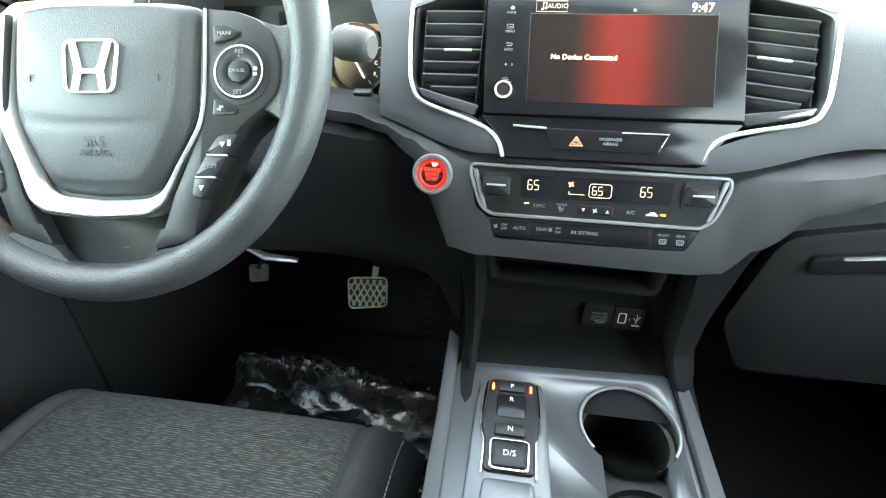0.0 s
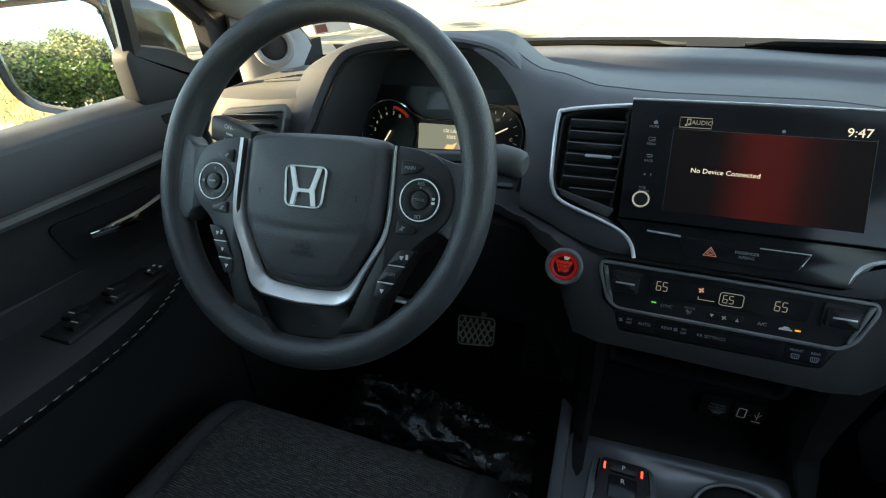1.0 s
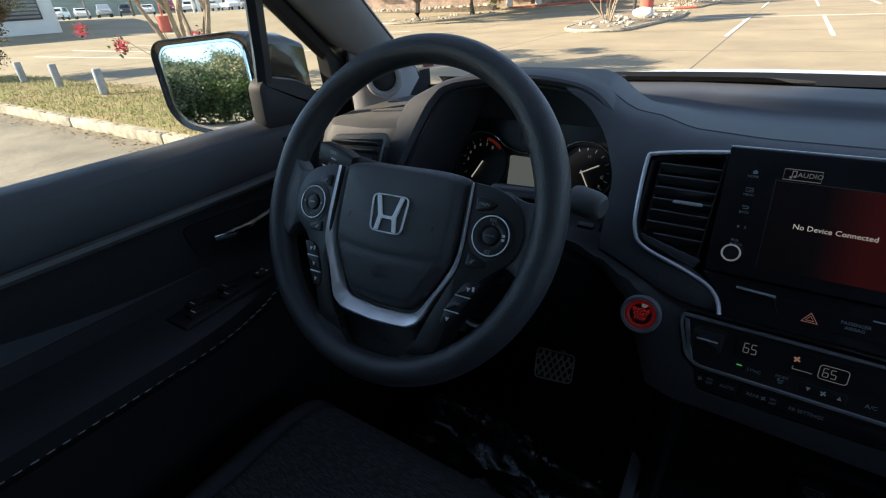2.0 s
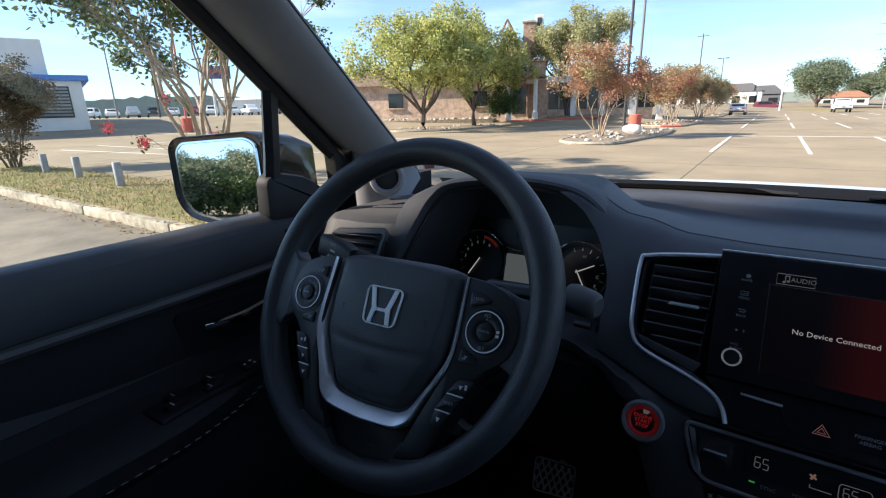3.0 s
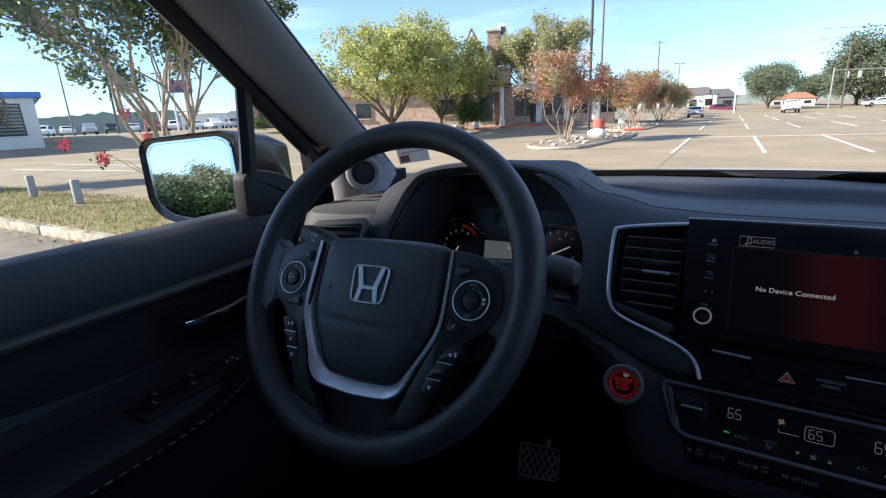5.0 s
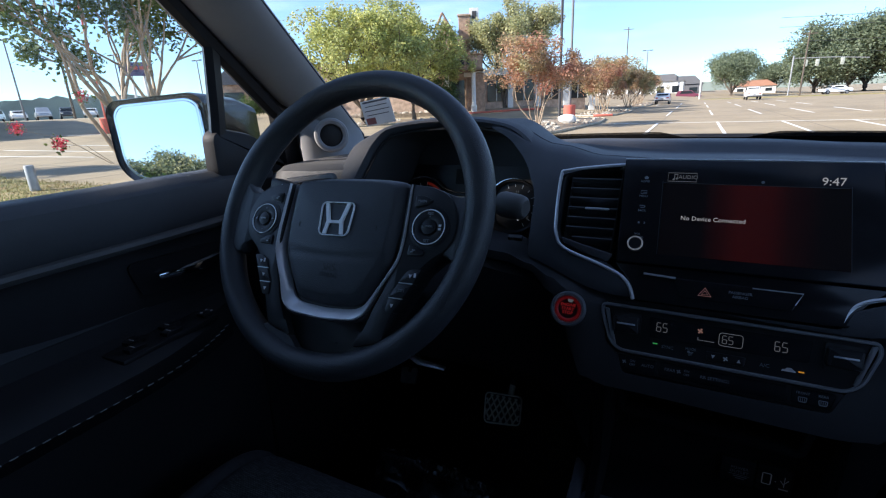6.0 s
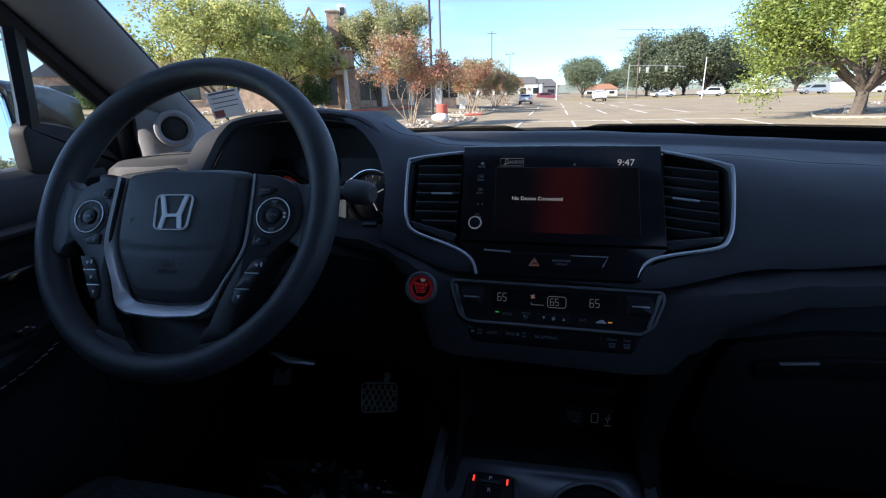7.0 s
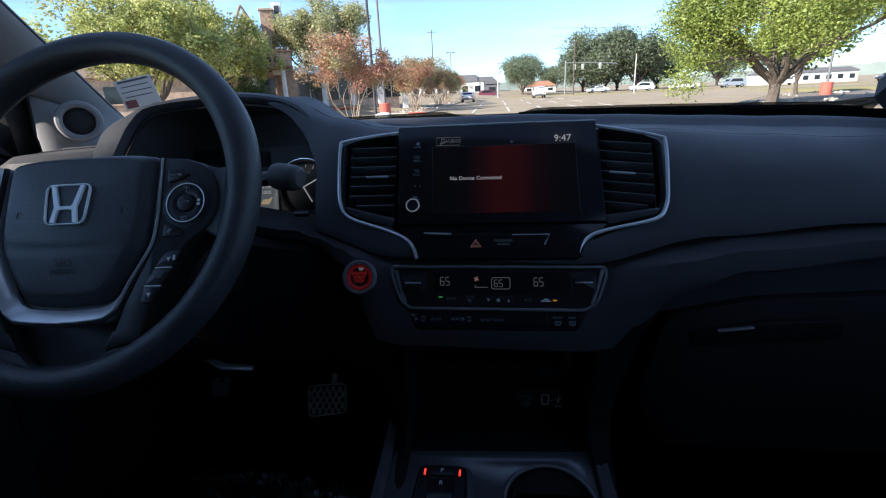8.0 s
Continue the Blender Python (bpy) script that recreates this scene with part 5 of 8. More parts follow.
def screen_mat():
    m = bpy.data.materials.new("screen_picture")
    m.use_nodes = True
    n, l = m.node_tree.nodes, m.node_tree.links
    b = n["Principled BSDF"]
    b.inputs["Base Color"].default_value = (0.012, 0.011, 0.012, 1)
    b.inputs["Roughness"].default_value = 0.16
    tc, sep, ramp = n.new("ShaderNodeTexCoord"), n.new("ShaderNodeSeparateXYZ"), n.new("ShaderNodeValToRGB")
    l.new(tc.outputs["Generated"], sep.inputs[0])
    l.new(sep.outputs["X"], ramp.inputs["Fac"])
    els = ramp.color_ramp.elements
    els[0].position, els[0].color = 0.24, (0.010, 0.004, 0.004, 1)
    els[1].position, els[1].color = 0.86, (0.012, 0.006, 0.006, 1)
    for p, c in ((0.36, (0.16, 0.012, 0.008, 1)), (0.44, (0.30, 0.022, 0.014, 1)), (0.60, (0.27, 0.018, 0.012, 1)), (0.70, (0.09, 0.008, 0.006, 1))):
        e = els.new(p)
        e.color = c
    l.new(ramp.outputs["Color"], b.inputs["Emission Color"])
    b.inputs["Emission Strength"].default_value = 0.022
    return m


bm = bmesh.new()
prism(bm, [(-0.062, -0.0255), (0.1035, -0.0255), (0.1065, -0.1075), (-0.0600, -0.1075)], 0.0055, 0.0064, PA)
disp = P("display", bm, screen_mat(), unit, "dark display with a red glowing band", smooth=False)
S = PA @ shift(0, 0, 0.0068)
words("9:47", 0.0115, S @ shift(0.0895, -0.0195), LIT, disp)
words("AUDIO", 0.0060, S @ shift(-0.0385, -0.0188), LIT_DIM, disp)
words("No Device Connected", 0.0066, S @ shift(-0.0115, -0.0655), LIT, disp)
bm = bmesh.new()
ring_bar(bm, [(-0.0585, -0.0140), (-0.0300, -0.0140), (-0.0300, -0.0238), (-0.0585, -0.0238)], 0.00035, S, 0.0003)
box(bm, 0.0007, 0.0060, 0.0003, S @ shift(-0.0520, -0.0186))
box(bm, 0.0007, 0.0050, 0.0003, S @ shift(-0.0490, -0.0180))
box(bm, 0.0036, 0.0009, 0.0003, S @ shift(-0.0505, -0.0156))
lathe(bm, [(0.0012, 0), (0.001, 0.0003)], S @ shift(-0.0528, -0.0216), 8)
lathe(bm, [(0.0012, 0), (0.001, 0.0003)], S @ shift(-0.0498, -0.0206), 8)
P("icon", bm, LIT_DIM, disp)
bm = bmesh.new()
box(bm, 0.165, 0.0004, 0.0003, S @ shift(0.0205, -0.0258))
box(bm, 0.0004, 0.084, 0.0003, S @ shift(-0.0622, -0.066) @ pose(0, 0, 0, 0, 0, 1.4))
box(bm, 0.0004, 0.084, 0.0003, S @ shift(0.1050, -0.066) @ pose(0, 0, 0, 0, 0, 2))
P("display_line", bm, mat("faint_print", (0.075, 0.077, 0.08), 0.5, var=0.05), disp)
bm = bmesh.new()
lathe(bm, [(0.0016, 0), (0.0013, 0.0003)], S @ shift(0.031, -0.022), 12)
P("sensor", bm, PRINT_DIM, unit)
# touch keys
for y, t in ((-0.0215, "HOME"), (-0.0390, "MENU"), (-0.0560, "BACK")):
    words(t, 0.0032, S @ shift(-0.0815, y - 0.0035), PRINT_DIM, unit)
    bm = bmesh.new()
    if t == "HOME":
        prism(bm, [(-0.0025, 0), (0, 0.0022), (0.0025, 0), (0.0018, 0), (0.0018, -0.0018), (-0.0018, -0.0018), (-0.0018, 0)], 0, 0.0002, S @ shift(-0.0805, y + 0.001))
    elif t == "MENU":
        ring_bar(bm, [(-0.003, 0.002), (0.003, 0.002), (0.003, -0.0015), (-0.003, -0.0015)], 0.0003, S @ shift(-0.0815, y + 0.001), 0.0002)
        box(bm, 0.004, 0.0005, 0.0002, S @ shift(-0.0805, y + 0.001))
    else:
        tube(bm, [(-0.003, 0.0015, 0), (0.002, 0.0015, 0), (0.003, 0.0005, 0), (0.002, -0.0008, 0), (-0.002, -0.0008, 0)], 0.0004, 5, m=S @ shift(-0.0815, y + 0.001))
    P("icon", bm, PRINT_DIM, unit)
bm = bmesh.new()
lathe(bm, [(0.0011, 0), (0.0009, 0.0003)], S @ shift(-0.0832, -0.0735), 10)
prism(bm, [(-0.0775, -0.0722), (-0.0765, -0.0735), (-0.0775, -0.0748), (-0.0783, -0.0748), (-0.0773, -0.0735), (-0.0783, -0.0722)], 0, 0.0002, S)
P("icon", bm, PRINT_DIM, unit)
words("VOL", 0.0036, S @ shift(-0.0830, -0.0870), PRINT_DIM, unit)
words("AUDIO", 0.0032, S @ shift(-0.0815, -0.0905), PRINT_DIM, unit)
bm = bmesh.new()
K = PA @ shift(-0.0835, -0.1000, 0.006)
lathe(bm, [(0.0078, 0), (0.0074, 0.010), (0.0066, 0.012), (0.002, 0.0123)], K, 32)
knob = P("volume_knob", bm, SATIN_BLACK, unit, "round volume knob")
bm = bmesh.new()
tube(bm, [(0.0072 * math.cos(a), 0.0072 * math.sin(a), 0.0115) for a in [2 * math.pi * i / 36 for i in range(36)]], 0.0010, 6, closed=True, m=K)
P("knob_ring", bm, mat("lit_knob_ring", (0.75, 0.77, 0.80), 0.25, 0.6, emit=(0.8, 0.88, 0.95), power=0.04), knob, "bright knob ring")

# gloss panel below the screen with the hazard switch
hazard = thing("hazard_panel", "gloss black strip with hazard switch and airbag lamp", "switch panel", (XC, 0.56, 1.30))
bm = bmesh.new()
prism(bm, smooth_poly([(-0.104, -0.1205), (0.137, -0.1205), (0.118, -0.140), (0.108, -0.160), (-0.077, -0.160), (-0.085, -0.140)], 0.003), -0.02, 0.0015, PA, 0.001)
P("strip", bm, GLOSS_BLACK, hazard)
H = PA @ shift(0, 0, 0.0018)
bm = bmesh.new()
prism(bm, smooth_poly([(-0.042, -0.131), (0.072, -0.132), (0.064, -0.151), (-0.034, -0.151)], 0.003), -0.002, 0.001, H, 0.0006)
plate = P("switch_plate", bm, GLOSS_BLACK, hazard)
bm = bmesh.new()
tube(bm, [(-0.0060 - 0.0115, -0.1468, 0.0013), (-0.0115, -0.1382, 0.0013), (-0.0055, -0.1468, 0.0013)], 0.0006, 5, closed=True, m=H)
tube(bm, [(-0.0145, -0.1452, 0.0013), (-0.0115, -0.1410, 0.0013), (-0.0085, -0.1452, 0.0013)], 0.0005, 5, closed=True, m=H)
P("hazard_mark", bm, glow("hazard_tint", (1.0, 0.50, 0.48), 0.045), hazard, "red-white warning triangle")
words("PASSENGER", 0.0040, H @ shift(0.0200, -0.1398, 0.0014), PRINT_DIM, plate)
words("AIRBAG", 0.0040, H @ shift(0.0200, -0.1440, 0.0014), PRINT_DIM, plate)
bm = bmesh.new()
tube(bm, [PA @ Vector((-0.072, -0.1300, 0.0032)), PA @ Vector((-0.040, -0.1315, 0.0032))], 0.0012, 6)
P("edge_line", bm, SILVER, hazard)
bm = bmesh.new()
tube(bm, [PA @ Vector((0.030, -0.1330, 0.0032)), PA @ Vector((0.072, -0.1330, 0.0032)), PA @ Vector((0.066, -0.1450, 0.0032))], 0.0006, 6)
P("edge_line", bm, SILVER, hazard)


def outlet(sx):
    """A slatted air outlet beside the screen with a chrome surround."""
    v = thing("air_outlet", "black slatted air outlet with a chrome surround beside the screen", "air vent", tuple(PA @ Vector((XC + sx * 0.145, -0.06, 0))), group="outlets beside the screen")

    # the outlet on the passenger side drops towards its outer end
    PO = PA @ Matrix(((1, 0, 0, 0), (-0.15, 1, 0, 0.15 * (XC + 0.118)), (0.10, 0, 1, -0.10 * (XC + 0.118)), (0, 0, 0, 1))) if sx > 0 else PA

    def X(x):
        return XC + sx * x
    inner = 0.118
    out = [(inner, -0.004), (0.160, -0.009), (0.186, -0.018), (0.187, -0.090), (0.176, -0.106), (0.122, -0.122)]
    bm = bmesh.new()
    prism(bm, [(X(x), y) for x, y in out], -0.040, -0.030, PO)
    P("throat", bm, RUBBER, v, "black throat behind the slats")
    # gloss inner frame
    bm = bmesh.new()
    o = smooth_poly([(X(x), y) for x, y in out], 0.006)
    rings = []
    cxy = (X(0.150), -0.060)
    for q, z in ((1.02, -0.004), (1.0, 0.002), (0.96, 0.0), (0.93, -0.008), (0.91, -0.034)):
        rings.append([(cxy[0] + (x - cxy[0]) * q, cxy[1] + (y - cxy[1]) * q, z) for x, y in o])
    loft(bm, rings, caps=False, m=PO)
    P("inner_frame", bm, SATIN_BLACK, v, "black inner frame")
    for i in range(7):
        y = -0.024 - 0.0122 * i
        xo = 0.177 if i < 6 else 0.168
        bm = bmesh.new()
        xa, xb = X(inner + 0.002), X(xo)
        box(bm, abs(xb - xa), 0.0120, 0.0022, PO @ shift((xa + xb) / 2, y, -0.005) @ pose(0, 0, 0, 58), 0.0008)
        P("slat", bm, VENT, v)
    bm = bmesh.new()
    box(bm, 0.0016, 0.072, 0.010, PO @ shift(X(0.1775), -0.058, -0.010), 0.0006)
    P("slat_guide", bm, SATIN_BLACK, v)
    bm = bmesh.new()
    box(bm, 0.028, 0.0028, 0.008, PO @ shift(X(0.143), -0.0585, 0.000) @ pose(0, 0, 0, 20), 0.0016)
    P("slider", bm, SILVER, v, "silver slider")
    bm = bmesh.new()
    prism(bm, smooth_poly([(X(0.118), -0.112), (X(0.150), -0.104), (X(0.180), -0.096), (X(0.176), -0.104), (X(0.124), -0.122)], 0.003), -0.02, 0.003, PO, 0.001)
    P("lower_lip", bm, mat("gloss_grey_lip", (0.05, 0.052, 0.056), 0.12, var=0.1, coat=0.5), v, "gloss dark grey lower lip")
    bm = bmesh.new()
    chrome = spline([(X(inner - 0.002), -0.0035, 0.002), (X(0.150), -0.0070, 0.002), (X(0.184), -0.0125, 0.002), (X(0.1905), -0.020, 0.002), (X(0.1895), -0.070, 0.002), (X(0.1860), -0.094, 0.002), (X(0.1740), -0.110, 0.002),
                     (X(0.130), -0.1255, 0.002), (X(0.108), -0.135, 0.002), (X(0.097), -0.146, 0.002), (X(0.092), -0.160, 0.002)], 5)
    tube(bm, chrome, 0.0021, 8, m=PO)
    P("surround", bm, SILVER, v, "satin chrome surround")
    return v


outlet(-1)
outlet(1)

climate = thing("climate_panel", "black climate panel with silver frame and white digits", "climate control", (XC, 0.54, 1.25))
FR = [(-0.1105, -0.003), (0.1325, -0.005), (0.1345, -0.014), (0.1235, -0.0445), (0.1120, -0.0535), (-0.0880, -0.0520), (-0.0990, -0.0440), (-0.1105, -0.012)]
fr = smooth_poly(FR, 0.006)
bm = bmesh.new()
prism(bm, fr, -0.02, 0.001, PB)
P("body", bm, SATIN_BLACK, climate)
bm = bmesh.new()
ring_bar(bm, fr, 0.0019, PB @ shift(0, 0, 0.0025), 0.0022)
P("frame", bm, SATIN_GREY, climate, "satin grey metal frame")
for sx in (-1, 1):
    bm = bmesh.new()
    a, b = (0.111, 0.1000) if sx < 0 else (0.1105, 0.1005)
    xa = XC + sx * 0.1205
    prism(bm, [(xa, -0.007), (xa - sx * 0.005, -0.008), (xa - sx * 0.016, -0.046), (xa - sx * 0.012, -0.046)], -0.001, 0.0035, PB, 0.001)
    P("frame_cheek", bm, SATIN_GREY, climate, "wide satin grey end of the frame")
    bm = bmesh.new()
    C = PB @ shift(XC + sx * 0.0960, -0.0225, 0.001)
    prism(bm, smooth_poly([(-0.0150, 0.0125), (0.0150, 0.0125), (0.0150, -0.0135), (-0.0150, -0.0135)], 0.003), -0.001, 0.002, C)
    P("rocker_well", bm, RUBBER, climate)
    bm = bmesh.new()
    prism(bm, smooth_poly([(-0.0135, 0.0085), (0.0135, 0.0085), (0.0135, -0.0095), (-0.0135, -0.0095)], 0.0025), 0.001, 0.0085, C, 0.0025)
    rocker = P("temperature_rocker", bm, SATIN_BLACK, climate)
    bm = bmesh.new()
    box(bm, 0.019, 0.0019, 0.0012, C @ shift(0, 0.0006, 0.0088), 0.0004)
    P("rocker_line", bm, SILVER, rocker, "silver rocker line")
bm = bmesh.new()
prism(bm, smooth_poly([(-0.0610, -0.0110), (0.0840, -0.0115), (0.0820, -0.0330), (-0.0590, -0.0330)], 0.002), 0.0005, 0.002, PB)
cdisp = P("display", bm, GLOSS_BLACK, climate, "dark display window")
D = PB @ shift(0, 0, 0.0024)


def seven(txt, w, h, x, y, name, material):
    """Digits of straight strokes, as on a segment display."""
    seg = {"6": "acdefg", "5": "acdfg"}
    for k, ch in enumerate(txt):
        bm = bmesh.new()
        cx = x + k * w * 1.45
        for s in seg[ch]:
            if s in "agd":
                yy = {"a": h / 2, "g": 0, "d": -h / 2}[s]
                box(bm, w * 0.85, w * 0.17, 0.0002, D @ shift(cx, y + yy))
            else:
                xx = w / 2 if s in "bc" else -w / 2
                yy = h / 4 if s in "bf" else -h / 4
                box(bm, w * 0.17, h * 0.44, 0.0002, D @ shift(cx + xx, y + yy))
        P(name, bm, material, cdisp, "white lit digit")


seven("65", 0.0042, 0.0092, -0.0510, -0.0205, "digit", LIT_MID)
seven("65", 0.0038, 0.0078, 0.0110, -0.0230, "digit", LIT_MID)
seven("65", 0.0042, 0.0092, 0.0560, -0.0215, "digit", LIT_MID)
bm = bmesh.new()
ring_bar(bm, smooth_poly([(0.0060, -0.0165), (0.0270, -0.0165), (0.0270, -0.0295), (0.0060, -0.0295)], 0.003), 0.00035, D, 0.0003)
box(bm, 0.0150, 0.0006, 0.0003, D @ shift(-0.0055, -0.0275))
box(bm, 0.0006, 0.0030, 0.0003, D @ shift(-0.0130, -0.0262))
P("display_line", bm, LIT_DIM, cdisp)
bm = bmesh.new()
for i in range(4):
    box(bm, 0.0026, 0.0016, 0.0003, D @ shift(-0.0115, -0.0180) @ pose(0, 0, 0, 0, 0, 45 + 90 * i) @ shift(0.0015, 0.0005))
P("fan_icon", bm, glow("icon_warm", (1.0, 0.55, 0.45), 0.06), climate)
# keys under the display
words("SYNC", 0.0046, D @ shift(-0.0405, -0.0408), PRINT_DIM, climate)
words("A/C", 0.0050, D @ shift(0.0470, -0.0420), PRINT_DIM, climate)
words("MODE", 0.0036, D @ shift(-0.0185, -0.0385), PRINT_DIM, climate)
bm = bmesh.new()
box(bm, 0.0045, 0.0012, 0.0004, D @ shift(-0.0530, -0.0388))
P("sync_lamp", bm, LIT_GREEN, climate, "green indicator lamp")
bm = bmesh.new()
box(bm, 0.0045, 0.0014, 0.0004, D @ shift(0.0770, -0.0425))
P("recirculation_lamp", bm, LIT_AMBER, climate, "amber indicator lamp")
bm = bmesh.new()
prism(bm, [(0.0610, -0.0440), (0.0615, -0.0425), (0.0640, -0.0418), (0.0655, -0.0402), (0.0690, -0.0402), (0.0710, -0.0420), (0.0725, -0.0430), (0.0725, -0.0440)], 0, 0.0003, D)
P("car_icon", bm, PRINT, climate)
bm = bmesh.new()
for j in range(3):
    box(bm, 0.0055 - 0.001 * j, 0.0006, 0.0003, D @ shift(-0.0185, -0.0420 - 0.0013 * j) @ pose(0, 0, 0, 0, 0, 18))
lathe(bm, [(0.0013, 0), (0.001, 0.0003)], D @ shift(-0.0205, -0.0415), 10)
P("mode_icon", bm, PRINT_DIM, climate)
bm = bmesh.new()
prism(bm, smooth_poly([(-0.0045, -0.0375), (0.0310, -0.0378), (0.0300, -0.0475), (-0.0035, -0.0470)], 0.002), -0.001, 0.0020, PB, 0.0008)
P("fan_keys", bm, SATIN_BLACK, climate)
bm = bmesh.new()
prism(bm, [(0.0005, -0.0405), (0.0040, -0.0405), (0.00225, -0.0440)], 0, 0.0003, D)
prism(bm, [(0.0235, -0.0442), (0.0270, -0.0442), (0.02525, -0.0408)], 0, 0.0003, D)
for i in range(4):
    box(bm, 0.0022, 0.0012, 0.0003, D @ shift(0.0135, -0.0424) @ pose(0, 0, 0, 0, 0, 45 + 90 * i) @ shift(0.0013, 0.0004))
P("fan_marks", bm, PRINT, climate)
# lower row of keys
bm = bmesh.new()
prism(bm, smooth_poly([(-0.0925, -0.0545), (0.1125, -0.0560), (0.1035, -0.0765), (-0.0840, -0.0745)], 0.004), -0.02, 0.0012, PB, 0.001)
bed = P("key_bed", bm, SATIN_BLACK, climate, "black key bed")
L = PB @ shift(0, 0, 0.0024)
for x0, x1 in ((-0.089, -0.0490), (-0.0470, 0.0680), (0.0710, 0.1060)):
    bm = bmesh.new()
    prism(bm, smooth_poly([(x0, -0.0570), (x1, -0.0578), (x1 - (0.004 if x1 > 0.1 else 0), -0.0735), (x0 + (0.004 if x0 < -0.08 else 0), -0.0725)], 0.0025), -0.001, 0.0022, PB, 0.0009)
    P("key", bm, GLOSS_BLACK, bed)
words("ON", 0.0036, L @ shift(-0.0735, -0.0620), PRINT_DIM, bed)
words("OFF", 0.0036, L @ shift(-0.0735, -0.0660), PRINT_DIM, bed)
words("AUTO", 0.0045, L @ shift(-0.0580, -0.0645), PRINT_DIM, bed)
words("REAR", 0.0045, L @ shift(-0.0360, -0.0642), PRINT_DIM, bed)
words("ON", 0.0032, L @ shift(-0.0200, -0.0622), PRINT_DIM, bed)
words("OFF", 0.0032, L @ shift(-0.0200, -0.0662), PRINT_DIM, bed)
words("RR SETTINGS", 0.0045, L @ shift(0.0060, -0.0652), PRINT_DIM, bed)
words("FRONT", 0.0034, L @ shift(0.0800, -0.0620), PRINT_DIM, bed)
words("REAR", 0.0034, L @ shift(0.0960, -0.0620), PRINT_DIM, bed)
for x in (0.0800, 0.0960):
    bm = bmesh.new()
    ring_bar(bm, smooth_poly([(-0.0035, 0.0020), (0.0035, 0.0020), (0.0028, -0.0024), (-0.0028, -0.0024)], 0.001), 0.0004, L @ shift(x, -0.0680), 0.0002)
    for j in (-1, 0, 1):
        box(bm, 0.0005, 0.0034, 0.0002, L @ shift(x + j * 0.0016, -0.0685))
    P("demist_icon", bm, PRINT_DIM, bed)
for x in (-0.0820, -0.0275):
    bm = bmesh.new()
    for i in range(4):
        box(bm, 0.0020, 0.0012, 0.0002, L @ shift(x, -0.0640) @ pose(0, 0, 0, 0, 0, 45 + 90 * i) @ shift(0.0012, 0.0004))
    P("fan_icon", bm, PRINT_DIM, climate)

starter = thing("start_button", "round red lit engine start button with a metal ring", "button", tuple(PB @ Vector((-0.149, -0.016, 0.0))))
C = tilted((0, 0.553, 1.280), 20) @ shift(-0.1490, -0.0155, 0.004)
bm = bmesh.new()
lathe(bm, [(0.0208, -0.012), (0.0205, 0.002), (0.0190, 0.0042), (0.0160, 0.0038), (0.0150, -0.002)], C, 44)
P("ring", bm, SATIN_GREY, starter, "satin metal ring")
bm = bmesh.new()
lathe(bm, [(0.0150, -0.002), (0.0148, 0.0010), (0.0138, 0.0016), (0.0118, 0.0012), (0.0112, 0.0006)], C, 44)
P("lit_ring", bm, mat("start_red", (0.13, 0.008, 0.010), 0.45, var=0.2, scale=90, emit=(1.0, 0.04, 0.05), power=0.016), starter, "glowing red ring")
bm = bmesh.new()
lathe(bm, [(0.0113, -0.001), (0.0112, 0.0007), (0.0005, 0.0009)], C, 44)
cap = P("cap", bm, mat("start_cap", (0.05, 0.006, 0.006), 0.5, var=0.15, scale=90), starter, "dark red cap")
for txt, y in (("ENGINE", 0.0046), ("START", 0.0), ("STOP", -0.0046)):
    words(txt, 0.0050, C @ shift(0, y, 0.0011), mat("button_print", (0.40, 0.02, 0.02), 0.5, emit=(1.0, 0.06, 0.06), power=0.06), cap)
bm = bmesh.new()
prism(bm, smooth_poly([(-0.001, 0.0118), (0.006, 0.0112), (0.004, 0.0080), (0.0, 0.0080)], 0.001), 0.0008, 0.0022, C)
P("lamp", bm, LIT_MID, cap, "small pale lamp")

# ---- centre console, seat and foot well ----
console = thing("centre_console", "silver-grey centre console with push-button gear selector and cup holder", "centre console", (0.01, 0.2, 0.9))
CT = basis((0.005, 0.40, 1.046), (1, 0, 0), (0, 1, 0.05))
bm = bmesh.new()
plate = smooth_poly([(-0.1215, 0.108), (0.1165, 0.118), (0.1150, -0.80), (-0.1080, -0.80)], 0.010)
prism(bm, plate, -0.025, 0.0, CT, 0.004)
top = P("top_plate", bm, CONSOLE, console, "satin silver-grey top plate")
CUP = [(0.062, 0.043, 0.049), (0.061, -0.056, 0.044)]
bm = bmesh.new()
lathe(bm, [(CUP[0][2], -0.10), (CUP[0][2], 0.05)], CT @ shift(CUP[0][0], CUP[0][1]), 40)
c1 = part("cutter", bm, CONSOLE)
bm = bmesh.new()
lathe(bm, [(CUP[1][2], -0.10), (CUP[1][2], 0.05)], CT @ shift(CUP[1][0], CUP[1][1] - 0.012), 40)
c2 = part("cutter", bm, CONSOLE)
bm = bmesh.new()
box(bm, 0.060, 0.06, 0.16, CT @ shift(0.061, -0.016, -0.02))
c3 = part("cutter", bm, CONSOLE)
carve(top, [c1, c2, c3])
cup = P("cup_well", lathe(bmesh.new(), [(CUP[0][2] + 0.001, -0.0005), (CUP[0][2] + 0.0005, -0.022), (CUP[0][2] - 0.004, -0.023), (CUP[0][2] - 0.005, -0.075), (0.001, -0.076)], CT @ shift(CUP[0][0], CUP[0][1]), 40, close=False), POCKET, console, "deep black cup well")
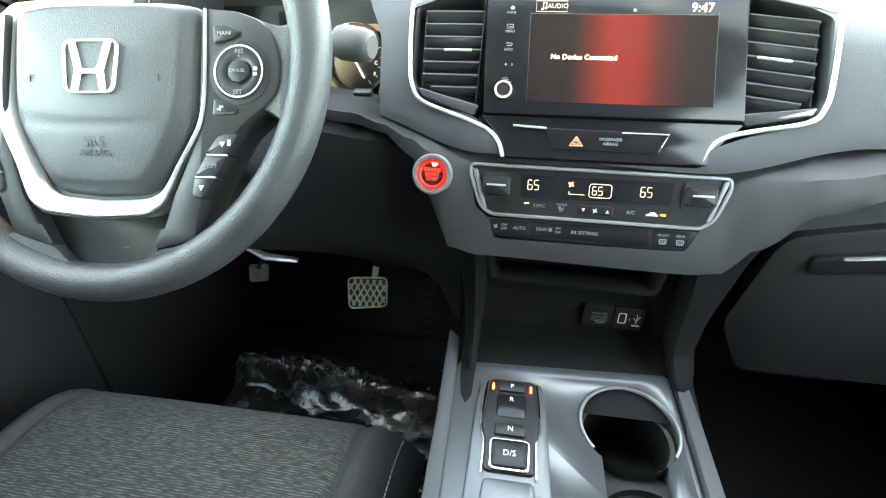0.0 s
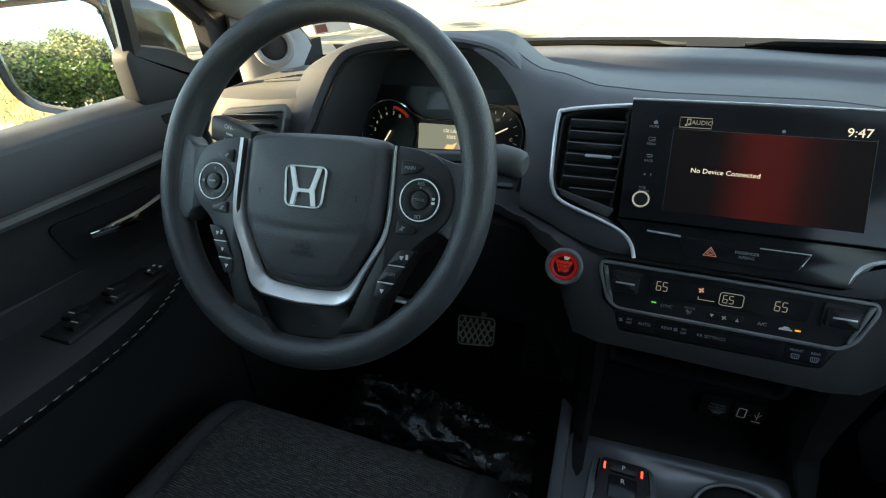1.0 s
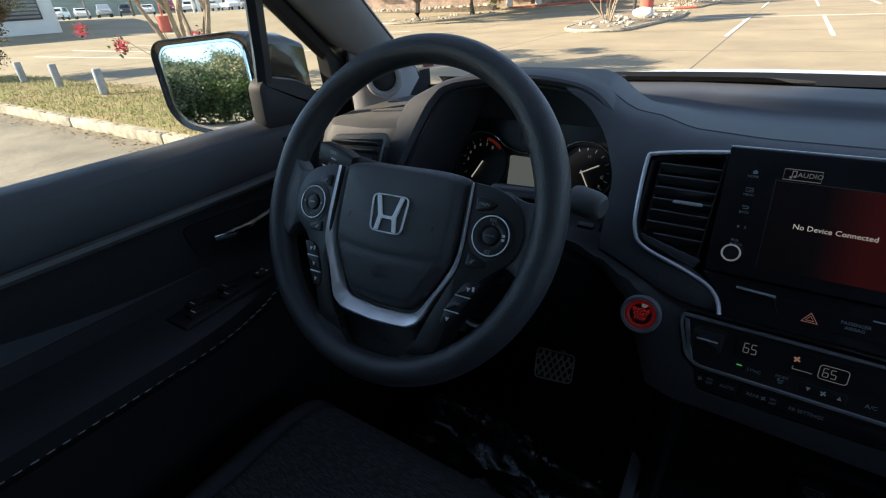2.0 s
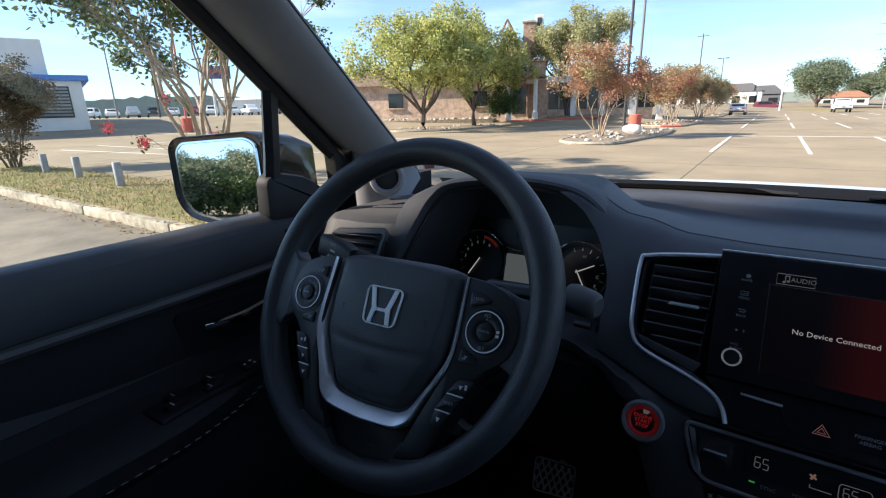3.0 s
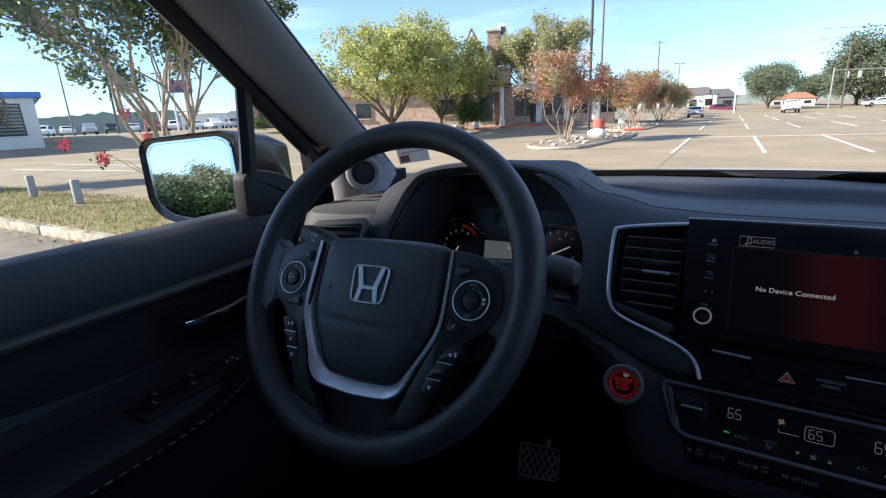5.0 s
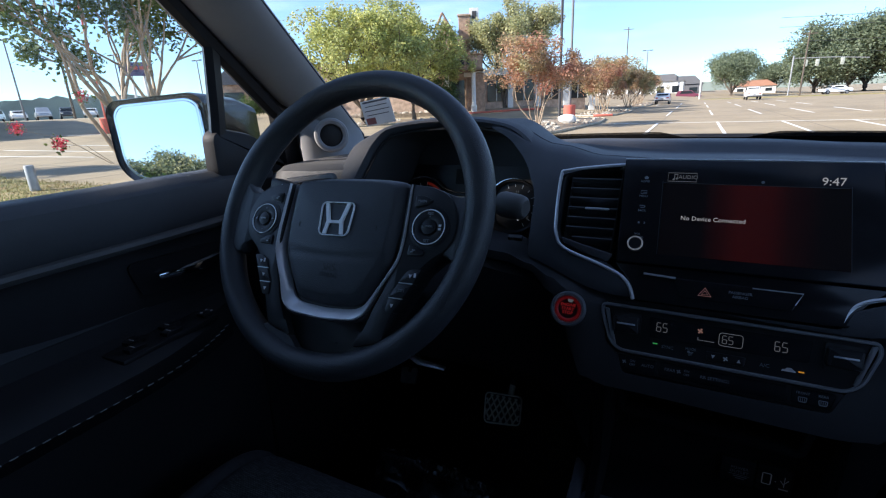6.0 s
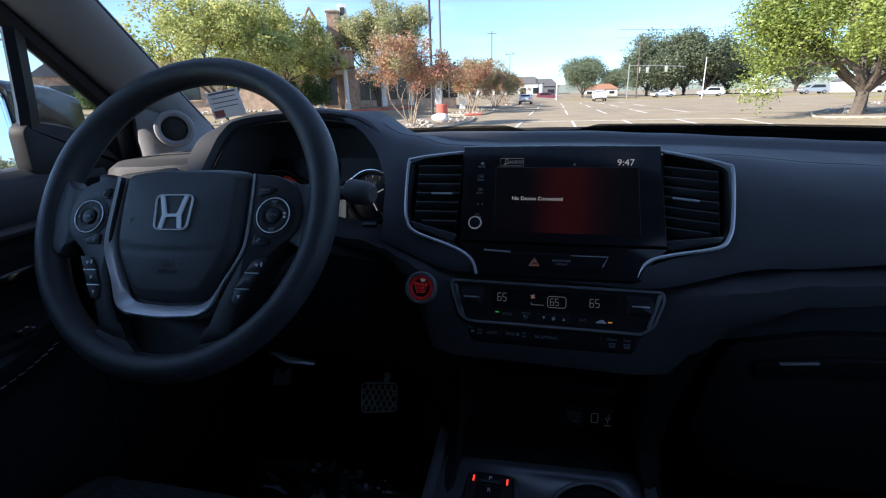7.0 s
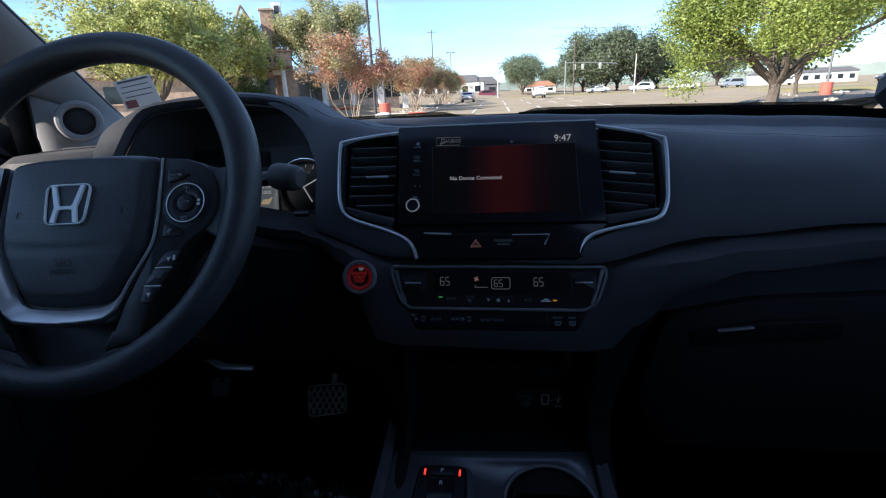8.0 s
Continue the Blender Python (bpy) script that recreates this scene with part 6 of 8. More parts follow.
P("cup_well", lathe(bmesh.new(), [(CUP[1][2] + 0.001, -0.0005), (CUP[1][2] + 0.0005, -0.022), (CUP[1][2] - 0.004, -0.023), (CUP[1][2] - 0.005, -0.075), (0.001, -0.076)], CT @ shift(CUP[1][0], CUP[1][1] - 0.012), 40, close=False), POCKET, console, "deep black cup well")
for z, w in ((0.0005, 0.0017), (-0.021, 0.0028)):
    bm = bmesh.new()
    r = CUP[0][2] - (0.001 if z > -0.01 else 0.003)
    tube(bm, [(CUP[0][0] + r * math.cos(a), CUP[0][1] + r * math.sin(a), z) for a in [math.radians(-38 + 256 * i / 40) for i in range(41)]], w, 6, m=CT)
    P("cup_rim", bm, SATIN_GREY if z > -0.01 else DASH_SIDE, console, "satin rim of the cup well")
bm = bmesh.new()
box(bm, 0.236, 0.95, 0.38, pose(0.012, -0.07, 0.845), 0.02)
P("body", bm, GRAIN_LOW, console, "black console sides")
# flaps at the neck between the two wells
for sx in (-1, 1):
    bm = bmesh.new()
    prism(bm, smooth_poly([(0.061 + sx * 0.030, 0.012), (0.061 + sx * 0.012, 0.000), (0.061 + sx * 0.013, -0.020), (0.061 + sx * 0.030, -0.034)], 0.004), -0.050, -0.016, CT, 0.004)
    P("cup_flap", bm, DASH_SIDE, console, "grey sprung flap in the cup well")
# side rails
for sx, pts in ((-1, [(-0.1370, 0.150), (-0.1225, 0.140), (-0.1175, 0.020), (-0.1090, -0.80), (-0.1240, -0.80), (-0.1330, 0.020)]), (1, [(0.1175, 0.140), (0.1310, 0.150), (0.1330, 0.055), (0.1290, -0.80), (0.1160, -0.80), (0.1180, 0.060)])):
    bm = bmesh.new()
    prism(bm, pts, -0.030, 0.0055, CT, 0.003)
    P("side_rail", bm, GRAIN, console, "raised dark grey side rail")
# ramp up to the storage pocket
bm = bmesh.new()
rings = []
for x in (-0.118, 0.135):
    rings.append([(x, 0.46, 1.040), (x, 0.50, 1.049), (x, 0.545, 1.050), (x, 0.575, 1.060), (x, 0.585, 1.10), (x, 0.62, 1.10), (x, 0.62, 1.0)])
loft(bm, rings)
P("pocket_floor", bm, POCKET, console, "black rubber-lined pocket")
# gear selector
gear = thing("gear_selector", "push-button gear selector in a black bezel with white letters", "gear selector", (-0.049, 0.42, 1.05))
G = CT @ shift(-0.0570, 0.0265, 0.0)
bm = bmesh.new()
prism(bm, smooth_poly([(-0.0335, 0.056), (0.0335, 0.056), (0.037, 0.020), (0.040, -0.11), (-0.040, -0.11), (-0.037, 0.020)], 0.012), -0.004, 0.004, G, 0.003)
P("mount", bm, CONSOLE, gear, "raised silver-grey mount")
bm = bmesh.new()
prism(bm, smooth_poly([(-0.0240, 0.053), (0.0250, 0.053), (0.0270, 0.030), (0.0290, -0.010), (0.0240, -0.022), (0.0240, -0.055), (-0.0240, -0.055), (-0.0240, -0.022), (-0.0285, -0.010), (-0.0260, 0.030)], 0.006), 0.0, 0.0075, G, 0.002)
P("bezel", bm, SATIN_BLACK, gear)
bm = bmesh.new()
for sx in (-1, 1):
    tube(bm, [(sx * 0.0262, 0.048, 0.007), (sx * 0.0280, 0.030, 0.007), (sx * 0.0300, -0.010, 0.0075), (sx * 0.0250, -0.023, 0.0075), (sx * 0.0252, -0.058, 0.007)], 0.0010, 6, m=G)
P("bezel_line", bm, CHROME, gear, "thin chrome line")
for txt, y, w, h in (("P", 0.0415, 0.0290, 0.0125), ("R", 0.0180, 0.0310, 0.0290), ("N", -0.0110, 0.0310, 0.0140), ("D/S", -0.0375, 0.0300, 0.0260)):
    bm = bmesh.new()
    prism(bm, smooth_poly([(-w / 2, h / 2), (w / 2, h / 2), (w / 2, -h / 2), (-w / 2, -h / 2)], 0.003), 0.006, 0.0105 if txt != "R" else 0.0085, G @ shift(0, y), 0.0018)
    key = P("key", bm, GLOSS_BLACK if txt == "R" else SATIN_BLACK, gear)
    words(txt, 0.0078 if txt != "D/S" else 0.0085, G @ shift(0, y + (0.008 if txt == "R" else 0), 0.0108 if txt != "R" else 0.0088), PRINT, key)
bm = bmesh.new()
ring_bar(bm, smooth_poly([(-0.0185, -0.0225), (0.0185, -0.0225), (0.0175, -0.0530), (-0.0175, -0.0530)], 0.005), 0.0013, G @ shift(0, 0, 0.0085), 0.0013)
P("key_frame", bm, CHROME, gear, "chrome frame round the drive key")
for sx in (-1, 1):
    bm = bmesh.new()
    box(bm, 0.0022, 0.0085, 0.0012, G @ shift(sx * 0.0200, 0.0415, 0.0080), 0.0004)
    P("lamp", bm, LIT_RED, gear, "red lit bar")
bm = bmesh.new()
prism(bm, smooth_poly([(-0.023, -0.062), (0.023, -0.062), (0.026, -0.10), (-0.026, -0.10)], 0.005), 0.002, 0.009, G, 0.003)
P("rear_key", bm, CONSOLE, gear, "silver rear key")

# socket covers in the pocket wall
sockets = thing("socket_covers", "two black socket covers with white printed symbols", "socket", (0.06, 0.573, 1.078))
SK = tilted((0.064, 0.572, 1.086), 0) @ Matrix.Scale(0.74, 4)
for x, w in ((-0.026, 0.046), (0.022, 0.046)):
    bm = bmesh.new()
    prism(bm, smooth_poly([(x - w / 2, 0.022), (x + w / 2, 0.022), (x + w / 2, -0.022), (x - w / 2, -0.022)], 0.003), -0.002, 0.005, SK, 0.001)
    P("cover", bm, SATIN_BLACK, sockets)
words("POWER", 0.0068, SK @ shift(-0.024, 0.0060, 0.0054), PRINT_DIM, sockets)
words("OUTLET", 0.0068, SK @ shift(-0.024, -0.0010, 0.0054), PRINT_DIM, sockets)
bm = bmesh.new()
box(bm, 0.028, 0.0006, 0.0003, SK @ shift(-0.024, -0.0060, 0.0054))
for i in range(2):
    box(bm, 0.018 - 0.006 * i, 0.0016, 0.0003, SK @ shift(-0.022, -0.0090 - 0.0035 * i, 0.0054))
P("printed_mark", bm, PRINT_DIM, sockets)
bm = bmesh.new()
ring_bar(bm, smooth_poly([(0.006, 0.010), (0.017, 0.010), (0.017, -0.009), (0.006, -0.009)], 0.002), 0.0008, SK @ shift(0, 0, 0.0054), 0.0003)
lathe(bm, [(0.001, 0), (0.0008, 0.0004)], SK @ shift(0.023, -0.001, 0.0054), 8)
box(bm, 0.0010, 0.018, 0.0003, SK @ shift(0.034, 0.001, 0.0054))
box(bm, 0.0010, 0.009, 0.0003, SK @ shift(0.0365, 0.002, 0.0054) @ pose(0, 0, 0, 0, 0, -35))
box(bm, 0.0010, 0.009, 0.0003, SK @ shift(0.0315, -0.001, 0.0054) @ pose(0, 0, 0, 0, 0, 35))
box(bm, 0.012, 0.0018, 0.0003, SK @ shift(0.034, -0.0125, 0.0054))
P("phone_and_plug_icon", bm, PRINT, sockets)

# driver's seat cushion
seat = thing("driver_seat", "black woven cloth driver's seat cushion with pale stitching", "car seat", (-0.43, 0.15, 0.75))


def cushion(x, y):
    u, v = (x + 0.420) / 0.262, (y - 0.16) / 0.345
    e = 1 - min(1.0, abs(u)) ** 6
    f = 1 - min(1.0, max(0.0, v)) ** 7
    bolster = 0.022 * math.exp(-((abs(u) - 0.84) / 0.13) ** 2)
    groove = -0.010 * math.exp(-((abs(u) - 0.71 - 0.03 * v) / 0.025) ** 2)
    return 0.866 + (0.118 + bolster + groove + 0.012 * v) * max(0, e) ** 0.5 * max(0, f) ** 0.5


def patch(x0, x1, y0, y1, nx, ny, lift=0.0):
    bm = bmesh.new()
    vs = [[bm.verts.new((x0 + (x1 - x0) * i / nx, y0 + (y1 - y0) * j / ny, cushion(x0 + (x1 - x0) * i / nx, y0 + (y1 - y0) * j / ny) + lift)) for j in range(ny + 1)] for i in range(nx + 1)]
    for i in range(nx):
        for j in range(ny):
            bm.faces.new((vs[i][j], vs[i + 1][j], vs[i + 1][j + 1], vs[i][j + 1]))
    return bm


P("middle_cloth", patch(-0.608, -0.232, -0.30, 0.505, 36, 60), SEAT, seat, "ribbed charcoal cloth centre")
for x0, x1 in ((-0.682, -0.608), (-0.232, -0.158)):
    P("bolster", patch(x0, x1, -0.30, 0.505, 14, 60), SEAT_SIDE, seat, "smooth black side bolster")
bm = bmesh.new()
box(bm, 0.50, 0.78, 0.24, pose(-0.42, 0.10, 0.755), 0.04, 3)
P("base", bm, SEAT_SIDE, seat)
bm = bmesh.new()
rings = []
for i in range(9):
    t = i / 8
    y, z = -0.17 - 0.26 * t, 0.90 + 0.72 * t
    w = 0.255 - 0.05 * t ** 2
    rings.append([(-0.43 + w * math.cos(a) * (abs(math.cos(a)) ** -0.4 if abs(math.cos(a)) > 0.05 else 1) * 0.9, y + 0.075 * math.sin(a), z) for a in [2 * math.pi * k / 20 for k in range(20)]])
loft(bm, rings)
P("backrest", bm, SEAT_SIDE, seat)
bm = bmesh.new()
box(bm, 0.26, 0.10, 0.20, pose(-0.43, -0.46, 1.73, 12), 0.04, 3)
P("headrest", bm, SEAT_SIDE, seat)
for sx in (-1, 1):
    bm = bmesh.new()
    for i in range(90):
        y = -0.20 + 0.68 * i / 90
        x = -0.420 + sx * 0.240
        box(bm, 0.0012, 0.0048, 0.0012, pose(x, y, cushion(x, y) + 0.0006))
    P("stitching", bm, STITCH, seat, "pale stitching along the bolster")

# pedals
brake = thing("brake_pedal", "dark brake pedal with a bright metal diamond tread", "pedal", (-0.345, 0.852, 0.868))
BM = basis((-0.345, 0.852, 0.868), (1, 0.02, 0.03), (0, 0.55, 0.83))
bm = bmesh.new()
prism(bm, smooth_poly([(-0.043, 0.030), (0.040, 0.034), (0.043, -0.026), (-0.037, -0.034)], 0.010), -0.008, 0.002, BM, 0.002)
P("plate", bm, mat("pedal_rubber", (0.045, 0.044, 0.040), 0.6, var=0.2, scale=40), brake)
bm = bmesh.new()
for i in range(-5, 6):
    for way in (-1, 1):
        line = [(i * 0.0135 + way * 0.016 * q, 0.027 * q) for q in [k / 20 - 1 for k in range(41)]]
        line = [p for p in line if abs(p[0]) <= 0.038]
        if len(line) > 3:
            tube(bm, [(line[0][0], line[0][1], 0.0026), (line[-1][0], line[-1][1], 0.0026)], 0.0021, 5, m=BM)
ring_bar(bm, smooth_poly([(-0.042, 0.029), (0.039, 0.033), (0.042, -0.025), (-0.036, -0.033)], 0.010), 0.0018, BM @ shift(0, 0, 0.0022), 0.0018)
P("tread", bm, STEEL, brake, "bright metal diamond tread")
bm = bmesh.new()
tube(bm, [BM @ Vector((0.010, 0.010, -0.006)), BM @ Vector((0.012, 0.055, -0.012))], 0.007, 8, flat=0.7)
P("arm", bm, STEEL, brake, "bare metal pedal arm")
bm = bmesh.new()
tube(bm, [BM @ Vector((0.012, 0.053, -0.012)), (-0.332, 0.98, 1.06)], [0.007, 0.008], 8, flat=0.7)
P("upper_arm", bm, SATIN_BLACK, brake, "black upper pedal arm")
accel = thing("accelerator_pedal", "black ribbed rubber accelerator pedal", "pedal", (-0.215, 0.86, 0.84))
AM = basis((-0.222, 0.868, 0.835), (1, 0.1, 0.05), (0.05, 0.5, 0.86))
bm = bmesh.new()
prism(bm, smooth_poly([(-0.022, 0.055), (0.020, 0.060), (0.026, -0.070), (-0.024, -0.075)], 0.008), -0.010, 0.0, AM, 0.002)
P("plate", bm, RUBBER, accel)
for i in range(6):
    bm = bmesh.new()
    box(bm, 0.036, 0.005, 0.003, AM @ shift(0, -0.055 + 0.020 * i, 0.001), 0.001)
    P("rib", bm, SATIN_BLACK, accel)
park = thing("parking_brake_pedal", "small grey parking brake pedal pad", "pedal", (-0.60, 0.82, 0.90))
bm = bmesh.new()
prism(bm, smooth_poly([(-0.022, 0.018), (0.020, 0.020), (0.022, -0.016), (-0.018, -0.020)], 0.006), -0.008, 0.0, basis((-0.585, 0.86, 0.888), (1, 0.05, 0.05), (0, 0.6, 0.8)), 0.002)
P("pad", bm, mat("worn_rubber", (0.16, 0.17, 0.17), 0.7, var=0.3, scale=40), park)
bm = bmesh.new()
tube(bm, [(-0.585, 0.868, 0.892), (-0.56, 0.95, 0.97), (-0.54, 1.0, 1.08)], 0.007, 8)
P("arm", bm, RUBBER, park)
# column lever and harness under the dashboard
lever = thing("hood_release", "small silver-edged lever under the dashboard", "lever", (-0.44, 0.70, 1.04))
bm = bmesh.new()
tube(bm, [(-0.50, 0.72, 1.045), (-0.45, 0.695, 1.045), (-0.40, 0.70, 1.04)], [0.006, 0.008, 0.006], 8, flat=0.6)
P("grip", bm, SILVER, lever)

# crumpled protective film on the floor
film = thing("floor_film", "crumpled black and clear plastic film over the floor mat", "plastic film", (-0.37, 0.65, 0.76))
rng = random.Random(5)


def film_z(x, y):
    r = math.exp(-((y - 0.705 - 0.02 * math.sin(9 * x)) / 0.030) ** 2)
    return 0.742 + 0.045 * r + 0.008 * noise.noise((x * 16, y * 30, 0)) + 0.004 * noise.noise((x * 30, y * 80, 3)) - 0.25 * max(0, y - 0.76)


bm = bmesh.new()
nx, ny = 84, 60
vs = [[bm.verts.new((-0.575 + 0.405 * i / nx, 0.50 + 0.30 * j / ny, film_z(-0.575 + 0.405 * i / nx, 0.50 + 0.30 * j / ny))) for j in range(ny + 1)] for i in range(nx + 1)]
for i in range(nx):
    for j in range(ny):
        bm.faces.new((vs[i][j], vs[i + 1][j], vs[i + 1][j + 1], vs[i][j + 1]))
P("sheet", bm, BAG, film, "shiny black film")
# ruffled clear edge: a narrow folded sheet standing on the ridge
bm = bmesh.new()
nx, ny = 260, 9
vs = []
for i in range(nx + 1):
    x = -0.575 + 0.405 * i / nx
    col = []
    for j in range(ny + 1):
        v = j / ny
        y = 0.690 + 0.02 * math.sin(9 * x) + 0.030 * v + 0.010 * noise.noise((x * 55, v * 3, 1)) + 0.004 * noise.noise((x * 160, v * 6, 5))
        z = film_z(x, 0.705) + 0.002 + 0.010 * math.sin(math.pi * v) + 0.013 * noise.noise((x * 48, v * 4, 7)) * (0.4 + v) + 0.005 * noise.noise((x * 150, v * 8, 9))
        col.append(bm.verts.new((x, y, z)))
    vs.append(col)
for i in range(nx):
    for j in range(ny):
        if noise.noise((i * 0.11, j * 0.5, 2)) > -0.22:
            bm.faces.new((vs[i][j], vs[i + 1][j], vs[i + 1][j + 1], vs[i][j + 1]))
bmesh.ops.delete(bm, geom=[v for v in bm.verts if not v.link_faces], context="VERTS")
tagged(P("ruffled_edge", bm, BAG_CLEAR, film, "ruffled clear edge of the film", smooth=False), kind="stuff")

# parking card behind the windscreen
card = thing("windscreen_card", "pale printed card leaning behind the windscreen", "card", (-0.60, 0.80, 1.48))
CM = basis((-0.571, 0.800, 1.492), (0.0685, -0.004, 0.009), (-0.022, -0.006, 0.036))
bm = bmesh.new()
box(bm, 0.070, 0.047, 0.0006, CM, 0.0002)
P("paper", bm, CARD, card)
bm = bmesh.new()
for i in range(4):
    box(bm, 0.058 - 0.006 * (i % 2), 0.0030 if i == 0 else 0.0014, 0.0003, CM @ shift(0, 0.020 - 0.008 * i, 0.0006))
P("printed_bars", bm, CARD_INK, card)
bm = bmesh.new()
box(bm, 0.022, 0.012, 0.0003, CM @ shift(-0.020, -0.015, 0.0006))
P("printed_block", bm, CARD_RED, card)

# ---- outdoors ----
ASPHALT = mat("weathered_concrete", (0.315, 0.250, 0.165), 0.9, var=0.16, scale=0.35, bump=0.4, bscale=9)
GRASS = mat("dry_grass", (0.19, 0.20, 0.065), 0.95, scale=1.6, second=(0.34, 0.25, 0.13), bump=0.8, bscale=40)
KERB = mat("kerb_concrete", (0.40, 0.35, 0.27), 0.9, var=0.35, scale=5, bump=0.4, bscale=40)
KERB_RED = mat("red_painted_kerb", (0.50, 0.13, 0.09), 0.8, var=0.2, scale=4)
LINE = mat("road_marking", (0.74, 0.73, 0.70), 0.8, var=0.12, scale=5)
MULCH = mat("mulch", (0.24, 0.19, 0.14), 0.95, var=0.4, scale=6, bump=0.8, bscale=20)
ROCK = mat("bed_stone", (0.42, 0.38, 0.32), 0.9, var=0.25, scale=5, bump=0.4, bscale=20, per_piece=0.3)
BARK = mat("bark", (0.12, 0.095, 0.075), 0.9, var=0.3, scale=12, bump=0.7, bscale=40)
BARK_PALE = mat("crape_myrtle_bark", (0.34, 0.255, 0.18), 0.75, var=0.3, scale=9, bump=0.4, bscale=30)
GALV = mat("galvanised_steel", (0.34, 0.345, 0.35), 0.55, 0.5, var=0.15, scale=8)
POLE = mat("grey_pole", (0.20, 0.20, 0.20), 0.6, 0.2, var=0.1)
CAN_RED = mat("red_concrete_base", (0.62, 0.14, 0.10), 0.8, var=0.12, scale=5)
BRICK = mat("brown_brick", (0.42, 0.28, 0.20), 0.9, var=0.3, scale=3, bump=0.4, bscale=30)
STONE = mat("pale_stone_wall", (0.52, 0.38, 0.29), 0.9, var=0.3, scale=2, bump=0.4, bscale=10)
ROOF = mat("shingle_roof", (0.36, 0.26, 0.20), 0.9, var=0.25, scale=4, bump=0.4, bscale=12)
WHITE = mat("white_render", (0.74, 0.73, 0.70), 0.8, var=0.06, scale=2)
BLUE = mat("blue_band", (0.05, 0.20, 0.60), 0.5, var=0.06)
DARK_GLASS = mat("dark_window", (0.02, 0.025, 0.03), 0.12, var=0.2)
DARK = mat("dark_metal", (0.05, 0.05, 0.055), 0.6, var=0.2)
GREY_ROOF = mat("grey_roof", (0.15, 0.15, 0.16), 0.8, var=0.15)
TILE_ROOF = mat("orange_roof", (0.42, 0.22, 0.15), 0.85, var=0.15)
TRIM_WOOD = mat("weathered_timber", (0.30, 0.20, 0.13), 0.85, var=0.3, scale=4, bump=0.4, bscale=30)
TYRE = mat("tyre", (0.015, 0.015, 0.015), 0.8, var=0.2)


def leaf_mat(name, color, second, back=0.35):
    m = mat(name, color, 0.55, scale=0.6, second=second, per_piece=0.35)
    b = m.node_tree.nodes["Principled BSDF"]
    n, l = m.node_tree.nodes, m.node_tree.links
    tr, add, out = n.new("ShaderNodeBsdfTranslucent"), n.new("ShaderNodeMixShader"), n["Material Output"]
    src = b.inputs["Base Color"].links[0].from_socket
    l.new(src, tr.inputs["Color"])
    add.inputs[0].default_value = back
    l.new(b.outputs[0], add.inputs[1])
    l.new(tr.outputs[0], add.inputs[2])
    l.new(add.outputs[0], out.inputs["Surface"])
    return m


LEAF_LIGHT = leaf_mat("leaves_yellow_green", (0.54, 0.53, 0.19), (0.33, 0.38, 0.13), 0.45)
# leaf green greyed and lightened to put distance haze into its colour
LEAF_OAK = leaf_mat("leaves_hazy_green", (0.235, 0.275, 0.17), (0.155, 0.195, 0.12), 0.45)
LEAF_GREEN = leaf_mat("leaves_green", (0.085, 0.14, 0.035), (0.05, 0.095, 0.025))
LEAF_PEAR = leaf_mat("leaves_bright_green", (0.36, 0.41, 0.10), (0.20, 0.27, 0.065), 0.42)
LEAF_OLIVE = leaf_mat("leaves_olive", (0.50, 0.48, 0.26), (0.34, 0.36, 0.18), 0.45)
LEAF_RED = leaf_mat("leaves_rust", (0.52, 0.22, 0.16), (0.39, 0.35, 0.18), 0.45)
LEAF_RUST = leaf_mat("leaves_olive_rust", (0.50, 0.33, 0.20), (0.38, 0.37, 0.18), 0.45)
LEAF_DARK = leaf_mat("leaves_dark", (0.10, 0.12, 0.05), (0.17, 0.11, 0.07))
LEAF_MYRTLE = leaf_mat("leaves_myrtle", (0.13, 0.17, 0.05), (0.065, 0.10, 0.03))
FLOWER = leaf_mat("pink_flowers", (0.75, 0.10, 0.14), (0.60, 0.05, 0.10))


def rise(x, y):
    s = -0.8 * x + 0.35 * y
    t = max(0.0, min(1.0, (s - 31) / 22))
    u = max(0.0, min(1.0, (y - 40) / 12))
    v = max(0.0, min(1.0, (-x - 9) / 5)) * max(0.0, min(1.0, (90 - y) / 20))
    return max(1.45 * t * t * (3 - 2 * t), 0.85 * u * u * (3 - 2 * u) * v)


# one sheet of ground out to the horizon
gx = [-3000, -1200, -500, -250] + [-150 + 5 * i for i in range(49)] + [120, 180, 300, 600, 1500, 3000]
gy = [-3000, -1000, -400, -150, -60, -30, -15, -5] + [5 * i for i in range(36)] + [220, 300, 500, 1200, 3500]
bm = bmesh.new()
vs = [[bm.verts.new((x, y, rise(x, y))) for y in gy] for x in gx]
for i in range(len(gx) - 1):
    for j in range(len(gy) - 1):
        bm.faces.new((vs[i][j], vs[i + 1][j], vs[i + 1][j + 1], vs[i][j + 1]))
tagged(P("ground", bm, ASPHALT, None), "sun-bleached concrete of a wide parking lot", "ground", kind="structure")


def slab(name, pts, z0, z1, material, label, category, kind="structure", bevel=0.02, parent=None):
    bm = bmesh.new()
    prism(bm, pts, z0, z1, Matrix(), bevel)
    ob = P(name, bm, material, parent)
    return tagged(ob, label, category, kind=kind) if not parent else ob


# lane between the car and the kerb; shade painted as darker concrete
LANE = mat("shade_tinted_lane_concrete", (0.250, 0.212, 0.160), 0.92, var=0.28, scale=0.9, bump=0.4, bscale=14)
slab("road", [(-60, -3.0), (2.6, -3.0), (2.6, 3.24), (-60, 3.24)], -0.05, 0.006, LANE, "mottled concrete lane beside the kerb, shade in its grey-brown colour", "road", bevel=0.003)
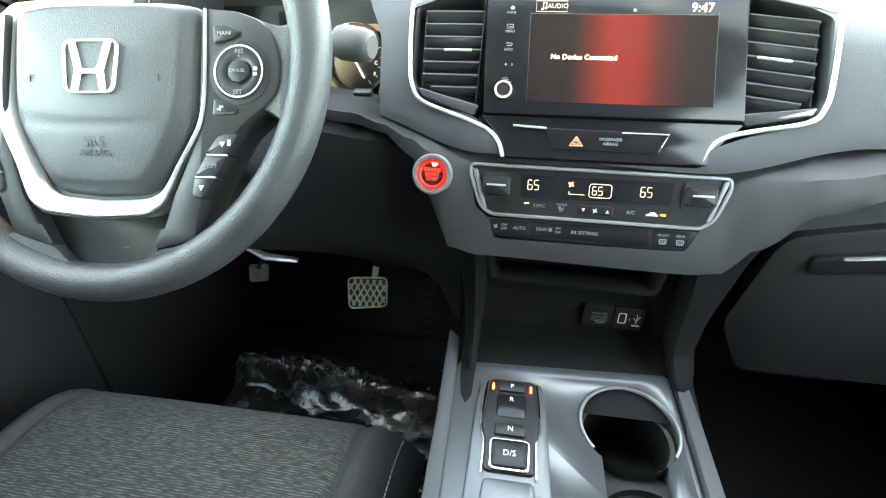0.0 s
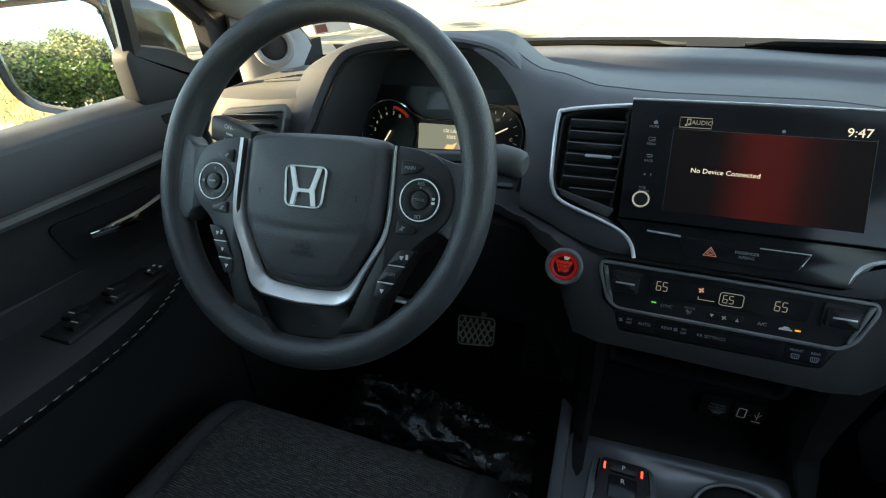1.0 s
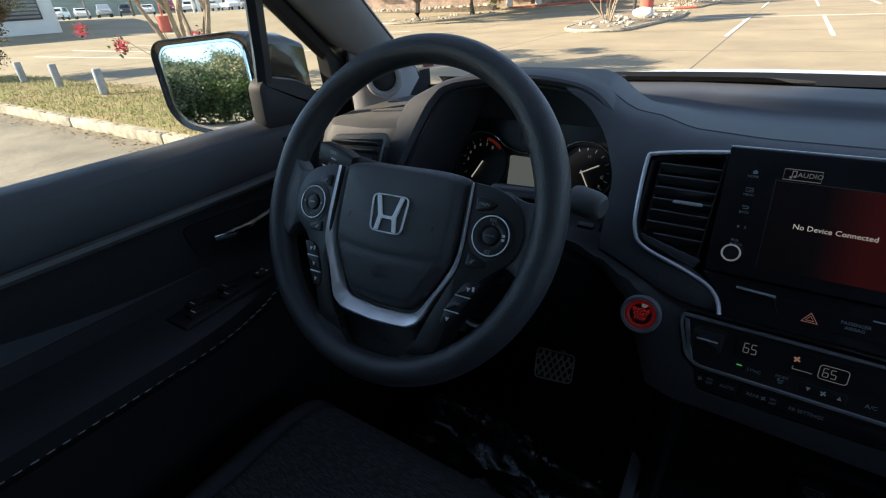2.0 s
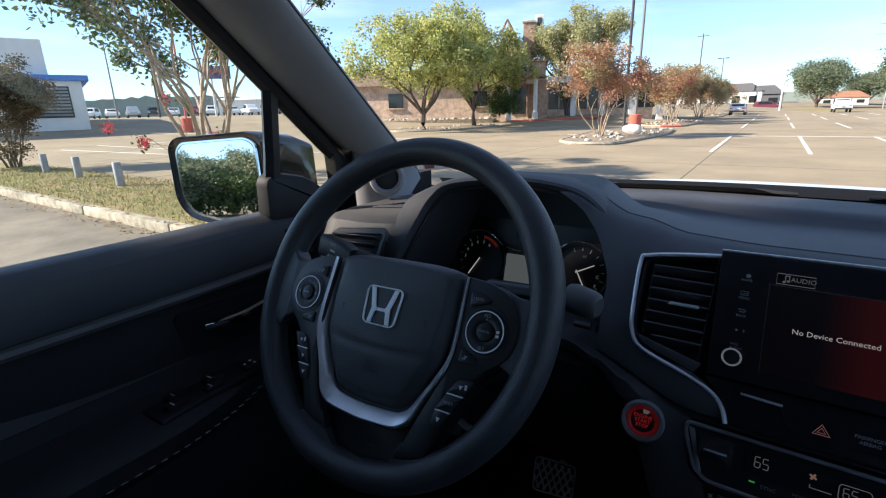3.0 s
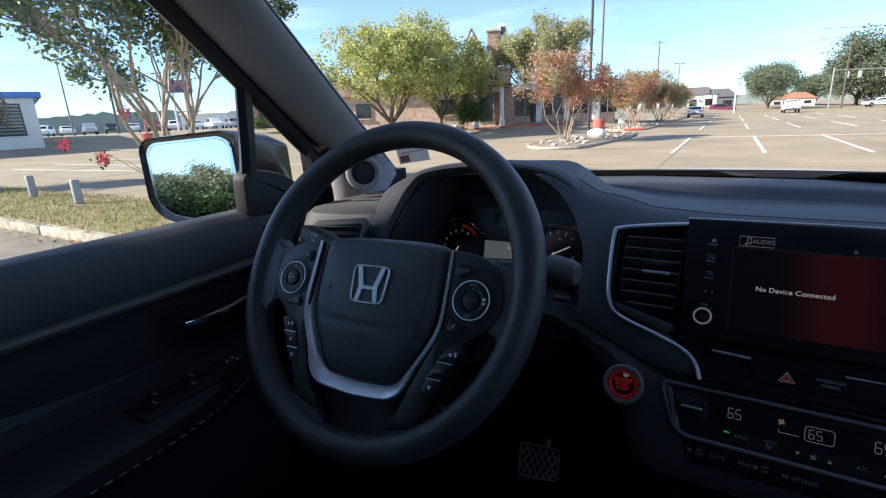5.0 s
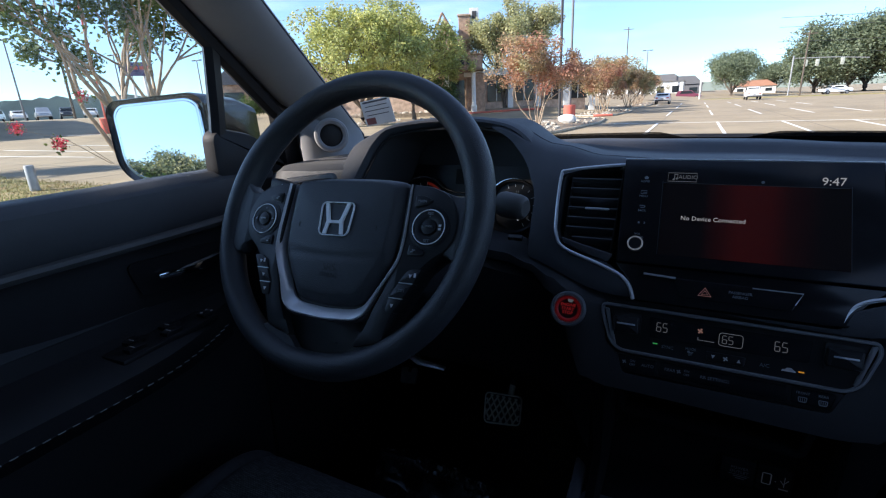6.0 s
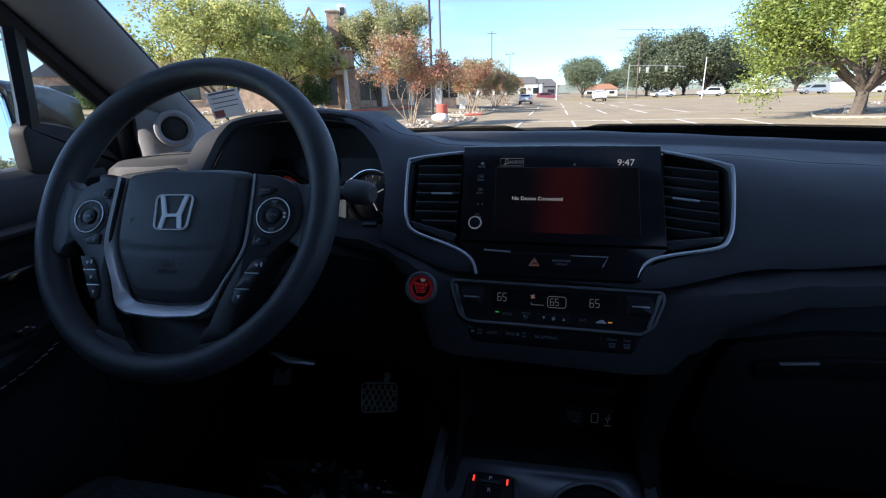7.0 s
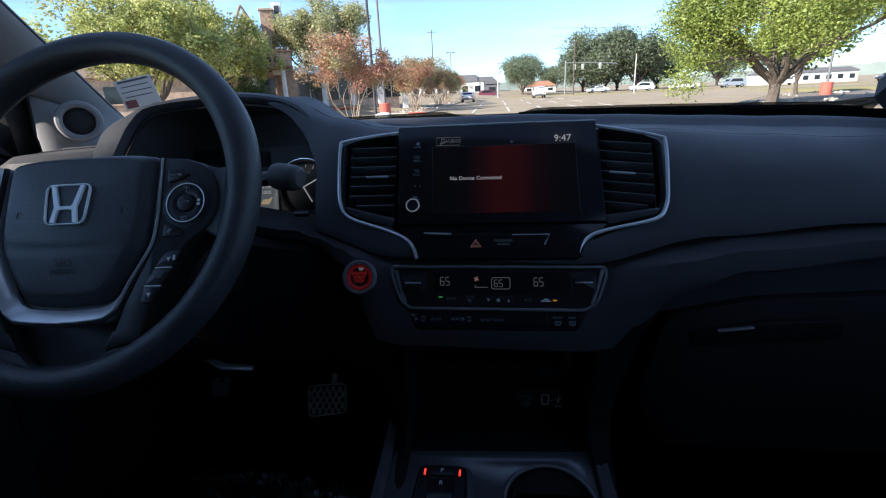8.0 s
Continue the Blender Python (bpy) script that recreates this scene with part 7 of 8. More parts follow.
# verge beside the lane
slab("verge", [(-60, 3.42), (-4.6, 3.42), (-3.6, 4.2), (-3.8, 5.6), (-60, 5.9)], -0.05, 0.13, GRASS, "dry patchy grass verge", "grass")
bm = bmesh.new()
for i in range(20):
    x0, x1 = -60 + 2.8 * i, -60 + 2.8 * (i + 1) - 0.015
    box(bm, x1 - x0, 0.17, 0.24, pose((x0 + x1) / 2, 3.34 + 0.01 * math.sin(i * 2.1), 0.03), 0.03, 2)
tube(bm, [(-4.1, 3.34, 0.06), (-3.75, 3.5, 0.06), (-3.5, 3.9, 0.06), (-3.45, 4.6, 0.06), (-3.6, 5.5, 0.06)], 0.09, 8)
tagged(P("kerb", bm, KERB, None), "worn pale concrete kerb along the verge", "kerb", kind="structure")
# grass blades and fallen leaves on the verge
rng = random.Random(11)
verts, faces = [], []
for i in range(16000):
    x, y = -4 - 16 * rng.random() ** 1.2, rng.uniform(3.46, 5.8)
    h, a = rng.uniform(0.02, 0.065), rng.uniform(0, 6.28)
    w = 0.006
    k = len(verts)
    c, s = math.cos(a) * w, math.sin(a) * w
    verts += [(x - c, y - s, 0.128), (x + c, y + s, 0.128), (x + rng.gauss(0, 0.02), y + rng.gauss(0, 0.02), 0.13 + h)]
    faces.append((k, k + 1, k + 2))
me = bpy.data.meshes.new("grass_blades")
me.from_pydata(verts, [], faces)
me.materials.append(mat("grass_blade", (0.22, 0.25, 0.07), 0.9, scale=0.9, second=(0.40, 0.30, 0.16), per_piece=0.3))
tagged(new("grass_blades", me), "short dry grass blades", "grass", kind="stuff")
verts, faces = [], []
for i in range(1500):
    near = rng.random() < 0.35
    x = rng.uniform(-14, -3.5)
    y = rng.gauss(3.18, 0.16) if near else rng.uniform(3.5, 5.6)
    z = 0.006 if y < 3.26 else 0.15
    a, s = rng.uniform(0, 6.28), rng.uniform(0.015, 0.04)
    k = len(verts)
    for q in range(4):
        b = a + q * 1.571
        verts.append((x + s * math.cos(b) * (1 if q % 2 else 0.55), y + s * math.sin(b) * (1 if q % 2 else 0.55), z + rng.uniform(0, 0.02)))
    faces.append((k, k + 1, k + 2, k + 3))
me = bpy.data.meshes.new("fallen_leaves")
me.from_pydata(verts, [], faces)
me.materials.append(mat("dead_leaf", (0.24, 0.15, 0.08), 0.9, scale=3, var=0.4, per_piece=0.4))
tagged(new("fallen_leaves", me), "brown fallen leaves by the kerb", "leaves", kind="stuff")

for x, y in ((-11.82, 4.80), (-14.65, 5.03), (-16.95, 5.06)):
    b = thing("bollard", "short galvanised steel pipe bollard on the verge", "bollard", (x, y, 0.12), group="bollards on the verge")
    bm = bmesh.new()
    lathe(bm, [(0.085, 0.0), (0.085, 0.505), (0.078, 0.52), (0.05, 0.527), (0.005, 0.53)], pose(x, y, 0.12), 20)
    P("pipe", bm, GALV, b)


# trees
def grow(rng, start, aim, length, r, depth, tubes, tips, spread=0.5, fork=(2, 3), curve=0.25, inner=2):
    p, d, pts = Vector(start), Vector(aim).normalized(), [Vector(start)]
    for i in range(4):
        d = (d + Vector((rng.gauss(0, curve), rng.gauss(0, curve), rng.gauss(0.05, curve * 0.5))) * 0.5).normalized()
        p = p + d * length / 4
        pts.append(p.copy())
    tubes.append((pts, [r * (1 - 0.10 * i) for i in range(5)]))
    if depth == 0:
        tips.append((p, d))
        return
    if depth <= inner:
        tips.append((pts[2], d))
    for k in range(rng.randint(*fork)):
        a = rng.uniform(0, 6.283)
        s = d.orthogonal().normalized()
        side = (s * math.cos(a) + s.cross(d) * math.sin(a))
        grow(rng, p, d + side * rng.uniform(spread * 0.6, spread * 1.3), length * rng.uniform(0.62, 0.85), r * 0.62, depth - 1, tubes, tips, spread, fork, curve, inner)


def leaf_mesh(name, rng, tips, material, per_tip, leaf, radius, flat=1.0, droop=0.0):
    verts, faces = [], []
    for p, d in tips:
        c = Vector(p) + Vector(d) * radius * 0.3
        R = radius * rng.uniform(0.6, 1.25)
        for i in range(int(per_tip * rng.uniform(0.6, 1.3))):
            q = Vector((rng.gauss(0, 1), rng.gauss(0, 1), rng.gauss(0, 1)))
            q = q.normalized() * R * rng.random() ** 0.45
            q.z = q.z * flat - droop * q.length
            s = leaf * rng.uniform(0.6, 1.4)
            u = Vector((rng.gauss(0, 1), rng.gauss(0, 1), rng.gauss(0, 0.6))).normalized()
            w = u.orthogonal().normalized()
            w = (w * math.cos(rng.uniform(0, 3.14)) + u.cross(w) * math.sin(rng.uniform(0, 3.14))).normalized()
            o = c + q
            k = len(verts)
            verts += [tuple(o - u * s), tuple(o + w * s * 0.55 + u * 0.1 * s), tuple(o + u * s), tuple(o - w * s * 0.55 + u * 0.1 * s)]
            faces.append((k, k + 1, k + 2, k + 3))
    me = bpy.data.meshes.new(name)
    me.from_pydata(verts, [], faces)
    me.materials.append(material)
    return me


def tree(at, name, label, seed, stems, length, r, depth, leaves, per_tip, leaf, radius, bark, spread=0.5, lean=0.0, trunk=0.0, group="", flat=1.0, sides=7, fork=(2, 3), flowers=0, curve=0.25, inner=2):
    rng = random.Random(seed)
    t = thing(name, label, "tree", at, group=group)
    tubes, tips = [], []
    base = Vector(at)
    if trunk:
        top = base + Vector((rng.gauss(0, 0.08), rng.gauss(0, 0.08), trunk))
        tubes.append(([base - Vector((0, 0, 0.1)), base.lerp(top, 0.1), base.lerp(top, 0.5) + Vector((rng.gauss(0, 0.05), 0, 0)), top], [r * 1.9, r * 1.45, r * 1.25, r * 1.15]))
    else:
        top = base
    for i in range(stems):
        a = 6.283 * (i + rng.uniform(-0.2, 0.2)) / stems
        o = Vector((math.cos(a), math.sin(a), 0))
        grow(rng, top + o * (0.04 if trunk else 0.16), Vector((0, 0, 1)) + o * (lean + rng.uniform(-0.1, 0.12)), length * rng.uniform(0.85, 1.15), r * rng.uniform(0.7, 1), depth, tubes, tips, spread, fork, curve, inner)
    bm = bmesh.new()
    for pts, rad in tubes:
        tube(bm, pts, rad, sides if rad[0] > 0.02 else 4)
    P("trunk", bm, bark, t)
    me = leaf_mesh("crown", rng, tips, leaves, per_tip, leaf, radius, flat)
    ob = new("crown", me)
    ob.parent = t
    ob.matrix_parent_inverse = t.matrix_world.inverted()
    if flowers:
        some = rng.sample(tips, min(flowers, len(tips)))
        ob = new("flowers", leaf_mesh("flowers", rng, some, FLOWER, 40, leaf * 0.7, radius * 0.5))
        ob.parent = t
        ob.matrix_parent_inverse = t.matrix_world.inverted()
    return t


# crape myrtle on the verge and the tall shrub beside it
tree((-11.25, 6.75, 0.0), "crape_myrtle", "multi-stemmed crape myrtle with pale bark and sparse green leaves", 21, 7, 1.70, 0.085, 4, LEAF_MYRTLE, 95, 0.055, 0.42, BARK_PALE, spread=0.42, lean=0.30, fork=(2, 3), curve=0.20, inner=1)
tree((-19.9, 5.15, 0.1), "shrub", "tall dark reddish shrub with thin stems", 4, 11, 1.00, 0.03, 3, LEAF_DARK, 85, 0.042, 0.34, BARK, spread=0.40, lean=0.20, flowers=2, inner=4)
rng = random.Random(9)
fl = thing("flower_sprig", "drooping sprigs of pink crape myrtle flowers", "flowers", (-12.2, 5.6, 1.0))
bm = bmesh.new()
TIPS = []
for a, b in (((-11.5, 6.2, 0.5), (-12.35, 5.05, 1.32)), ((-11.4, 6.2, 0.5), (-11.95, 5.55, 0.98)), ((-11.4, 6.3, 0.9), (-11.6, 6.0, 1.9)), ((-11.3, 6.3, 0.4), (-11.3, 6.9, 1.0))):
    a, b = Vector(a), Vector(b)
    tube(bm, [a, a.lerp(b, 0.5) + Vector((0, 0, 0.18)), b], [0.008, 0.006, 0.004], 5)
    TIPS.append((b, (b - a).normalized()))
P("stems", bm, BARK_PALE, fl)
for nm, m_, n_, s_, r_ in (("blossom", FLOWER, 170, 0.026, 0.17), ("leaf_tufts", LEAF_MYRTLE, 40, 0.04, 0.28)):
    ob = new(nm, leaf_mesh(nm, rng, TIPS, m_, n_, s_, r_))
    ob.parent = fl
    ob.matrix_parent_inverse = fl.matrix_world.inverted()

# trees in the lot
tree((-22.55, 30.8, 0.0), "shade_tree", "round yellow-green shade tree in the parking lot", 31, 8, 2.42, 0.17, 4, LEAF_LIGHT, 80, 0.105, 0.74, BARK, spread=0.62, lean=0.85, trunk=1.3, inner=3)
tree((-22.8, 39.0, 0.05), "shade_tree", "round yellow-green shade tree beside the restaurant", 37, 7, 2.15, 0.15, 4, LEAF_LIGHT, 85, 0.110, 0.70, BARK, spread=0.54, lean=0.60, trunk=1.5, inner=3)
tree((14.2, 27.6, 0.0), "shade_tree", "dense bright green shade tree on a lot island", 43, 8, 2.10, 0.22, 4, LEAF_PEAR, 165, 0.068, 0.88, BARK, spread=0.60, lean=0.90, trunk=1.15, inner=3)
tree((24.5, 44.0, 0.0), "shade_tree", "bright green tree farther along the island", 47, 5, 1.8, 0.12, 3, LEAF_PEAR, 60, 0.2, 1.0, BARK, spread=0.50, lean=0.45, trunk=1.2)
tree((-17.6, 49.0, 0.5), "cedar_elm", "tall olive-brown tree at the restaurant corner", 53, 8, 2.45, 0.16, 4, LEAF_OLIVE, 70, 0.10, 0.75, BARK, spread=0.23, lean=0.11, trunk=0.9, inner=4)
for i, (x, y, s) in enumerate(((-7.35, 25.1, 1.08), (-6.9, 41.5, 1.0), (-7.2, 46.0, 1.1), (-6.6, 57.0, 1.0), (-6.9, 64.0, 1.05), (-7.1, 71.0, 1.0), (-7.5, 80.0, 1.1), (-8.5, 90.0, 1.1))):
    tree((x, y, 0.12), "crape_myrtle", "rust-red crape myrtle with pale stems on a lot island", 60 + i, 6, 1.30 * s, 0.055, 3, (LEAF_RED, LEAF_RED, LEAF_RUST, LEAF_RUST, LEAF_RED, LEAF_RUST, LEAF_RED, LEAF_RUST)[i], 120, 0.060, 0.50, BARK_PALE, spread=0.50, lean=0.42, inner=1, group="crape myrtles along the islands")
# far trees, in the leaf green that carries painted haze
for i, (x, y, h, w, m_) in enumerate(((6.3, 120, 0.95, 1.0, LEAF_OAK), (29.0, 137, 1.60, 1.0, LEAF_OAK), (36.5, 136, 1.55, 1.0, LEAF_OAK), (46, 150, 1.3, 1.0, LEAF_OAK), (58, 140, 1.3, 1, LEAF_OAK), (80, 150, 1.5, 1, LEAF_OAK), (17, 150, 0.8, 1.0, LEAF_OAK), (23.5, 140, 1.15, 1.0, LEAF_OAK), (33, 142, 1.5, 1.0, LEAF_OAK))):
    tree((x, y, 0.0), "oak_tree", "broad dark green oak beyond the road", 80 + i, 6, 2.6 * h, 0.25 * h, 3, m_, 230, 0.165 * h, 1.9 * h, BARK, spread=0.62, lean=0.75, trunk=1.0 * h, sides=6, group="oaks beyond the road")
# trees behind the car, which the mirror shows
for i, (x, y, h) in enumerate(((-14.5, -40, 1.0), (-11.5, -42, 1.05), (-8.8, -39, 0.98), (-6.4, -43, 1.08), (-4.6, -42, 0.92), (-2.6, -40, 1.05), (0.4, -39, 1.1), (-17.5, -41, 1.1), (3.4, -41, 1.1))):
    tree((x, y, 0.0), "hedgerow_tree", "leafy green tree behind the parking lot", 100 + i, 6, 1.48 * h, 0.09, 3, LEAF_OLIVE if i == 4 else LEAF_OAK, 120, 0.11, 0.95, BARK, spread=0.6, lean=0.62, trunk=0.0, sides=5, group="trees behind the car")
hedge = thing("hedge", "dense dark green hedge behind the parking lot", "hedge", (-6, -37.5, 0))
rng = random.Random(8)
tips = [(Vector((rng.uniform(-26, 8), rng.uniform(-39, -36), rng.uniform(0.1, 2.4))), Vector((0, 0, 1))) for i in range(520)]
ob = new("crown", leaf_mesh("crown", rng, tips, LEAF_GREEN, 70, 0.13, 0.95))
ob.parent = hedge
ob.matrix_parent_inverse = hedge.matrix_world.inverted()
# unseen tree added beside the car so its shade covers most of the cabin
oak = thing("added_shade_oak", "unseen dense oak added to shade the cabin", "tree", (-5.2, -5.6, 0))
rng = random.Random(14)
bm = bmesh.new()
tube(bm, [(-5.2, -5.6, -0.1), (-5.2, -5.6, 0.6), (-5.1, -5.5, 3.2), (-5.2, -5.6, 5.0)], [0.34, 0.26, 0.20, 0.12], 12)
for i in range(9):
    a = i * 0.7
    tube(bm, [(-5.15, -5.55, 3.0 + 0.15 * i), (-5.15 + 0.9 * math.cos(a), -5.55 + 0.9 * math.sin(a), 4.2 + 0.2 * i), (-5.15 + 1.6 * math.cos(a), -5.55 + 1.6 * math.sin(a), 5.0 + 0.2 * i)], [0.09, 0.06, 0.02], 7)
P("trunk", bm, BARK, oak)
# crown squared off across the sun's direction for an even shade edge
tips = []
while len(tips) < 1200:
    q = Vector((rng.uniform(-1, 1), rng.uniform(-1, 1), rng.uniform(-1, 1)))
    if abs(q.x) ** 5 + abs(q.y) ** 5 + abs(q.z) ** 5 < 1:
        tips.append((Vector((-5.335 - 0.6 * 1.72 * q.x - 0.8 * 1.4 * q.y, -5.333 + 0.8 * 1.72 * q.x - 0.6 * 1.4 * q.y, 5.75 + 2.2 * q.z)), q))
ob = new("crown", leaf_mesh("crown", rng, tips, LEAF_GREEN, 70, 0.12, 0.30))
ob.parent = oak
ob.matrix_parent_inverse = oak.matrix_world.inverted()
# bush by the restaurant
bm = bmesh.new()
bush = thing("evergreen_bush", "rounded evergreen bush by the restaurant wall", "bush", (-21.0, 41.1, 0.9))
rng = random.Random(3)
tips = [(Vector((-21.0 + rng.gauss(0, 0.75), 41.1 + rng.gauss(0, 0.6), 1.0 + abs(rng.gauss(0.9, 0.6)))), Vector((0, 0, 1))) for i in range(120)]
bm.free()
ob = new("crown", leaf_mesh("crown", rng, tips, LEAF_GREEN, 90, 0.07, 0.5))
ob.parent = bush
ob.matrix_parent_inverse = bush.matrix_world.inverted()
for x, y, r in ((-33.5, 30.5, 0.9), (-40.0, 33.0, 0.9)):
    b2 = thing("round_bush", "low clipped round bush", "bush", (x, y, 1.0))
    tips = [(Vector((x + rng.gauss(0, r * 0.5), y + rng.gauss(0, r * 0.5), 1.2 + abs(rng.gauss(0.5, 0.3)))), Vector((0, 0, 1))) for i in range(30)]
    ob = new("crown", leaf_mesh("crown", rng, tips, LEAF_GREEN, 70, 0.07, 0.4))
    ob.parent = b2
    ob.matrix_parent_inverse = b2.matrix_world.inverted()

# parking islands with stones
def island(name, pts, label, stones, seed):
    t = thing(name, label, "traffic island", (pts[0][0], pts[0][1], 0), kind="structure")
    sm_ = smooth_poly(pts, 0.9, 5)
    bm = bmesh.new()
    prism(bm, sm_, -0.02, 0.10, Matrix(), 0.02)
    P("bed", bm, MULCH, t)
    bm = bmesh.new()
    tube(bm, [(x, y, 0.06) for x, y in sm_], 0.075, 6, closed=True)
    P("kerb", bm, KERB, t, "pale concrete kerb")
    rng = random.Random(seed)
    cx, cy = sum(p[0] for p in pts) / len(pts), sum(p[1] for p in pts) / len(pts)
    rock = bmesh.new()
    bmesh.ops.create_icosphere(rock, subdivisions=1, radius=0.13)
    for v in rock.verts:
        v.co *= rng.uniform(0.75, 1.2)
        v.co.z *= 0.7
    me = bpy.data.meshes.new("stone")
    rock.to_mesh(me)
    rock.free()
    me.materials.append(ROCK)
    for i in range(stones):
        k = rng.random() ** 0.5 * 0.88
        p = sm_[rng.randrange(len(sm_))]
        ob = new("stone", me)
        ob.parent = t
        s = rng.uniform(0.5, 1.5)
        ob.matrix_world = pose(cx + (p[0] - cx) * k, cy + (p[1] - cy) * k, 0.12, rng.uniform(0, 40), rng.uniform(0, 40), rng.uniform(0, 360)) @ Matrix.Scale(s, 4)
    return t


island("parking_island", [(-8.2, 21.6), (-7.0, 20.2), (-5.4, 20.6), (-4.7, 28.4), (-5.2, 33.6), (-7.6, 34.6), (-9.2, 30.0)], "kerbed parking island with stones and mulch", 70, 1)
island("parking_island", [(-8.4, 39.2), (-6.8, 37.8), (-5.4, 38.2), (-5.0, 47.0), (-6.0, 50.0), (-8.0, 50.2), (-9.0, 45.0)], "kerbed parking island with red-painted end", 60, 2)
island("parking_island", [(-8.6, 55.0), (-6.0, 54.2), (-5.2, 64.0), (-5.6, 92.0), (-9.0, 92.0), (-9.2, 66.0)], "long kerbed parking island", 40, 3)
island("parking_island", [(-25.8, 29.5), (-23.0, 28.6), (-20.6, 31.2), (-20.4, 40.2), (-22.0, 42.2), (-25.4, 41.0)], "shaded kerbed island under the trees", 40, 4)
island("parking_island", [(11.8, 26.0), (16.5, 25.0), (28.0, 37.0), (30.0, 46.0), (24.0, 46.5), (13.6, 30.5)], "kerbed island with trees", 60, 5)
bm = bmesh.new()
tube(bm, [(-6.75, 37.9, 0.08), (-6.2, 37.9, 0.08), (-5.45, 38.25, 0.08)], 0.095, 8)
tagged(P("kerb", bm, KERB_RED, None), "red painted kerb end of the island", "kerb", kind="structure")
bm = bmesh.new()
tube(bm, [(x, 44.0 + 0.30 * (x + 22), rise(x, 44.0 + 0.30 * (x + 22)) + 0.06) for x in [-22.0 + 1.0 * i for i in range(10)]], 0.12, 8)
tagged(P("kerb", bm, KERB_RED, None), "red painted kerb before the restaurant", "kerb", kind="structure")
# pale limestone lump on the near island
lump = thing("limestone_boulder", "small white limestone boulder on the island", "boulder", (-6.3, 27.6, 0.2))
bm = bmesh.new()
bmesh.ops.create_icosphere(bm, subdivisions=3, radius=0.35)
for v in bm.verts:
    v.co *= 1 + 0.25 * noise.noise(v.co * 4)
    v.co = Vector((v.co.x * 1.5, v.co.y, v.co.z * 0.75)) + Vector((-6.3, 27.6, 0.32))
P("rock", bm, WHITE, lump)


def lamp_post(x, y, h, label, can=True, r=0.085, arm=False, z=0.0):
    t = thing("lamp_post", label, "lamp post", (x, y, z), group="lamp posts in the lot")
    bm = bmesh.new()
    tube(bm, [(x, y, z), (x, y, z + h * 0.5), (x, y, z + h)], [r, r * 0.85, r * 0.65], 10, up=(1, 0, 0))
    P("mast", bm, POLE, t)
    if can:
        bm = bmesh.new()
        lathe(bm, [(0.37, 0.0), (0.37, 0.98), (0.35, 1.0), (0.1, 1.01)], pose(x, y, z), 24)
        P("base", bm, CAN_RED, t, "red painted round concrete base")
    bm = bmesh.new()
    for s in (-1, 1):
        box(bm, 0.55, 0.30, 0.14, pose(x + s * 0.6, y, z + h), 0.03)
    box(bm, 1.0, 0.07, 0.07, pose(x, y, z + h))
    P("lamp_head", bm, DARK, t)
    return t


lamp_post(-7.28, 32.3, 13.0, "tall grey lamp post on a red round base")
lamp_post(23.9, 39.3, 9.5, "tall grey lamp post on a red round base beyond the tree")
lamp_post(-8.7, 99.7, 8.9, "twin-headed lamp post far across the lot", False, 0.12)
lamp_post(-64.6, 27.2, 8.2, "thin lamp post by the far car lot", False, 0.10, z=1.4)
lamp_post(-57.0, 33.5, 6.5, "thin lamp post by the far car lot", False, 0.09, z=1.4)
lamp_post(-60.0, 46.0, 6.8, "thin lamp post by the far car lot", False, 0.09, z=1.4)
can = thing("lamp_post", "red round concrete base by the far lane", "lamp base", (-38.2, 20.9, 1.1))
bm = bmesh.new()
lathe(bm, [(0.40, 0.0), (0.40, 1.05), (0.36, 1.08), (0.05, 1.09)], pose(-38.2, 20.9, rise(-38.2, 20.9)), 20)
tube(bm, [(-38.2, 20.9, 1), (-38.2, 20.9, 9.5)], 0.07, 8)
P("base", bm, CAN_RED, can)


def utility(x, y, h, label, z=0.0, r=0.14, arms=1):
    t = thing("utility_pole", label, "utility pole", (x, y, z), group="utility poles")
    bm = bmesh.new()
    tube(bm, [(x, y, z), (x, y, z + h)], [r, r * 0.7], 8)
    P("mast", bm, BARK if arms else (DARK if h > 12 else WHITE), t)
    for i in range(arms):
        bm = bmesh.new()
        box(bm, 2.2, 0.12, 0.12, pose(x, y, z + h - 0.5 - 0.8 * i))
        P("crossarm", bm, BARK, t)
    return t


utility(-14.6, 119, 15.4, "tall wooden utility pole beyond the lot")
utility(-8.3, 33.8, 16.0, "tall dark wooden pole behind the red tree", arms=0, r=0.10)
utility(0.4, 100, 6.9, "white pole beyond the lot", arms=0)
utility(23.0, 87, 6.1, "white leaning pole by the road", arms=0, r=0.09)
utility(15.0, 100, 10.0, "utility pole by the junction", arms=1)
utility(-60.5, 30.0, 11.0, "wooden utility pole far behind the car lot", z=1.4)
wires = thing("overhead_wires", "overhead wires crossing above the road", "wires", (30, 130, 14))
for k, (za, zb) in enumerate(((15.2, 14.0), (13.4, 12.4), (10.6, 9.8), (8.2, 7.6))):
    bm = bmesh.new()
    pts = [(14 + 10 * i, 128, za + (zb - za) * i / 12 - 0.6 * math.sin(math.pi * ((i / 4) % 1))) for i in range(13)]
    tube(bm, pts, 0.035, 4)
    P("wire", bm, DARK, wires)
sig = thing("traffic_signals", "traffic signals on a mast arm at the junction", "traffic light", (17, 106, 0))
bm = bmesh.new()
tube(bm, [(14.2, 106, 0), (14.2, 106, 6.6)], 0.12, 8)
tube(bm, [(14.2, 106, 6.2), (20.0, 106, 6.0), (24.5, 106, 5.6)], 0.08, 6)
P("mast", bm, GALV, sig)
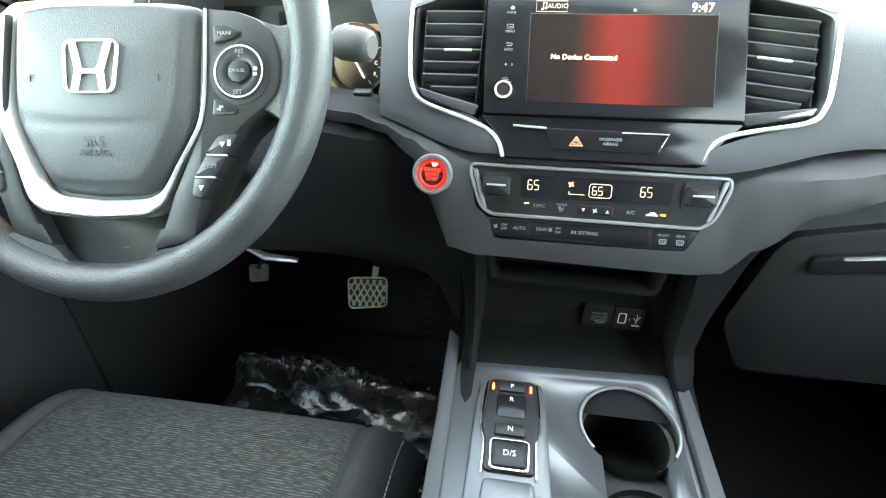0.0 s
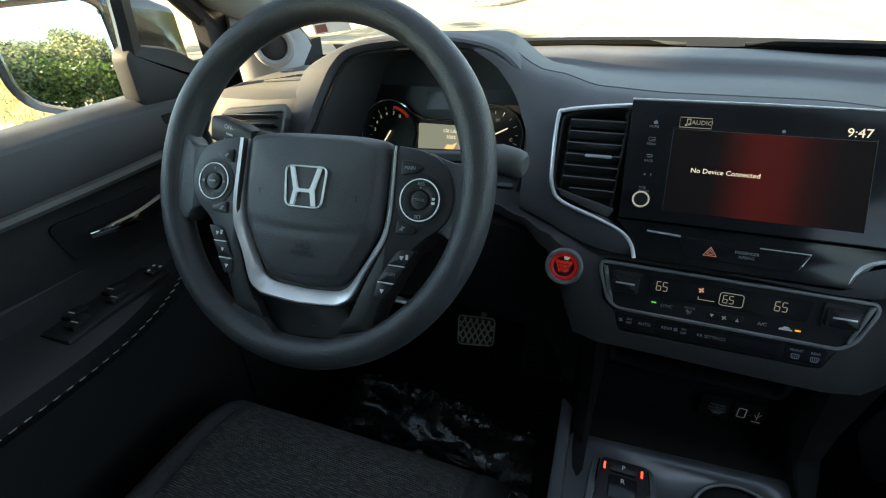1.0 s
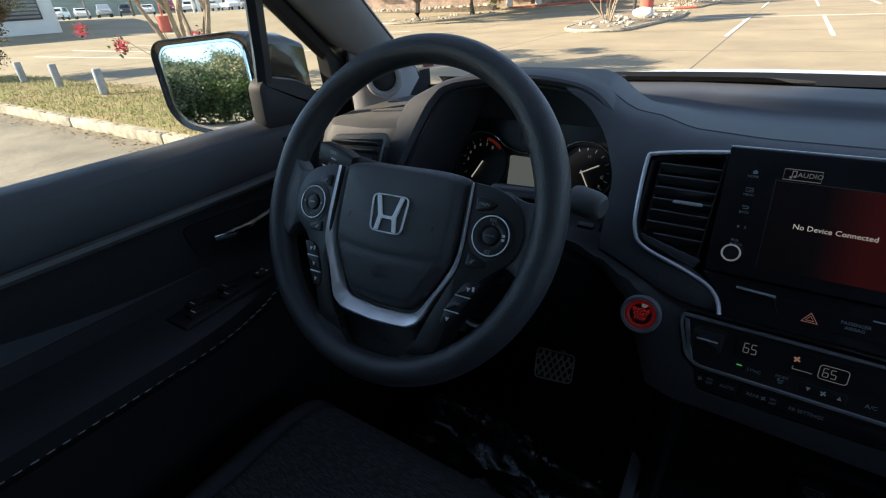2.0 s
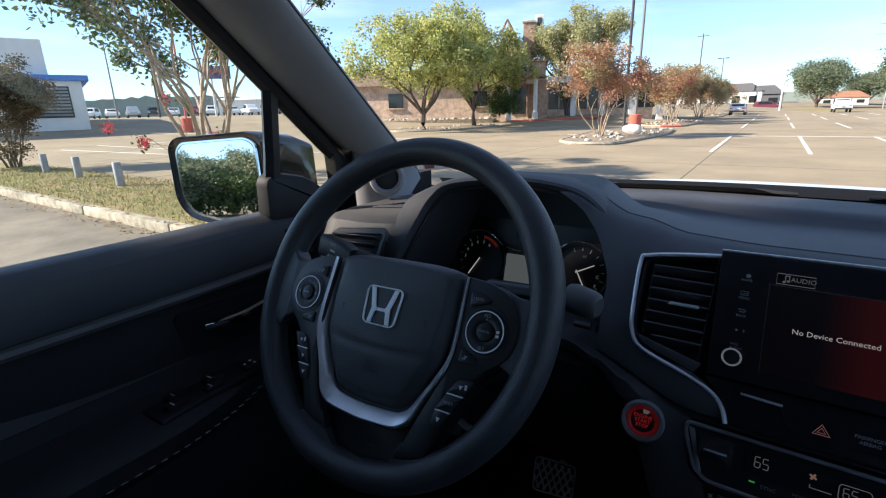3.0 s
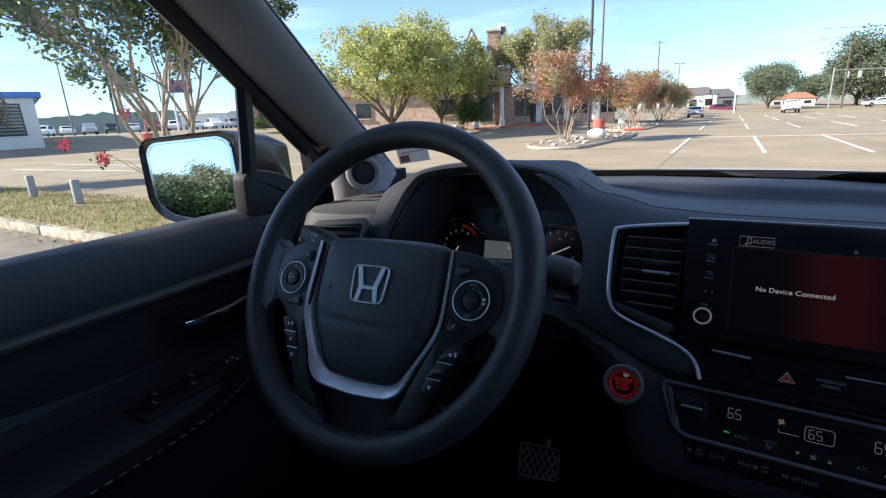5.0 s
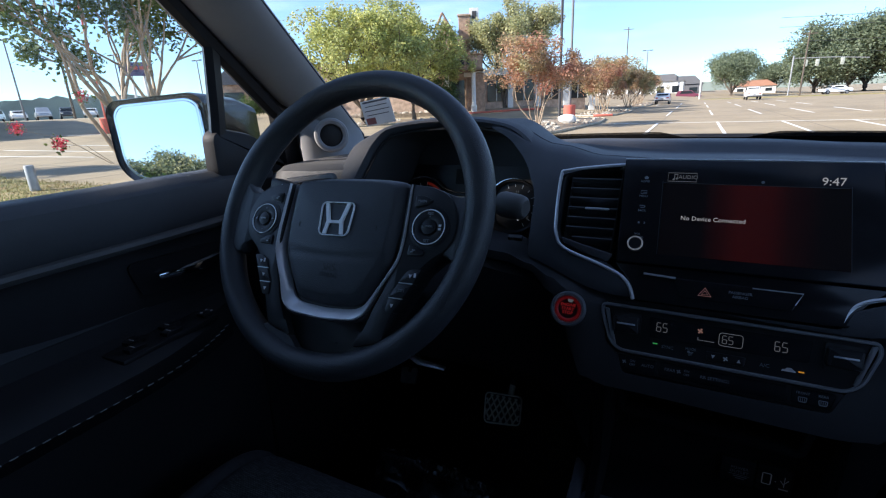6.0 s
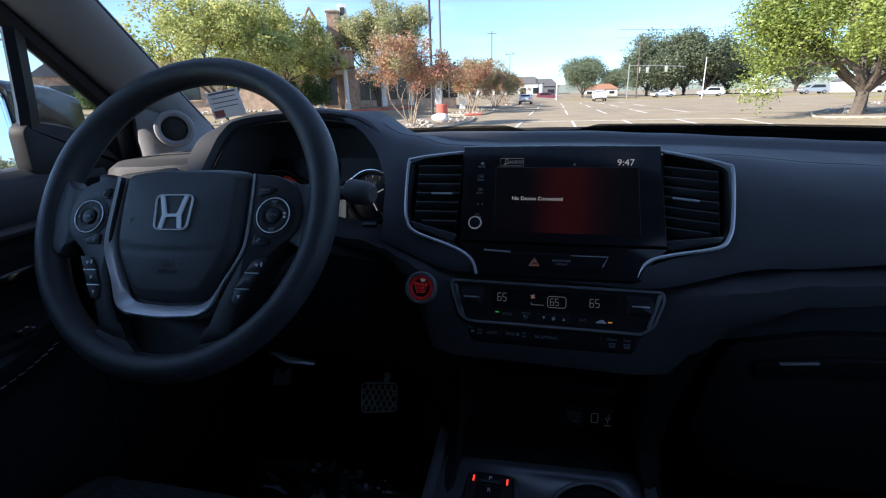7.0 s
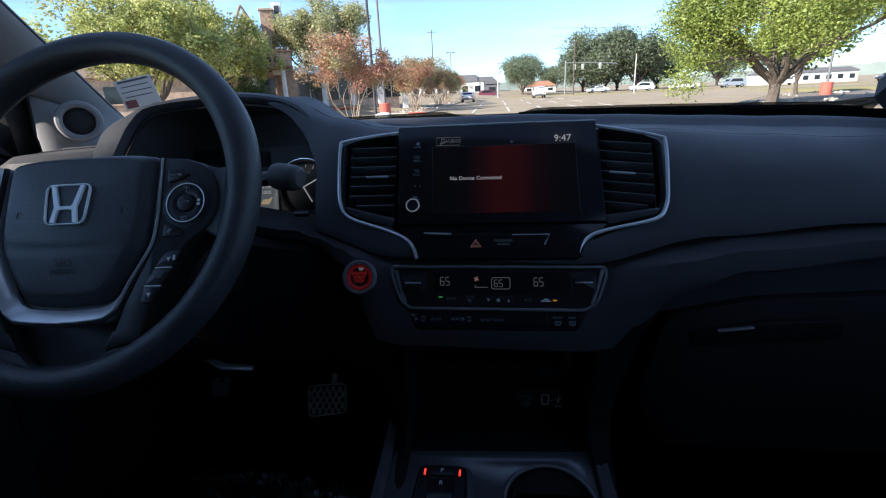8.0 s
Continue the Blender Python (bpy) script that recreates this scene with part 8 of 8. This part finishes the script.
for x in (16.0, 17.6, 21.0):
    bm = bmesh.new()
    box(bm, 0.55, 0.15, 1.1, pose(x, 105.8, 5.3), 0.05)
    P("signal_head", bm, mat("signal_plate", (0.36, 0.38, 0.33), 0.6), sig)

# road markings
marks = thing("bay_markings", "white painted parking bay lines", "road marking", (1, 25, 0), kind="structure")
for x in (-1.70, 1.0, 3.65, 6.3, 8.95, -4.4):
    for y0, y1 in ((18.6, 28.0), (36.4, 45.0), (53.0, 61.0), (67.5, 75.0)):
        if x < -4 and y0 < 60:
            continue
        bm = bmesh.new()
        box(bm, 0.11, y1 - y0, 0.006, pose(x + 0.02 * math.sin(y0), (y0 + y1) / 2, 0.004))
        P("line", bm, LINE, marks)
for x, y, L_, a in ((-30, 12.6, 16, 0), (-34, 15.2, 20, 0), (-26, 10.4, 10, 4), (-40, 18.5, 24, 0), (3, 27.9, 26, 0), (-17, 13.2, 5.5, 20), (-20, 22, 6, 10)):
    bm = bmesh.new()
    box(bm, L_, 0.10, 0.006, pose(x, y, rise(x, y) + 0.005, 0, 0, a))
    P("line", bm, LINE, marks)
# joints in the concrete
JOINT = mat("concrete_joint", (0.13, 0.115, 0.095), 0.95, var=0.3, scale=3)
joints = thing("concrete_joints", "dark expansion joints in the concrete", "pavement joints", (0, 20, 0), kind="structure")
for i in range(9):
    bm = bmesh.new()
    box(bm, 0.025, 90, 0.003, pose(-26 + 6.1 * i, 50, 0.0015))
    P("joint", bm, JOINT, joints)
for j in range(12):
    bm = bmesh.new()
    box(bm, 44, 0.025, 0.003, pose(-2, 8.5 + 6.1 * j, 0.0015))
    P("joint", bm, JOINT, joints)


# buildings
def wall_box(name, parent, x, y, z, sx, sy, sz, material, rz=0.0, bevel=0.03, label=""):
    bm = bmesh.new()
    box(bm, sx, sy, sz, pose(x, y, z, 0, 0, rz), bevel, 1)
    return P(name, bm, material, parent, label)


rest = thing("restaurant", "brown stone restaurant with a gabled roof, chimney and white porch columns", "restaurant", (-26, 48, 0.8))
RM = pose(-19.6, 46.1, 0.85, 0, 0, 22)


def at_rest(name, x, y, z, sx, sy, sz, material, label="", rz=0.0, bevel=0.02):
    bm = bmesh.new()
    box(bm, sx, sy, sz, RM @ pose(x, y, z, 0, 0, rz), bevel, 1)
    return P(name, bm, material, rest, label)


at_rest("wall", -11, 5.2, 1.1, 20, 8, 4.4, STONE, "stone front wall")
at_rest("wall", 5.0, 6.0, 0.9, 12, 8, 4.2, STONE, "stone wing wall")
RB = RM @ basis((0, 0, 0), (1, 0, 0), (0, 0, 1))
bm = bmesh.new()
prism(bm, [(-22, 3.25), (-1.5, 3.25), (-4.0, 4.7), (-19, 4.7)], -9.5, -0.6, RB)
P("roof", bm, ROOF, rest, "brown shingle roof")
# steep gable with a brick face, a pale verge board on each slope and a tiled skirt over the porch
bm = bmesh.new()
prism(bm, [(-5.6, 3.4), (-0.2, 3.4), (-3.1, 8.6)], -6.0, -1.1, RB)
P("gable", bm, ROOF, rest, "steep brown gable")
bm = bmesh.new()
prism(bm, [(-5.1, 3.5), (-0.7, 3.5), (-3.1, 7.9)], -1.12, -0.95, RB)
P("gable_face", bm, BRICK, rest, "brick gable face")
for xa, xb in ((-5.75, -3.1), (-0.05, -3.1)):
    bm = bmesh.new()
    tube(bm, [RB @ Vector((xa, 3.3, 0.9)), RB @ Vector((xb, 8.68, 0.9))], 0.11, 6)
    P("verge_board", bm, TRIM_WOOD, rest, "weathered verge board")
at_rest("chimney", -1.2, 3.4, 6.3, 1.15, 1.15, 5.2, BRICK, "brick chimney")
at_rest("chimney_cap", -1.2, 3.4, 8.98, 1.35, 1.35, 0.18, STONE, "stone chimney cap")
at_rest("flue_box", -0.2, 4.0, 8.2, 0.9, 0.9, 3.0, WHITE, "white flue box")
at_rest("flue_opening", -0.2, 3.53, 9.0, 0.45, 0.06, 0.8, DARK)
at_rest("porch_roof", -1.6, 0.6, 4.25, 4.4, 3.0, 1.25, BRICK, "brown porch fascia")
at_rest("porch_trim", -1.6, 0.6, 4.95, 4.7, 3.3, 0.14, TRIM_WOOD)
at_rest("porch_trim", -1.6, 0.6, 3.58, 4.6, 3.2, 0.14, TRIM_WOOD)
for i in range(9):
    at_rest("rafter_end", -3.7 + 0.52 * i, -1.08, 5.1, 0.14, 0.30, 0.16, TRIM_WOOD, "weathered rafter end")
for x in (-0.3, -2.9):
    bm = bmesh.new()
    lathe(bm, [(0.30, -0.6), (0.30, 0.2), (0.22, 0.3), (0.20, 3.2), (0.28, 3.4), (0.28, 3.65)], RM @ pose(x, -0.5, 0), 16)
    P("column", bm, WHITE, rest, "white round porch column")
at_rest("door", -1.9, 1.15, 1.4, 1.3, 0.15, 2.6, DARK_GLASS, "dark glazed door")
at_rest("door_frame", -1.9, 1.12, 2.78, 1.6, 0.16, 0.16, TRIM_WOOD)
for x in (-2.64, -1.16):
    at_rest("door_frame", x, 1.12, 1.4, 0.14, 0.16, 2.7, TRIM_WOOD)
at_rest("porch_pier", 0.35, 1.0, 1.3, 0.9, 0.9, 4.0, BRICK, "brick pier beside the door")
for x in (-6, -15):
    at_rest("window", x, 1.12, 1.7, 1.6, 0.12, 1.5, DARK_GLASS, "dark window")
    at_rest("window_sill", x, 1.08, 0.90, 1.9, 0.24, 0.12, STONE)
for x in (2.0, 4.8, 7.6, 10.2):
    at_rest("window", x, 1.95, 1.5, 1.9, 0.14, 2.0, DARK_GLASS, "tall dark window")
    at_rest("window_bar", x, 1.86, 1.5, 0.08, 0.06, 2.0, WHITE)
    at_rest("pier", x + 1.4, 1.80, 1.3, 0.55, 0.50, 4.2, WHITE, "white pier between the windows")
at_rest("wing_roof", 5.0, 5.6, 3.3, 12.6, 9.0, 0.6, WHITE, "white wing fascia")
for i in range(4):
    at_rest("sign_bar", -2.9 + 0.62 * i + 0.3, -0.93, 4.25, 0.36, 0.06, 0.55, DARK, "dark sign character")
# planted strip with stones before the restaurant
strip = thing("planting_strip", "mulched planting strip with loose stones before the restaurant", "planting bed", tuple(RM @ Vector((-8, -1.5, -0.6))), kind="structure")
bm = bmesh.new()
box(bm, 16, 2.6, 0.9, RM @ pose(-12.2, -0.4, -0.70), 0.05, 1)
P("bed", bm, MULCH, strip)
rng = random.Random(23)
for i in range(70):
    bm = bmesh.new()
    bmesh.ops.create_icosphere(bm, subdivisions=1, radius=rng.uniform(0.10, 0.24))
    bmesh.ops.transform(bm, matrix=RM @ pose(-12.2 + rng.uniform(-7.8, 7.8), -0.4 + rng.uniform(-1.2, 0.6), -0.23, rng.uniform(0, 90), 0, rng.uniform(0, 180)), verts=bm.verts)
    P("stone", bm, ROCK, strip)
# white building with a blue band
dealer = thing("blue_band_building", "white building with a blue band and louvred shutter", "shop building", (-50, 14, 1.5))
BMx = pose(-45.05, 16.9, 1.5, 0, 0, -108)
for nm, x, y, z, sx, sy, sz, m_, lab in (("wall", 6, -6, 0.8, 12, 12, 4.6, WHITE, "white wall"), ("upper_wall", 7.9, -6.8, 4.4, 12, 12, 2.8, WHITE, "white parapet"), ("band", 5.7, -5.9, 3.05, 12.4, 12.4, 0.42, BLUE, "blue band"),
                                         ("shutter_frame", 2.2, 0.03, 1.3, 2.7, 0.1, 2.3, DARK, "dark shutter frame")):
    bm = bmesh.new()
    box(bm, sx, sy, sz, BMx @ pose(x, y, z), 0.03, 1)
    P(nm, bm, m_, dealer, lab)
for i in range(9):
    bm = bmesh.new()
    box(bm, 2.5, 0.08, 0.13, BMx @ pose(2.2, 0.10, 0.35 + 0.24 * i, -25), 0.01, 1)
    P("louvre", bm, GALV, dealer)
# far buildings
def simple_building(name, x, y, z, sx, sy, sz, wallm, roofm, label, windows=4, roof_h=0.6, rz=0):
    t = thing(name, label, "building", (x, y, z))
    M_ = pose(x, y, z, 0, 0, rz)
    bm = bmesh.new()
    box(bm, sx, sy, sz, M_ @ shift(0, 0, sz / 2), 0.02, 1)
    P("wall", bm, wallm, t)
    bm = bmesh.new()
    prism(bm, [(-sx / 2 - 0.3, 0), (sx / 2 + 0.3, 0), (sx / 2 - min(2, sx / 4), roof_h), (-sx / 2 + min(2, sx / 4), roof_h)], -sy / 2 - 0.3, sy / 2 + 0.3, M_ @ shift(0, 0, sz) @ basis((0, 0, 0), (1, 0, 0), (0, 0, 1)))
    P("roof", bm, roofm, t)
    for i in range(windows):
        bm = bmesh.new()
        box(bm, sx / windows * 0.45, 0.1, sz * 0.4, M_ @ shift(-sx / 2 + sx * (i + 0.5) / windows, -sy / 2 - 0.03, sz * 0.52), 0.01, 1)
        P("window", bm, DARK_GLASS, t)
    return t


simple_building("shop", -14, 132, 0.3, 22, 10, 3.6, WHITE, GREY_ROOF, "white shop with a dark roof far across the lot", 7, 1.6)
simple_building("shop", -38, 96, 0.6, 26, 10, 3.6, WHITE, WHITE, "white strip of shops behind the crape myrtles", 9, 0.4, 10)
simple_building("house", 12.5, 150, 0.3, 9, 8, 1.8, WHITE, TILE_ROOF, "white house with an orange tiled roof", 3, 1.4)
simple_building("house", -3.0, 146, 0.3, 8, 8, 3.0, GREY_ROOF, GREY_ROOF, "grey house with a dark roof", 2, 2.0)
simple_building("shop", 66, 118, 0.0, 18, 8, 2.2, WHITE, GREY_ROOF, "long low shop beyond the road", 8, 0.8)
simple_building("shop", -86, 60, 1.4, 11, 8, 2.8, WHITE, WHITE, "white showroom behind parked cars", 6, 0.4, -50)
simple_building("shop", -44.5, 41.5, 1.4, 9, 6, 2.8, BRICK, GREY_ROOF, "low brown shed beside the restaurant", 2, 1.6, 40)
sign = thing("road_sign", "blue and white billboard on two posts", "billboard", (-50.9, 31.9, 1.4))
SG = basis((-50.95, 31.9, 6.0), (0.53, 0.85, 0), (0, 0, 1))
bm = bmesh.new()
box(bm, 2.95, 0.3, 1.3, SG @ pose(0, 0, 0, 90), 0.02, 1)
P("panel", bm, mat("billboard_face", (0.22, 0.17, 0.26), 0.6, scale=1.5, second=(0.05, 0.045, 0.11)), sign)
for x in (-0.5, 0.6):
    bm = bmesh.new()
    tube(bm, [SG @ Vector((x, -0.6, -0.2)), SG @ Vector((x, -4.6, -0.2))], 0.12, 8)
    P("post", bm, WHITE, sign)
bm = bmesh.new()
for i in range(5):
    box(bm, 0.35, 0.05, 0.3, SG @ pose(-1.0 + 0.5 * i, 0.1, 0.17, 90), 0.01, 1)
P("sign_bars", bm, CAN_RED, sign)


# parked cars
def car(x, y, z, rz, material, kind, label, group=""):
    t = thing(kind, label, "car" if kind != "pickup_truck" else "truck", (x, y, z), group=group)
    M_ = pose(x, y, z, 0, 0, rz)
    L_ = 4.6 if kind != "pickup_truck" else 5.5
    if kind == "pickup_truck":
        side = [(-L_ / 2, 0.42), (-L_ / 2, 1.05), (-L_ / 2 + 1.9, 1.08), (-L_ / 2 + 2.0, 1.75), (-L_ / 2 + 3.6, 1.78), (L_ / 2 - 1.1, 1.12), (L_ / 2 - 0.1, 1.0), (L_ / 2, 0.45)]
    elif kind == "suv":
        side = [(-L_ / 2, 0.40), (-L_ / 2, 1.0), (-L_ / 2 + 0.35, 1.66), (0.5, 1.70), (1.15, 1.10), (L_ / 2 - 0.1, 0.98), (L_ / 2, 0.42)]
    else:
        side = [(-L_ / 2, 0.38), (-L_ / 2 + 0.05, 0.98), (-L_ / 2 + 0.75, 1.05), (-L_ / 2 + 1.3, 1.43), (0.45, 1.45), (1.15, 1.00), (L_ / 2 - 0.1, 0.85), (L_ / 2, 0.40)]
    sp = smooth_poly(side, 0.18, 4)
    bm = bmesh.new()
    rings = []
    for yy, q in ((-0.90, 0.94), (-0.86, 0.99), (-0.5, 1.0), (0.5, 1.0), (0.86, 0.99), (0.90, 0.94)):
        rings.append([(px, yy * (1 - 0.22 * max(0, pz - 1.0)), 0.40 + (pz - 0.40) * q) for px, pz in sp])
    loft(bm, rings, m=M_)
    P("body", bm, material, t)
    for s in (-1, 1):
        bm = bmesh.new()
        hi = max(p[1] for p in side)
        x0 = -L_ / 2 + (2.1 if kind == "pickup_truck" else 0.7 if kind == "suv" else 1.35)
        prism(bm, smooth_poly([(x0, 1.08), (x0 + 0.25, hi - 0.10), (0.35 + (0.5 if kind == "pickup_truck" else 0), hi - 0.09), (0.95, 1.10)], 0.08), 0, 0.03, M_ @ Matrix(((1, 0, 0, 0), (0, 0, s, s * 0.85), (0, 1, 0, 0), (0, 0, 0, 1))))
        P("side_glass", bm, DARK_GLASS, t)
        for wx in (-L_ / 2 + 0.85, L_ / 2 - 0.85):
            bm = bmesh.new()
            lathe(bm, [(0.20, -0.11), (0.33, -0.10), (0.34, 0.0), (0.33, 0.10), (0.20, 0.11)], M_ @ pose(wx, s * 0.80, 0.34, 90), 18)
            wh = P("wheel", bm, TYRE, t)
            bm = bmesh.new()
            lathe(bm, [(0.20, -0.115), (0.05, -0.118), (0.20, 0.115), (0.05, 0.118)], M_ @ pose(wx, s * 0.80, 0.34, 90), 14)
            P("rim", bm, GALV, t)
    hi = max(p[1] for p in side)
    for ex, back in ((-1, True), (1, False)):
        bm = bmesh.new()
        gx0 = -L_ / 2 + (2.02 if kind == "pickup_truck" else 0.20 if kind == "suv" else 1.0) if back else 0.95
        zc = (1.42 if kind == "pickup_truck" else 1.32 if kind == "suv" else 1.24)
        box(bm, 0.06, 1.35, (0.46 if kind != "sedan" else 0.34), M_ @ pose(gx0 - (0.03 if back else -0.03), 0, zc, 0, (0 if kind == "pickup_truck" else 28 if kind == "suv" else 52) * (1 if back else -1)), 0.02, 1)
        P("rear_window" if back else "front_window", bm, DARK_GLASS, t)
        for s in (-1, 1):
            bm = bmesh.new()
            box(bm, 0.08, 0.30, 0.16, M_ @ pose(ex * (L_ / 2 - 0.02), s * 0.66, 0.84), 0.03, 1)
            P("tail_light" if back else "headlight", bm, CAN_RED if back else WHITE, t)
    bm = bmesh.new()
    box(bm, 0.05, 1.7, 0.22, M_ @ pose(-L_ / 2 - 0.01, 0, 0.50), 0.02, 1)
    P("bumper", bm, DARK, t)
    bm = bmesh.new()
    box(bm, 0.03, 0.34, 0.14, M_ @ pose(-L_ / 2 - 0.03, 0, 0.74), 0.01, 1)
    P("plate_bar", bm, GALV, t)
    return t


PAINT_W = mat("white_car_paint", (0.78, 0.78, 0.78), 0.3, var=0.03, coat=0.5)
PAINT_S = mat("silver_car_paint", (0.45, 0.46, 0.47), 0.3, 0.5, var=0.03, coat=0.5)
PAINT_R = mat("maroon_car_paint", (0.16, 0.025, 0.04), 0.3, var=0.05, coat=0.5)
PAINT_D = mat("dark_car_paint", (0.03, 0.035, 0.045), 0.3, var=0.05, coat=0.5)
car(-4.1, 74.4, 0.0, 90, PAINT_W, "sedan", "white sedan parked tail towards the camera")
car(7.1, 84.5, 0.0, 90, PAINT_W, "pickup_truck", "white pickup truck parked in the far bays")
car(-1.5, 112, 0.0, 0, PAINT_R, "suv", "maroon car on the road beyond the lot")
car(-9.6, 118, 0.0, 0, PAINT_W, "suv", "white van beyond the lot")
for i, (x, y, m_, k) in enumerate(((30, 108, PAINT_W, "suv"), (38, 107, PAINT_W, "pickup_truck"), (46, 104, PAINT_S, "suv"), (54, 101, PAINT_W, "sedan"), (22, 112, PAINT_W, "sedan"), (70, 98, PAINT_D, "sedan"))):
    car(x, y, 0.0, 175 + 4 * i, m_, k, "car parked along the road beyond the lot", "cars along the road")
for i in range(14):
    t_ = i / 13
    x, y = -90 + 24 * t_, 34 + 30 * t_
    m_ = (PAINT_W, PAINT_W, PAINT_S, PAINT_D, PAINT_W, PAINT_R, PAINT_W)[i % 7]
    car(x, y, 1.45, -35 + (i * 37) % 20, m_, ("suv", "sedan", "pickup_truck")[i % 3], "car in the dealer's row across the lot", "cars in the far row")

# far wooded hills and roadside grass
rng = random.Random(77)
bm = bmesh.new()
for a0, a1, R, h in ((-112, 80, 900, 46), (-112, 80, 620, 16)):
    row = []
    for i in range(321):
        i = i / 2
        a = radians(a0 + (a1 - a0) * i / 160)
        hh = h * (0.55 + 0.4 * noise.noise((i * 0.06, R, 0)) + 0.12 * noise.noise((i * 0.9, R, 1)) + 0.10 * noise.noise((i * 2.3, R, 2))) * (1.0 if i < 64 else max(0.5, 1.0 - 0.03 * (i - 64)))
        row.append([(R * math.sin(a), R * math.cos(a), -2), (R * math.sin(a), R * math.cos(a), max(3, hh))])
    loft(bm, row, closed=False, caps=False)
# distance haze is painted into the hills' pale grey-green
tagged(P("backdrop", bm, mat("hazed_wooded_hill", (0.21, 0.255, 0.225), 0.95, scale=0.05, second=(0.25, 0.29, 0.27), bump=0.3, bscale=0.3), None), "far wooded hills", "hills", kind="structure")
slab("verge", [(-30, 98), (30, 96), (120, 70), (120, 76), (30, 103), (-30, 105)], -0.05, 0.08, GRASS, "green grass strip along the far road", "grass")
slab("verge", [(30, 52), (60, 45), (62, 66), (34, 72)], -0.05, 0.08, GRASS, "grass patch by the road", "grass")
